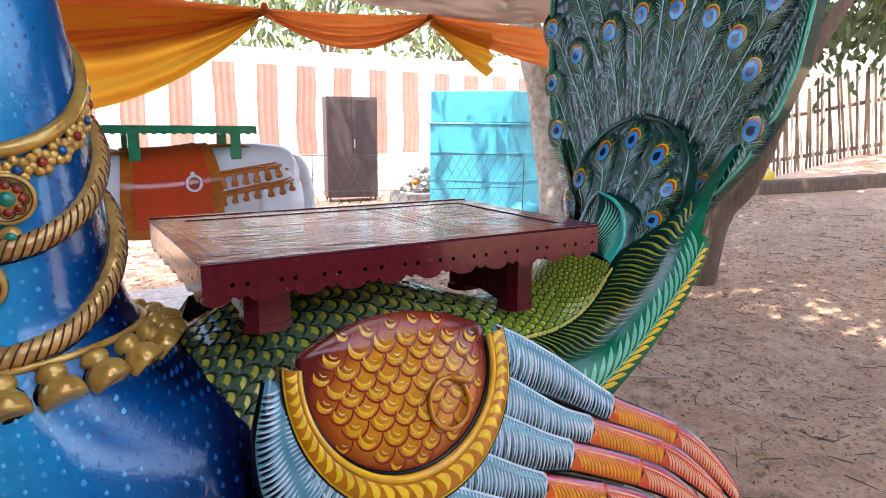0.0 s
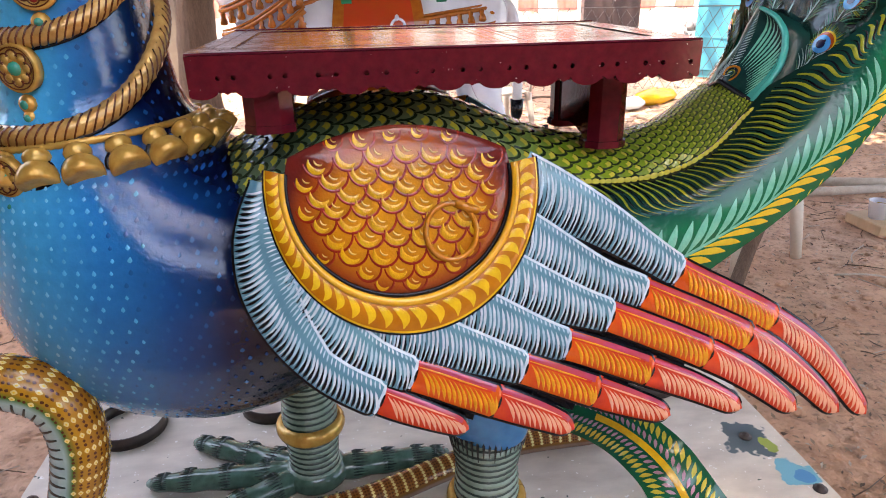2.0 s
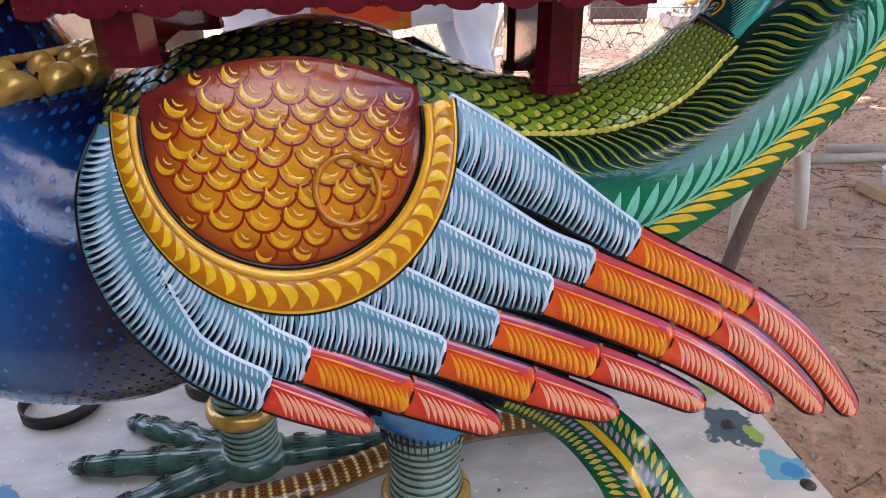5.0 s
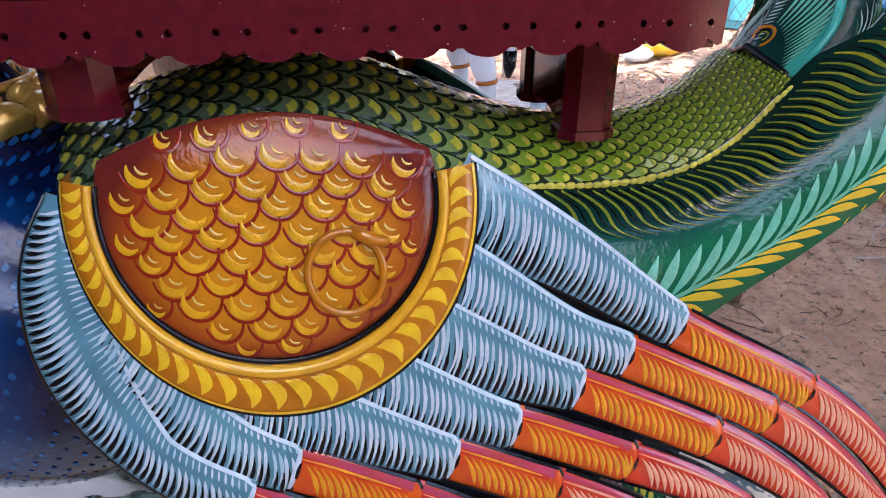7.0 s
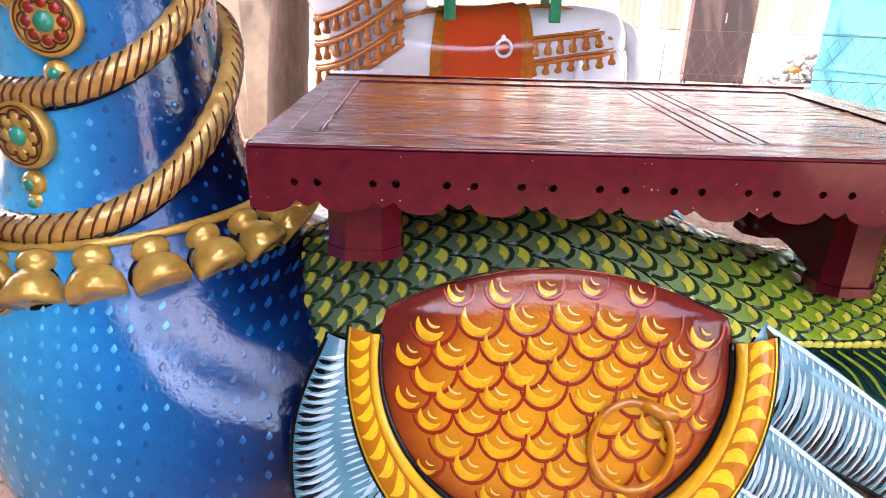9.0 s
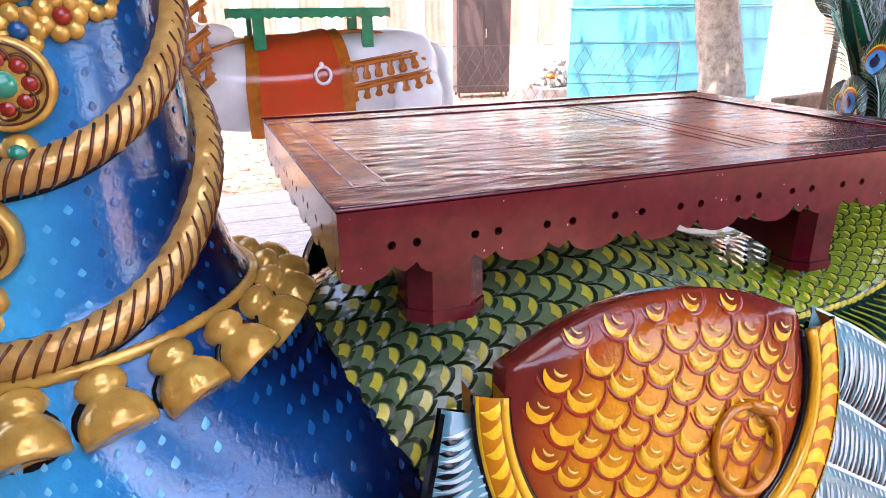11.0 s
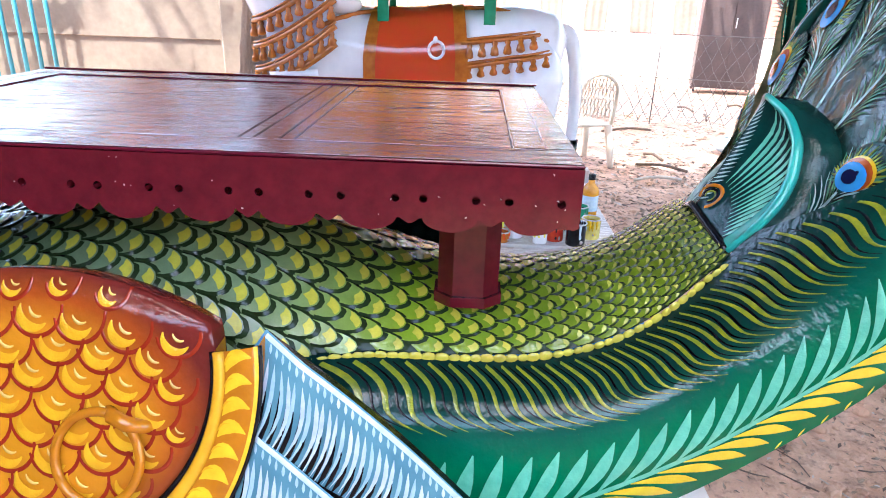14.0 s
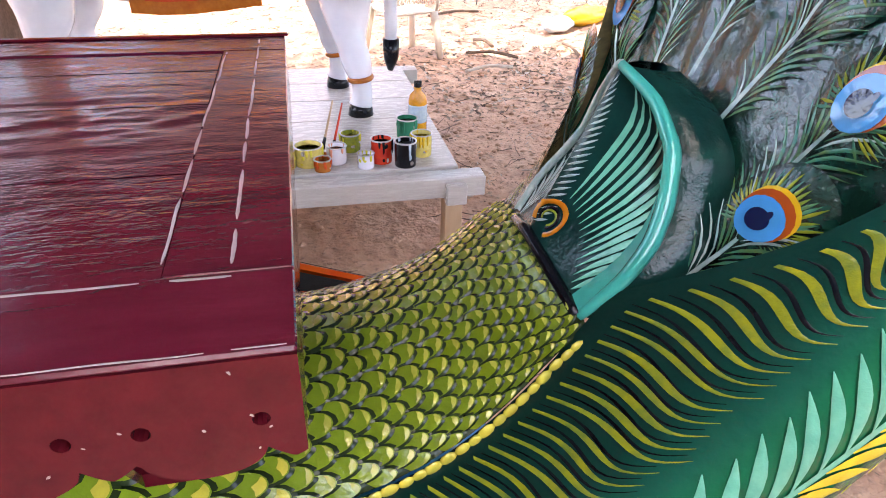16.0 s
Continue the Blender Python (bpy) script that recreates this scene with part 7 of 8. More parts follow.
def build_fences():
    f = thing("wooden_fence", (12.0, 5.0, 1.1), "weathered grey picket fence at the yard's far side", "fence")
    a, b = Vector((11.3, 6.4, 0)), Vector((12.6, 3.4, 0))
    for i in range(56):
        p = a.lerp(b, i / 55)
        s = Shape()
        h = 1.62 + R.uniform(-0.15, 0.12)
        p = Vector((p.x, p.y, ground_height(p.x, p.y) - 0.05))
        s.box((-0.022, -0.012, 0), (0.024, 0.012, h), M_BARK if i % 3 else M_TWIG, 0.006, Matrix.Translation(p) @ Matrix.Rotation(math.atan2(b.y - a.y, b.x - a.x), 4, "Z") @ Matrix.Rotation(radians(R.uniform(-9, -4)), 4, "Y"))
        s.put("picket", f)
    for z in (0.4, 1.2):
        s = Shape()
        s.tube([a + Vector((0.05, 0, z + ground_height(a.x, a.y))), b + Vector((0.05, 0, z + ground_height(b.x, b.y)))], [0.04, 0.04], M_BARK, 8)
        s.put("rail", f)
    s = Shape()
    s.box((16.5, 3, -0.1), (20, 12, 4.3), M_WALLWHITE, 0.02)
    tagged(s.put("white_shed"), "plain sunlit white shed beyond the fence", "shed", kind="structure")
    p, q = Vector((6.75, 6.15, 0)), Vector((9.75, 3.05, 0))
    s = Shape()
    low = min(ground_height(p.x, p.y), ground_height(q.x, q.y))
    n = 24
    def beam(t, c):
        at = p.lerp(q, t)
        side = Vector((q.y - p.y, p.x - q.x, 0)).normalized()
        dy, dz = ((-0.16, -0.06), (-0.16, 0.14), (-0.13, 0.17), (0.13, 0.17), (0.16, 0.14), (0.16, -0.06))[c]
        return Vector((at.x, at.y, ground_height(at.x, at.y))) - side * dy + Vector((0, 0, dz + 0.012 * noise.noise((t * 20, c, 1))))
    s.grid(beam, steps(0, 1, n), range(6), M_BARK)
    tagged(s.put("timber_beam"), "long weathered grey-brown beam lying along the yard", "beam")
    # chain-link mesh
    c = thing("chain_link_fence", (3.5, 8.2, 0), "thin galvanised chain-link fence before the cabinets", "fence")
    a, b = Vector((-0.6, 8.9, 0)), Vector((6.1, 7.3, 0))
    n = 44
    for k in range(n):
        s = Shape()
        for sg in (1, -1):
            pts = []
            for j in range(9):
                q = (k + sg * j * 0.5) / n
                if -0.01 <= q <= 1.01:
                    pts.append(a.lerp(b, q) + Vector((0.05 * noise.noise((k * 0.7, j * 0.6, sg)), 0.004 * (j % 2), 0.06 + j * 0.135 + 0.05 * noise.noise((k * 0.5, j * 0.5, 9 + sg)))))
            if len(pts) > 1:
                s.tube(pts, [0.0042] * len(pts), M_WIRE, 4, False)
        s.put("mesh_wire", c)
    for z in (1.16, 0.62):
        s = Shape()
        s.tube([a + Vector((0, 0, z)), b + Vector((0, 0, z))], [0.006, 0.006], M_WIRE, 5)
        s.put("line_wire", c)
    for q in (0.0, 0.5, 1.0):
        s = Shape()
        p = a.lerp(b, q)
        s.tube([p, p + Vector((0, 0, 1.22))], [0.008, 0.008], M_WIRE, 8)
        s.put("post", c)


# ---------------------------------------------------------------- the horse and its stand
HY = 3.36           # the horse's middle plane
STAND = 0.44


def build_horse():
    s = Shape()
    W = M_WHITEHORSE
    body = flow([(-0.86, HY, 1.30), (-0.72, HY, 1.28), (-0.5, HY, 1.24), (-0.2, HY, 1.20), (0.15, HY, 1.20), (0.42, HY, 1.225), (0.66, HY, 1.24), (0.80, HY, 1.23), (0.86, HY, 1.22)], 40)
    br = [lerp([(0, 0.10), (0.08, 0.21), (0.25, 0.262), (0.5, 0.262), (0.7, 0.265), (0.85, 0.235), (0.95, 0.15), (1, 0.03)], i / 40) for i in range(41)]
    s.tube(body, br, W, 28)
    s.tube(flow([(-0.55, HY, 1.30), (-0.74, HY, 1.48), (-0.88, HY, 1.72), (-0.98, HY, 1.95), (-1.10, HY, 2.06)], 20), [lerp([(0, 0.25), (0.3, 0.22), (0.6, 0.18), (1, 0.12)], i / 20) for i in range(21)], W, 24)
    s.tube(flow([(-1.02, HY, 2.08), (-1.25, HY, 1.98), (-1.42, HY, 1.86), (-1.5, HY, 1.80)], 10), [0.14, 0.14, 0.13, 0.12, 0.11, 0.1, 0.09, 0.085, 0.08, 0.07, 0.04], W, 18)
    # saddle horn of the shoulder
    s.ball((-0.40, HY - 0.16, 1.485), (0.11, 0.07, 0.055), W, 8, 14)
    # legs
    legs = [(-0.68, HY - 0.16, 1), (-0.62, HY + 0.16, 1), (0.70, HY - 0.20, -1), (0.62, HY + 0.16, -1)]
    for x, y, front in legs:
        knee = x - 0.02 * front
        tip = y - (0.14 if front < 0 and y < HY else 0.0)
        top = [(x - 0.06 * (front < 0), y + (0.10 if y < HY else -0.10), 1.30)] if front < 0 else []
        pts = flow(top + [(x, y, 1.12), (x + 0.01, y, 0.95), (knee, (y + tip) / 2, 0.80), (knee + 0.03, tip, 0.66), (knee + 0.04, tip, 0.56), (knee + 0.03, tip, STAND + 0.055)], 24)
        s.tube(pts, [lerp([(0, 0.13), (0.14, 0.162), (0.36, 0.12), (0.52, 0.072), (0.6, 0.078), (0.74, 0.050), (0.88, 0.052), (1, 0.062)] if front < 0 else [(0, 0.16), (0.25, 0.12), (0.45, 0.072), (0.55, 0.078), (0.7, 0.050), (0.88, 0.052), (1, 0.062)], i / 24) for i in range(25)], W, 16)
        s.lathe([(0.066, STAND), (0.062, STAND + 0.03), (0.054, STAND + 0.058)], M_BLACK, (knee + 0.03, tip, 0), 18)
        c = pts[17]
        s.tube([Vector((c.x + 0.055 * math.cos(a), c.y + 0.055 * math.sin(a), c.z + 0.006 * math.cos(a))) for a in steps(0, 2 * math.pi, 22)], [0.014] * 23, M_HARNESS, 8, False)
    # tail
    tail = flow([(0.80, HY, 1.36), (0.88, HY - 0.03, 1.36), (0.93, HY - 0.06, 1.22), (0.95, HY - 0.08, 0.98), (0.95, HY - 0.08, 0.74)], 20)
    s.tube(tail, [0.045, 0.05] + [0.048 - 0.0008 * i for i in range(19)], W, 12)
    s.tube([tail[-1] + Vector((0, 0, 0.02)), tail[-1] - Vector((0, 0, 0.08)), tail[-1] - Vector((0.005, 0, 0.15))], [0.047, 0.042, 0.015], M_BLACK, 12)
    # saddle cloth
    def smooth_flank(x, a, out=0.0):
        f = (x + 0.86) / 1.72 * 40
        i = max(min(int(f), 39), 0)
        t = min(max((x - body[i].x) / max(body[i + 1].x - body[i].x, 1e-5), 0), 1)
        c, r = body[i].lerp(body[i + 1], t), br[i] + (br[i + 1] - br[i]) * t + out
        return Vector((x, HY + r * math.sin(radians(a)), c.z + r * math.cos(radians(a))))

    def cloth(mat, x0, x1, out, low, flare):
        def at(u, a):
            x = x0 + (x1 - x0) * u
            if a > -90:
                p = smooth_flank(x + flare * (u - 0.5) * max(-a, 0) / 90, a, out)
            else:
                p = smooth_flank(x + flare * (u - 0.5), -90, out) + Vector((0, 0, -(low) * (-90 - a) / 40))
            return p
        s.grid(at, steps(0, 1, 16), steps(40, -90, 20) + [-100, -110, -120, -130], mat)

    cloth(M_HARNESS, -0.23, 0.265, 0.012, 0.26, 0.09)
    cloth(M_SADDLE, -0.165, 0.20, 0.022, 0.20, 0.08)
    c = smooth_flank(0.135, -80, 0.035)
    s.tube([c + Vector((0.042 * math.cos(a), -0.004, 0.045 * math.sin(a) + 0.0)) for a in steps(0, 2 * math.pi, 26)], [0.0085] * 27, W, 8, False)
    s.ball(c + Vector((-0.006, 0, 0.052)), (0.014, 0.014, 0.02), W, 6, 10)
    # tasselled straps on rump and breast
    def rump(x, z, out):
        f = min(max((x + 0.86) / 1.72, 0), 1) * 40
        k = min(int(f), 39)
        ctr, r = body[k].lerp(body[k + 1], f - k), br[k] + (br[k + 1] - br[k]) * (f - k)
        y = HY - math.sqrt(max(r * r - (z - ctr.z) ** 2, 0.0))
        cx, cy, lr = (lerp(t, z) for t in ([(0.95, 0.71), (1.12, 0.70), (1.30, 0.64)], [(0.95, HY - 0.20), (1.12, HY - 0.18), (1.30, HY - 0.10)], [(0.95, 0.12), (1.12, 0.16), (1.30, 0.15), (1.40, 0.05)]))
        if abs(x - cx) < lr:
            y = min(y, cy - math.sqrt(lr * lr - (x - cx) ** 2))
        return Vector((x, y - out - 0.035 * min(max((x - 0.42) / 0.2, 0), 1), z))

    for z0, z1, w in ((1.300, 1.362, 0.060), (1.172, 1.255, 0.045)):
        up = lambda x: z0 + (z1 - z0) * (x - 0.27) / 0.47
        for dz, rr in ((0.0, 0.013), (0.020, 0.008)):
            s.tube([rump(x, up(x) + dz, 0.003) for x in steps(0.27, 0.765, 20)], [rr] * 21, M_HARNESS, 8)
        for k in range(7):
            x = 0.315 + k * 0.070
            p, q = rump(x, up(x) - 0.008, 0.006), rump(x, up(x) - 0.085, 0.012)
            m = Matrix.Translation(p) @ (q - p).normalized().to_track_quat("-Z", "Y").to_matrix().to_4x4()
            s.lathe([(0.013, 0.0), (0.017, -0.01), (0.012, -0.024), (0.020, -0.038), (0.024, -w - 0.008), (0.015, -w - 0.016)], M_HARNESS, (0, 0, 0), 10, m)
    s.tube([smooth_flank(x, -20 - 12 * (x - 0.27), 0.005) for x in steps(0.27, 0.60, 10)], [0.012] * 11, M_HARNESS, 8)

    def chest(u, h):
        """u: 0 at the shoulder, 1 at the breast's middle; h: height of the strap at the breast."""
        x = -0.42 - 0.52 * u
        y = HY - 0.26 * math.sqrt(max(1 - (0.95 * u) ** 2.4, 0.0)) - 0.012
        return Vector((x, y, h + 0.27 * (1 - u) ** 1.5))

    for h, tass in ((1.375, True), (1.235, True), (1.10, True), (1.005, False)):
        pts = [chest(u, h) for u in steps(0.0, 1.0, 24)]
        s.tube(pts, [0.015] * 25, M_HARNESS, 8)
        s.tube([p + Vector((0, -0.002, 0.024)) for p in pts], [0.008] * 25, M_HARNESS, 6)
        if tass:
            for k in range(9):
                p = chest(0.05 + k * 0.115, h)
                s.lathe([(0.013, -0.01), (0.017, -0.022), (0.013, -0.038), (0.022, -0.052), (0.025, -0.078), (0.015, -0.086)], M_HARNESS, p, 10)
    s.tube([smooth_flank(x, lerp([(-0.5, -62), (-0.3, -30), (-0.2, -20)], x), 0.006) for x in steps(-0.62, -0.2, 14)], [0.013] * 15, M_HARNESS, 8)
    horse = s.put("horse_statue")
    tagged(horse, "white-painted horse statue with orange harness and red saddle cloth", "statue")
    # the green seat on its back
    g = thing("green_seat", (0.11, HY, 1.46), "green-painted seat rail with scalloped edge on the horse's back", "seat")
    s = Shape()
    n = 96
    top, low = [], []
    for i in range(n + 1):
        x = -0.335 + 0.885 * i / n
        low.append((x, 1.555 + 0.010 * abs(math.sin(i / n * math.pi * 16))))
        top.append((x, 1.610))
    vs = [Vector((x, y, z)) for y in (HY - 0.22, HY - 0.195) for x, z in low + top[::-1]]
    m = 2 * (n + 1)
    s.add(vs, [tuple(range(m)), tuple(range(m, 2 * m))[::-1]] + [(i, (i + 1) % m, m + (i + 1) % m, m + i) for i in range(m)], M_GREENWOOD, False)
    s.put("front_rail", g)
    s = Shape()
    s.box((-0.335, HY - 0.194, 1.595), (0.55, HY + 0.22, 1.612), M_GREENWOOD)
    s.put("top_board", g)
    for x in (-0.17, 0.42):
        for y in (HY - 0.20, HY + 0.17):
            s = Shape()
            s.box((x - 0.032, y, 1.40), (x + 0.032, y + 0.035, 1.594), M_GREENWOOD)
            s.put("post", g)
    # stand
    t = thing("horse_stand", (0, HY, 0), "whitewashed timber stand under the horse", "stand")
    ys = [2.30, 2.62, 2.94, 3.26, 3.58, 3.90]
    for a, b in zip(ys, ys[1:]):
        s = Shape()
        s.box((-1.25, a + 0.003, STAND - 0.032), (1.10, b - 0.003, STAND), M_WHITEWASH, 0.004)
        s.put("plank", t)
    for y in (2.20, 3.84):
        s = Shape()
        s.box((-1.40, y, STAND - 0.105), (1.20, y + 0.098, STAND - 0.012), M_WHITEWASH, 0.005)
        s.put("side_beam", t)
    for x in (-1.2, 1.02):
        s = Shape()
        s.box((x, 2.16, STAND - 0.125), (x + 0.09, 3.98, STAND - 0.034), M_WHITEWASH, 0.005)
        for y in (2.21, 3.85):
            q = Shape()
            q.box((x + 0.004, y, -0.03), (x + 0.084, y + 0.08, STAND - 0.126), M_NEWWOOD, 0.004)
            q.put("leg", t, "raw timber leg")
        s.put("cross_beam", t)


def paint_can(x, y, r, h, mat, label, drip=None, z=STAND, lid=True):
    c = thing("paint_can", (x, y, z), label, "paint can", "paint cans on the horse's stand")
    s = Shape()
    s.lathe([(r * 0.97, 0), (r, 0.004), (r, h * 0.5), (r, h - 0.004), (r * 1.03, h), (r * 0.94, h), (r * 0.92, h - 0.02), (0.001, h - 0.022)], mat, (x, y, z), 22)
    s.put("tin", c)
    s = Shape()
    s.tube([Vector((x + r * 1.0 * math.cos(a), y + r * 1.0 * math.sin(a), z + h)) for a in steps(0, 2 * math.pi, 22)], [0.0035] * 23, M_TIN, 6, False)
    s.put("rim", c, "tin rim")
    if drip:
        s = Shape()
        for k in range(7):
            a = R.uniform(0, 6.28)
            ln = h * R.uniform(0.25, 0.75)
            s.tube([Vector((x + (r + 0.001) * math.cos(a), y + (r + 0.001) * math.sin(a), z + h - ln * t)) for t in steps(0, 1, 4)], [0.006, 0.006, 0.005, 0.005, 0.003], drip, 6)
        for k in range(9):
            a, f = R.uniform(0, 6.28), R.uniform(0.15, 0.85)
            s.ball((r, 0, 0), (0.0022, R.uniform(0.004, 0.011), R.uniform(0.004, 0.014)), drip if k % 3 else M_SMEAR, 5, 8, Matrix.Translation((x, y, z + h * f)) @ Matrix.Rotation(a, 4, "Z"))
        s.lathe([(0.001, 0), (r * 0.9, 0)], drip, (x, y, z + h - 0.018), 18)
        s.put("paint_coat", c, "paint run down the side")


def build_paints():
    paint_can(0.46, 2.42, 0.060, 0.085, M_PALEYEL, "white plastic paint tub with yellow runs", M_LIME)
    paint_can(0.515, 2.345, 0.036, 0.050, M_HARNESS, "small orange paint tin with runs", M_ORANGEF)
    paint_can(0.58, 2.42, 0.043, 0.075, M_WHITEHORSE, "grey-white paint tin with pink runs", M_PINK)
    paint_can(0.652, 2.55, 0.045, 0.080, M_OLIVE, "olive green paint tin", M_LIME)
    paint_can(0.70, 2.35, 0.036, 0.062, M_WHITEHORSE, "small white tin with lime green paint", M_LIME)
    paint_can(0.775, 2.40, 0.046, 0.105, M_REDF, "dark red paint tin with black runs", M_BLACK)
    paint_can(0.872, 2.345, 0.047, 0.110, M_BLACK, "black paint tin with pale smears", M_WHITE)
    paint_can(0.962, 2.45, 0.046, 0.100, M_PALEYEL, "yellow paint tin with black mark", M_YELLOW)
    paint_can(0.935, 2.68, 0.050, 0.090, M_GREENWOOD, "green plastic tub of paint", M_GREENWOOD)
    paint_can(0.27, 2.36, 0.045, 0.09, M_ORANGEF, "orange-red paint tin on the stand", M_SADDLE)
    paint_can(0.36, 2.40, 0.045, 0.08, M_PALEYEL, "pale yellow paint tin", M_LIME)
    b = thing("bottle", (1.0, 2.75, STAND), "orange thinner bottle with white label", "bottle")
    s = Shape()
    s.lathe([(0.042, 0), (0.045, 0.01), (0.045, 0.15), (0.040, 0.175), (0.018, 0.20), (0.017, 0.225)], M_AMBER, (1.0, 2.75, STAND), 20)
    s.put("flask", b)
    s = Shape()
    s.lathe([(0.0462, 0.05), (0.0464, 0.06), (0.0464, 0.125), (0.0462, 0.135)], M_WHITE, (1.0, 2.75, STAND), 20)
    s.put("label_band", b, "white paper label")
    s = Shape()
    s.lathe([(0.019, 0.218), (0.019, 0.245), (0.001, 0.247)], M_BLACK, (1.0, 2.75, STAND), 16)
    s.put("cap", b)
    for k, (x, y, mat) in enumerate(((0.60, 2.62, M_REDF), (0.56, 2.66, M_NEWWOOD))):
        p = thing("paint_brush", (x, y, STAND), "paint brush leaning in a tin", "brush", "paint brushes")
        s = Shape()
        s.tube([(x - 0.02, y - 0.1, STAND + 0.06), (x + 0.03, y + 0.02, STAND + 0.19)], [0.006, 0.004], mat, 8)
        s.put("handle", p)
        s = Shape()
        s.tube([(x - 0.02, y - 0.1, STAND + 0.06), (x - 0.035, y - 0.135, STAND + 0.022)], [0.007, 0.010], M_BLACK, 8)
        s.put("bristle", p)
    # rope end on the stand
    s = Shape()
    pts = flow([(0.28, 2.55, STAND + 0.01), (0.36, 2.45, STAND + 0.012), (0.47, 2.50, STAND + 0.010), (0.56, 2.47, STAND + 0.01)], 40)
    s.tube(pts, [0.010 + 0.003 * (i % 2) for i in range(41)], M_HARNESS, 8)
    tagged(s.put("rope"), "short length of orange rope on the stand", "rope")


def build_chair(x, y, turn, tilt=0.0):
    root = thing("plastic_chair", (x, y, 0), "ivory moulded plastic armchair on the earth", "chair", "plastic chairs")
    m = Matrix.Translation((x, y, 0)) @ Matrix.Rotation(radians(turn), 4, "Z")

    def fit(s, nm):
        s.v = [m @ v for v in s.v]
        s.put(nm, root)

    s = Shape()
    s.box((-0.22, -0.22, 0.405), (0.22, 0.22, 0.43), M_PLASTIC, 0.01)
    fit(s, "seat")
    for sx in (-1, 1):
        for sy in (-1, 1):
            s = Shape()
            s.tube([Vector((sx * 0.21, sy * 0.20, 0.42)), Vector((sx * 0.235, sy * 0.235, 0.2)), Vector((sx * 0.255, sy * 0.26, 0.0))], [0.040, 0.036, 0.030], M_PLASTIC, 8)
            fit(s, "leg")
        s = Shape()
        s.tube(flow([(sx * 0.235, -0.20, 0.42), (sx * 0.25, -0.21, 0.62), (sx * 0.255, -0.05, 0.645), (sx * 0.245, 0.22, 0.66)], 12), [0.018] * 13, M_PLASTIC, 8)
        fit(s, "armrest")
    s = Shape()
    back = lambda a, h: Vector((a * (0.225 - 0.03 * h), 0.225 + 0.12 * h - 0.03 * (1 - a * a), 0.43 + 0.40 * h + 0.05 * (1 - a * a) * h))
    s.tube(flow([back(-1, 0), back(-1, 0.5), back(-0.9, 0.9), back(-0.5, 1.03), back(0, 1.06), back(0.5, 1.03), back(0.9, 0.9), back(1, 0.5), back(1, 0)], 30), [0.018] * 31, M_PLASTIC, 8)
    fit(s, "back_frame")
    for i in range(-5, 6):
        for sg in (-1, 1):
            s = Shape()
            pts = []
            for t in steps(0.15, 0.98, 8):
                a = i / 5.5 + sg * (t - 0.5) * 0.45
                if abs(a) < 0.93:
                    pts.append(back(a, t))
            if len(pts) > 2:
                s.tube(pts, [0.006] * len(pts), M_PLASTIC, 5)
                fit(s, "back_slat")


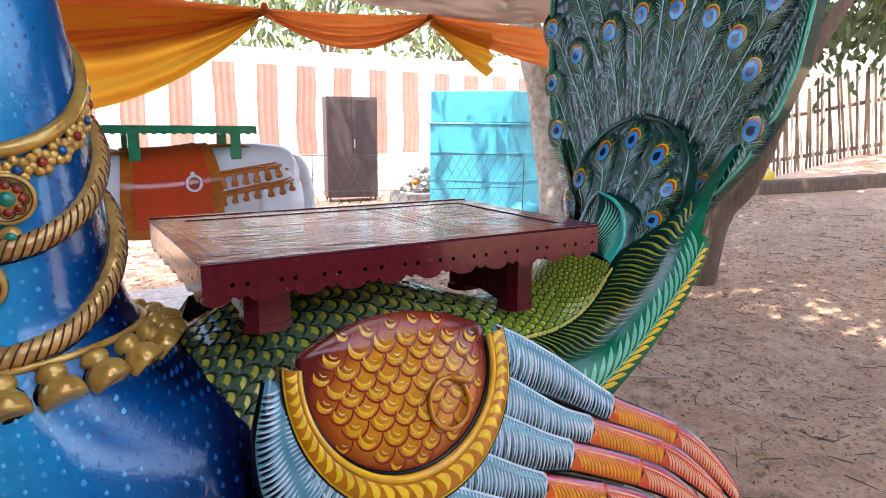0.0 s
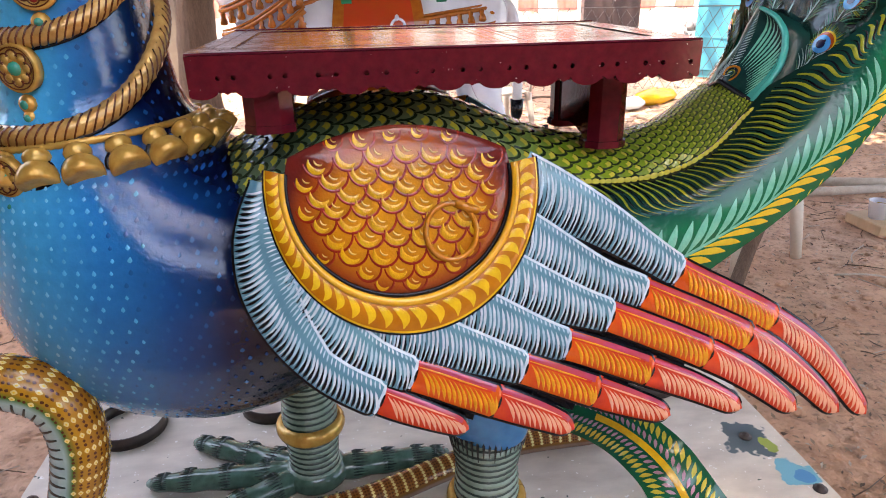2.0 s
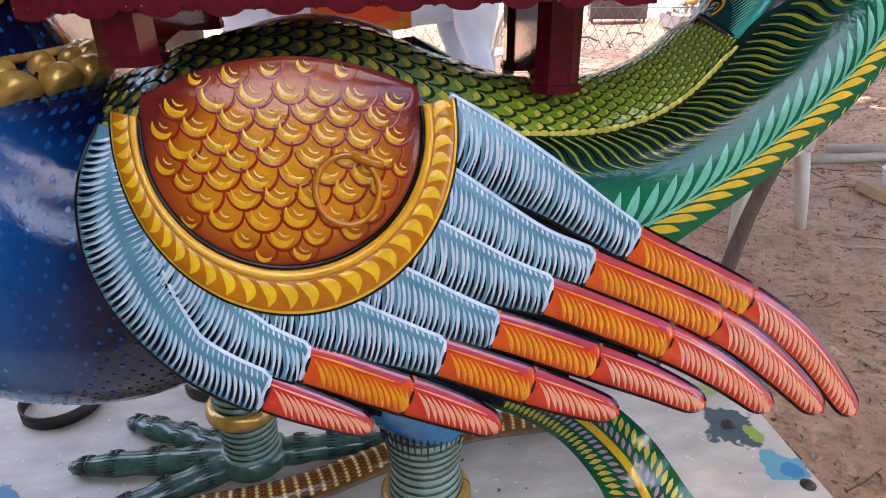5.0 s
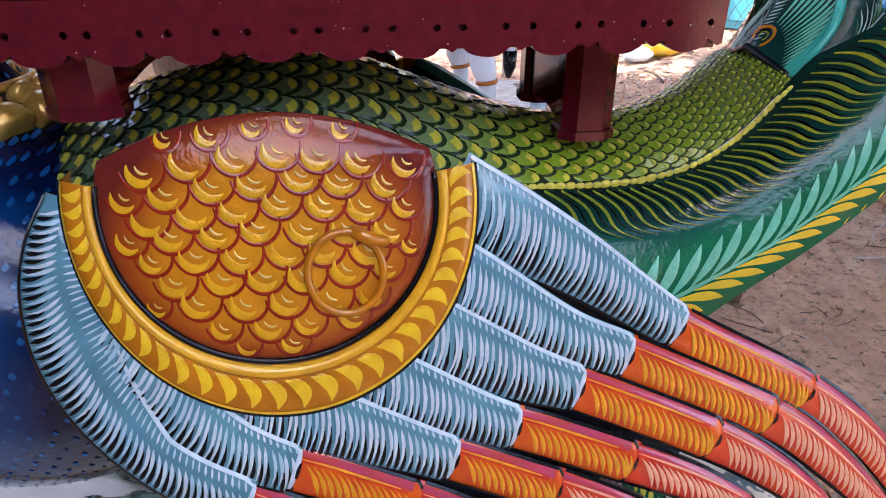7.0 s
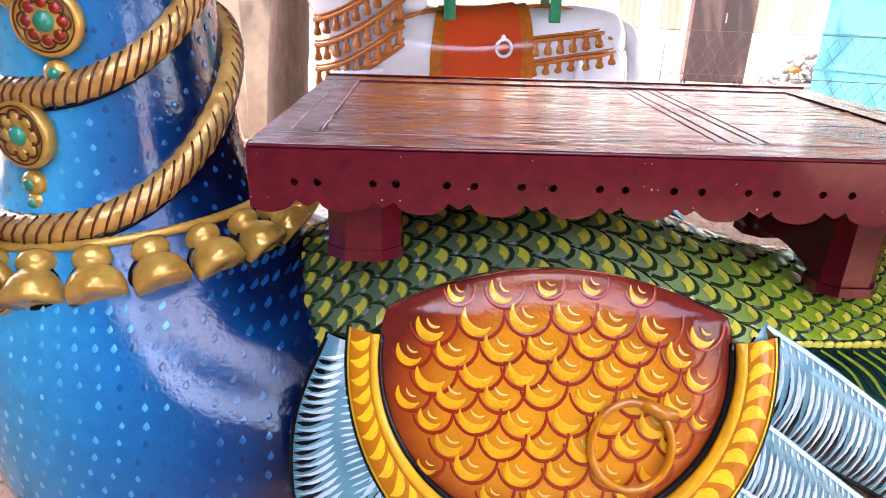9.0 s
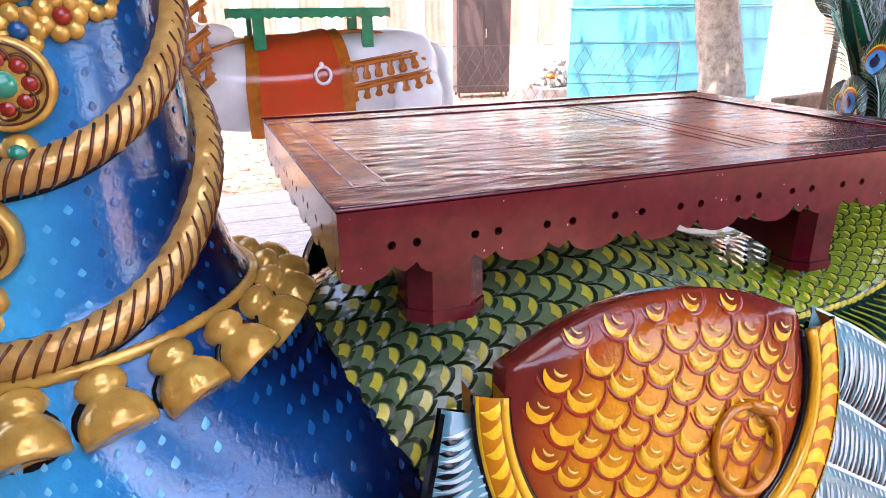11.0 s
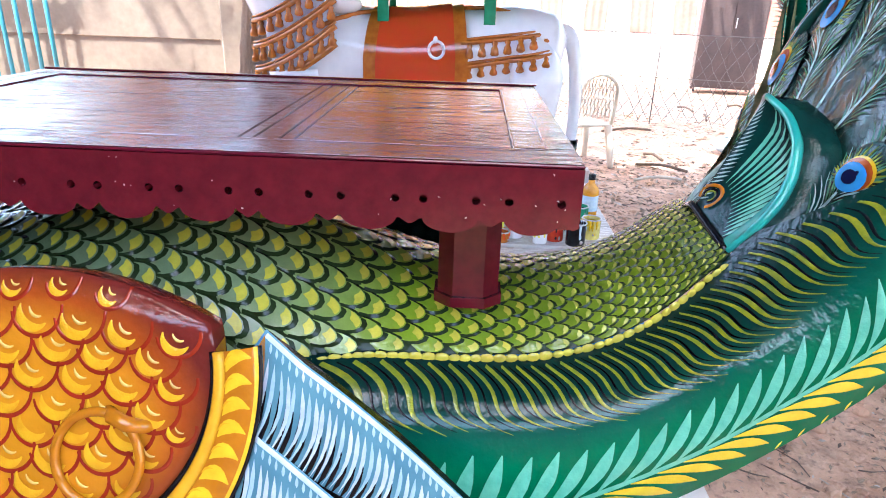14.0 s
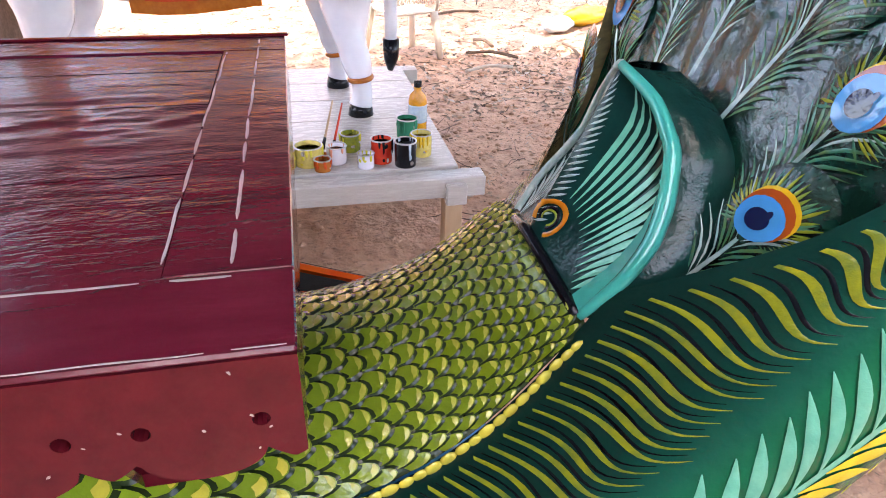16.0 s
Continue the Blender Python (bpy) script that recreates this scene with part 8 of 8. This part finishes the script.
# ---------------------------------------------------------------- loose things on the earth
def build_litter():
    s = Shape()
    q = random.Random(11)
    for i in range(26000):
        d = q.random()
        x, y = (q.uniform(-3, 9), q.uniform(-1.5, 12)) if i % 2 else (q.uniform(1.2, 8), q.uniform(0.2, 6))
        if -1.3 < x < 1.2 and -0.5 < y < 1.1:
            continue
        if -1.3 < x < 1.1 and 2.2 < y < 3.9:
            continue
        k = q.uniform(0.005, 0.019) * (2.0 if y > 4 else 1) * (1.3 if q.random() < 0.1 else 1)
        m = Matrix.Translation((x, y, ground_height(x, y) + 0.004)) @ Euler((q.uniform(-0.5, 0.5), q.uniform(-0.5, 0.5), q.uniform(0, 6.3))).to_matrix().to_4x4()
        s.add([m @ Vector(v) for v in ((-k, 0, 0), (0, k * 0.4, k * 0.15), (k, 0, 0), (0, -k * 0.4, k * 0.1))], [(0, 1, 2, 3)], M_LITTER if d < 0.6 else (M_TWIG if d < 0.72 else M_BARK), False)
    tagged(s.put("leaf_litter", fix=False), "scattered dry leaves and chips on the earth", "litter", kind="stuff")
    s = Shape()
    for i in range(2300):
        x, y = q.uniform(-2.5, 8), q.uniform(-1.0, 9)
        if -1.3 < x < 1.2 and -0.5 < y < 1.1 or -1.3 < x < 1.1 and 2.2 < y < 3.9:
            continue
        a, ln = q.uniform(0, 6.3), q.uniform(0.05, 0.22)
        z = ground_height(x, y) + 0.004
        pts = [Vector((x + ln * t * math.cos(a + q.uniform(-0.2, 0.2)), y + ln * t * math.sin(a + q.uniform(-0.2, 0.2)), z)) for t in (0, 0.5, 1)]
        s.tube(pts, [0.003, 0.0028, 0.0015], M_BARK if q.random() < 0.7 else M_TWIG, 4)
    tagged(s.put("twig_litter", fix=False), "scattered dry twigs on the earth", "litter", kind="stuff")
    s = Shape()
    for i in range(3600):
        x, y = (q.uniform(-2.5, 8), q.uniform(-1.0, 10)) if i % 3 else (q.uniform(1.3, 6), q.uniform(0.0, 5))
        if -1.3 < x < 1.2 and -0.5 < y < 1.1:
            continue
        r = q.uniform(0.006, 0.024) * (1.7 if q.random() < 0.08 else 1)
        s.ball((x, y, ground_height(x, y) + r * 0.2), (r, r * q.uniform(0.6, 1), r * 0.5), M_GROUND, 4, 6)
    tagged(s.put("clods", fix=False), "small clods and pebbles of red earth", "earth", kind="stuff")
    for nm, pts, r in (("pale_twig", [(2.34, 1.73, 0.012), (2.52, 1.70, 0.012), (2.62, 1.62, 0.012), (2.80, 1.52, 0.012)], 0.006), ("pale_twig", [(2.55, 1.86, 0.012), (2.62, 1.95, 0.02), (2.80, 2.08, 0.012)], 0.004)):
        s = Shape()
        s.tube(flow(pts, 14), [r] * 15, M_TWIG, 6)
        tagged(s.put(nm), "bleached curved twig lying on the earth", "twig", "twigs on the earth")
    # sticks, block and pot by the yard's edge
    s = Shape()
    s.box((3.0, 2.2, 0), (3.45, 2.5, 0.07), M_NEWWOOD, 0.006)
    tagged(s.put("timber_block"), "flat offcut of timber on the earth", "timber")
    pot = thing("paint_pot", (3.1, 2.35, 0.07), "white plastic pot of yellow paint on the timber", "pot")
    s = Shape()
    s.lathe([(0.05, 0), (0.065, 0.11), (0.069, 0.115), (0.062, 0.115), (0.06, 0.09), (0.001, 0.088)], M_WHITEHORSE, (3.1, 2.35, 0.07), 20)
    s.put("cup", pot)
    s = Shape()
    s.lathe([(0.0585, 0.0895), (0.001, 0.091)], M_YELLOW, (3.1, 2.35, 0.07), 20)
    s.put("paint", pot, "yellow paint")
    for a, b in (((2.95, 3.0, 0.04), (3.75, 2.95, 0.05)), ((3.3, 3.2, 0.05), (4.0, 2.8, 0.12))):
        s = Shape()
        s.tube([a, b], [0.035, 0.03], M_TWIG, 9)
        tagged(s.put("pale_pole"), "pale peeled pole lying on the earth", "pole", "poles on the earth")
    # leaning prop behind the tail
    s = Shape()
    s.tube(flow([(1.55, 1.45, 0.0), (1.66, 1.50, 0.35), (1.80, 1.52, 0.75), (1.9, 1.6, 1.2)], 10), [0.035, 0.034, 0.033, 0.032, 0.031, 0.03, 0.03, 0.029, 0.028, 0.027, 0.025], M_BARK, 9)
    tagged(s.put("wooden_prop"), "dark crooked wooden prop standing behind the tail", "stick")
    # yellow and white sack
    s = Shape()
    s.ball((0, 0, 0), (0.42, 0.17, 0.10), M_YELLOW, 10, 18, Matrix.Translation((3.75, 6.95, 0.09)) @ Matrix.Rotation(radians(28), 4, "Z"))
    s.ball((0, 0, 0), (0.26, 0.16, 0.08), M_WHITE, 8, 14, Matrix.Translation((3.28, 6.62, 0.08)) @ Matrix.Rotation(radians(40), 4, "Z"))
    s.v = [v + Vector((0, 0, 0.03 * noise.noise(v * 14))) for v in s.v]
    tagged(s.put("sack"), "crumpled yellow and white plastic sack on the earth", "sack")
    s = Shape()
    s.ball((8.6, 4.75, ground_height(8.6, 4.75) + 0.17), (0.26, 0.2, 0.2), M_YELLOW, 14, 20)
    s.v = [v + Vector((0.10 * noise.noise(v * 6), 0.06 * noise.noise(v * 5 + Vector((4, 0, 0))), 0.10 * noise.noise(v * 5))) for v in s.v]
    tagged(s.put("sack"), "upright yellow plastic sack on the earth", "sack")
    # blue plastic by the cabinet
    s = Shape()
    s.ball((6.5, 7.7, 0.14), (0.34, 0.2, 0.16), M_STEELBLUE, 10, 16)
    s.v = [v + Vector((0.07 * noise.noise(v * 8), 0.05 * noise.noise(v * 7), 0.07 * noise.noise(v * 9))) for v in s.v]
    tagged(s.put("plastic_sheet"), "crumpled light blue plastic sheet before the cabinet", "sheet")
    for i in range(26):
        x, y = R.uniform(1.8, 6.5), R.uniform(5.0, 10.0)
        a = R.uniform(0, 3.1)
        ln = R.uniform(0.2, 0.7)
        s = Shape()
        s.tube(flow([(x, y, 0.02), (x + ln * 0.5 * math.cos(a), y + ln * 0.5 * math.sin(a), 0.05), (x + ln * math.cos(a), y + ln * math.sin(a), 0.02)], 6), [0.016] * 7, M_TWIG if i % 2 else M_BARK, 6)
        tagged(s.put("stick"), "dry stick lying on the earth", "stick", "dry sticks on the earth")


build_canopy()
build_walls()
build_far_things()
build_trees()
build_fences()
build_horse()
build_paints()
build_chair(1.42, 5.8, 200)
build_chair(1.98, 2.16, -70)
build_litter()
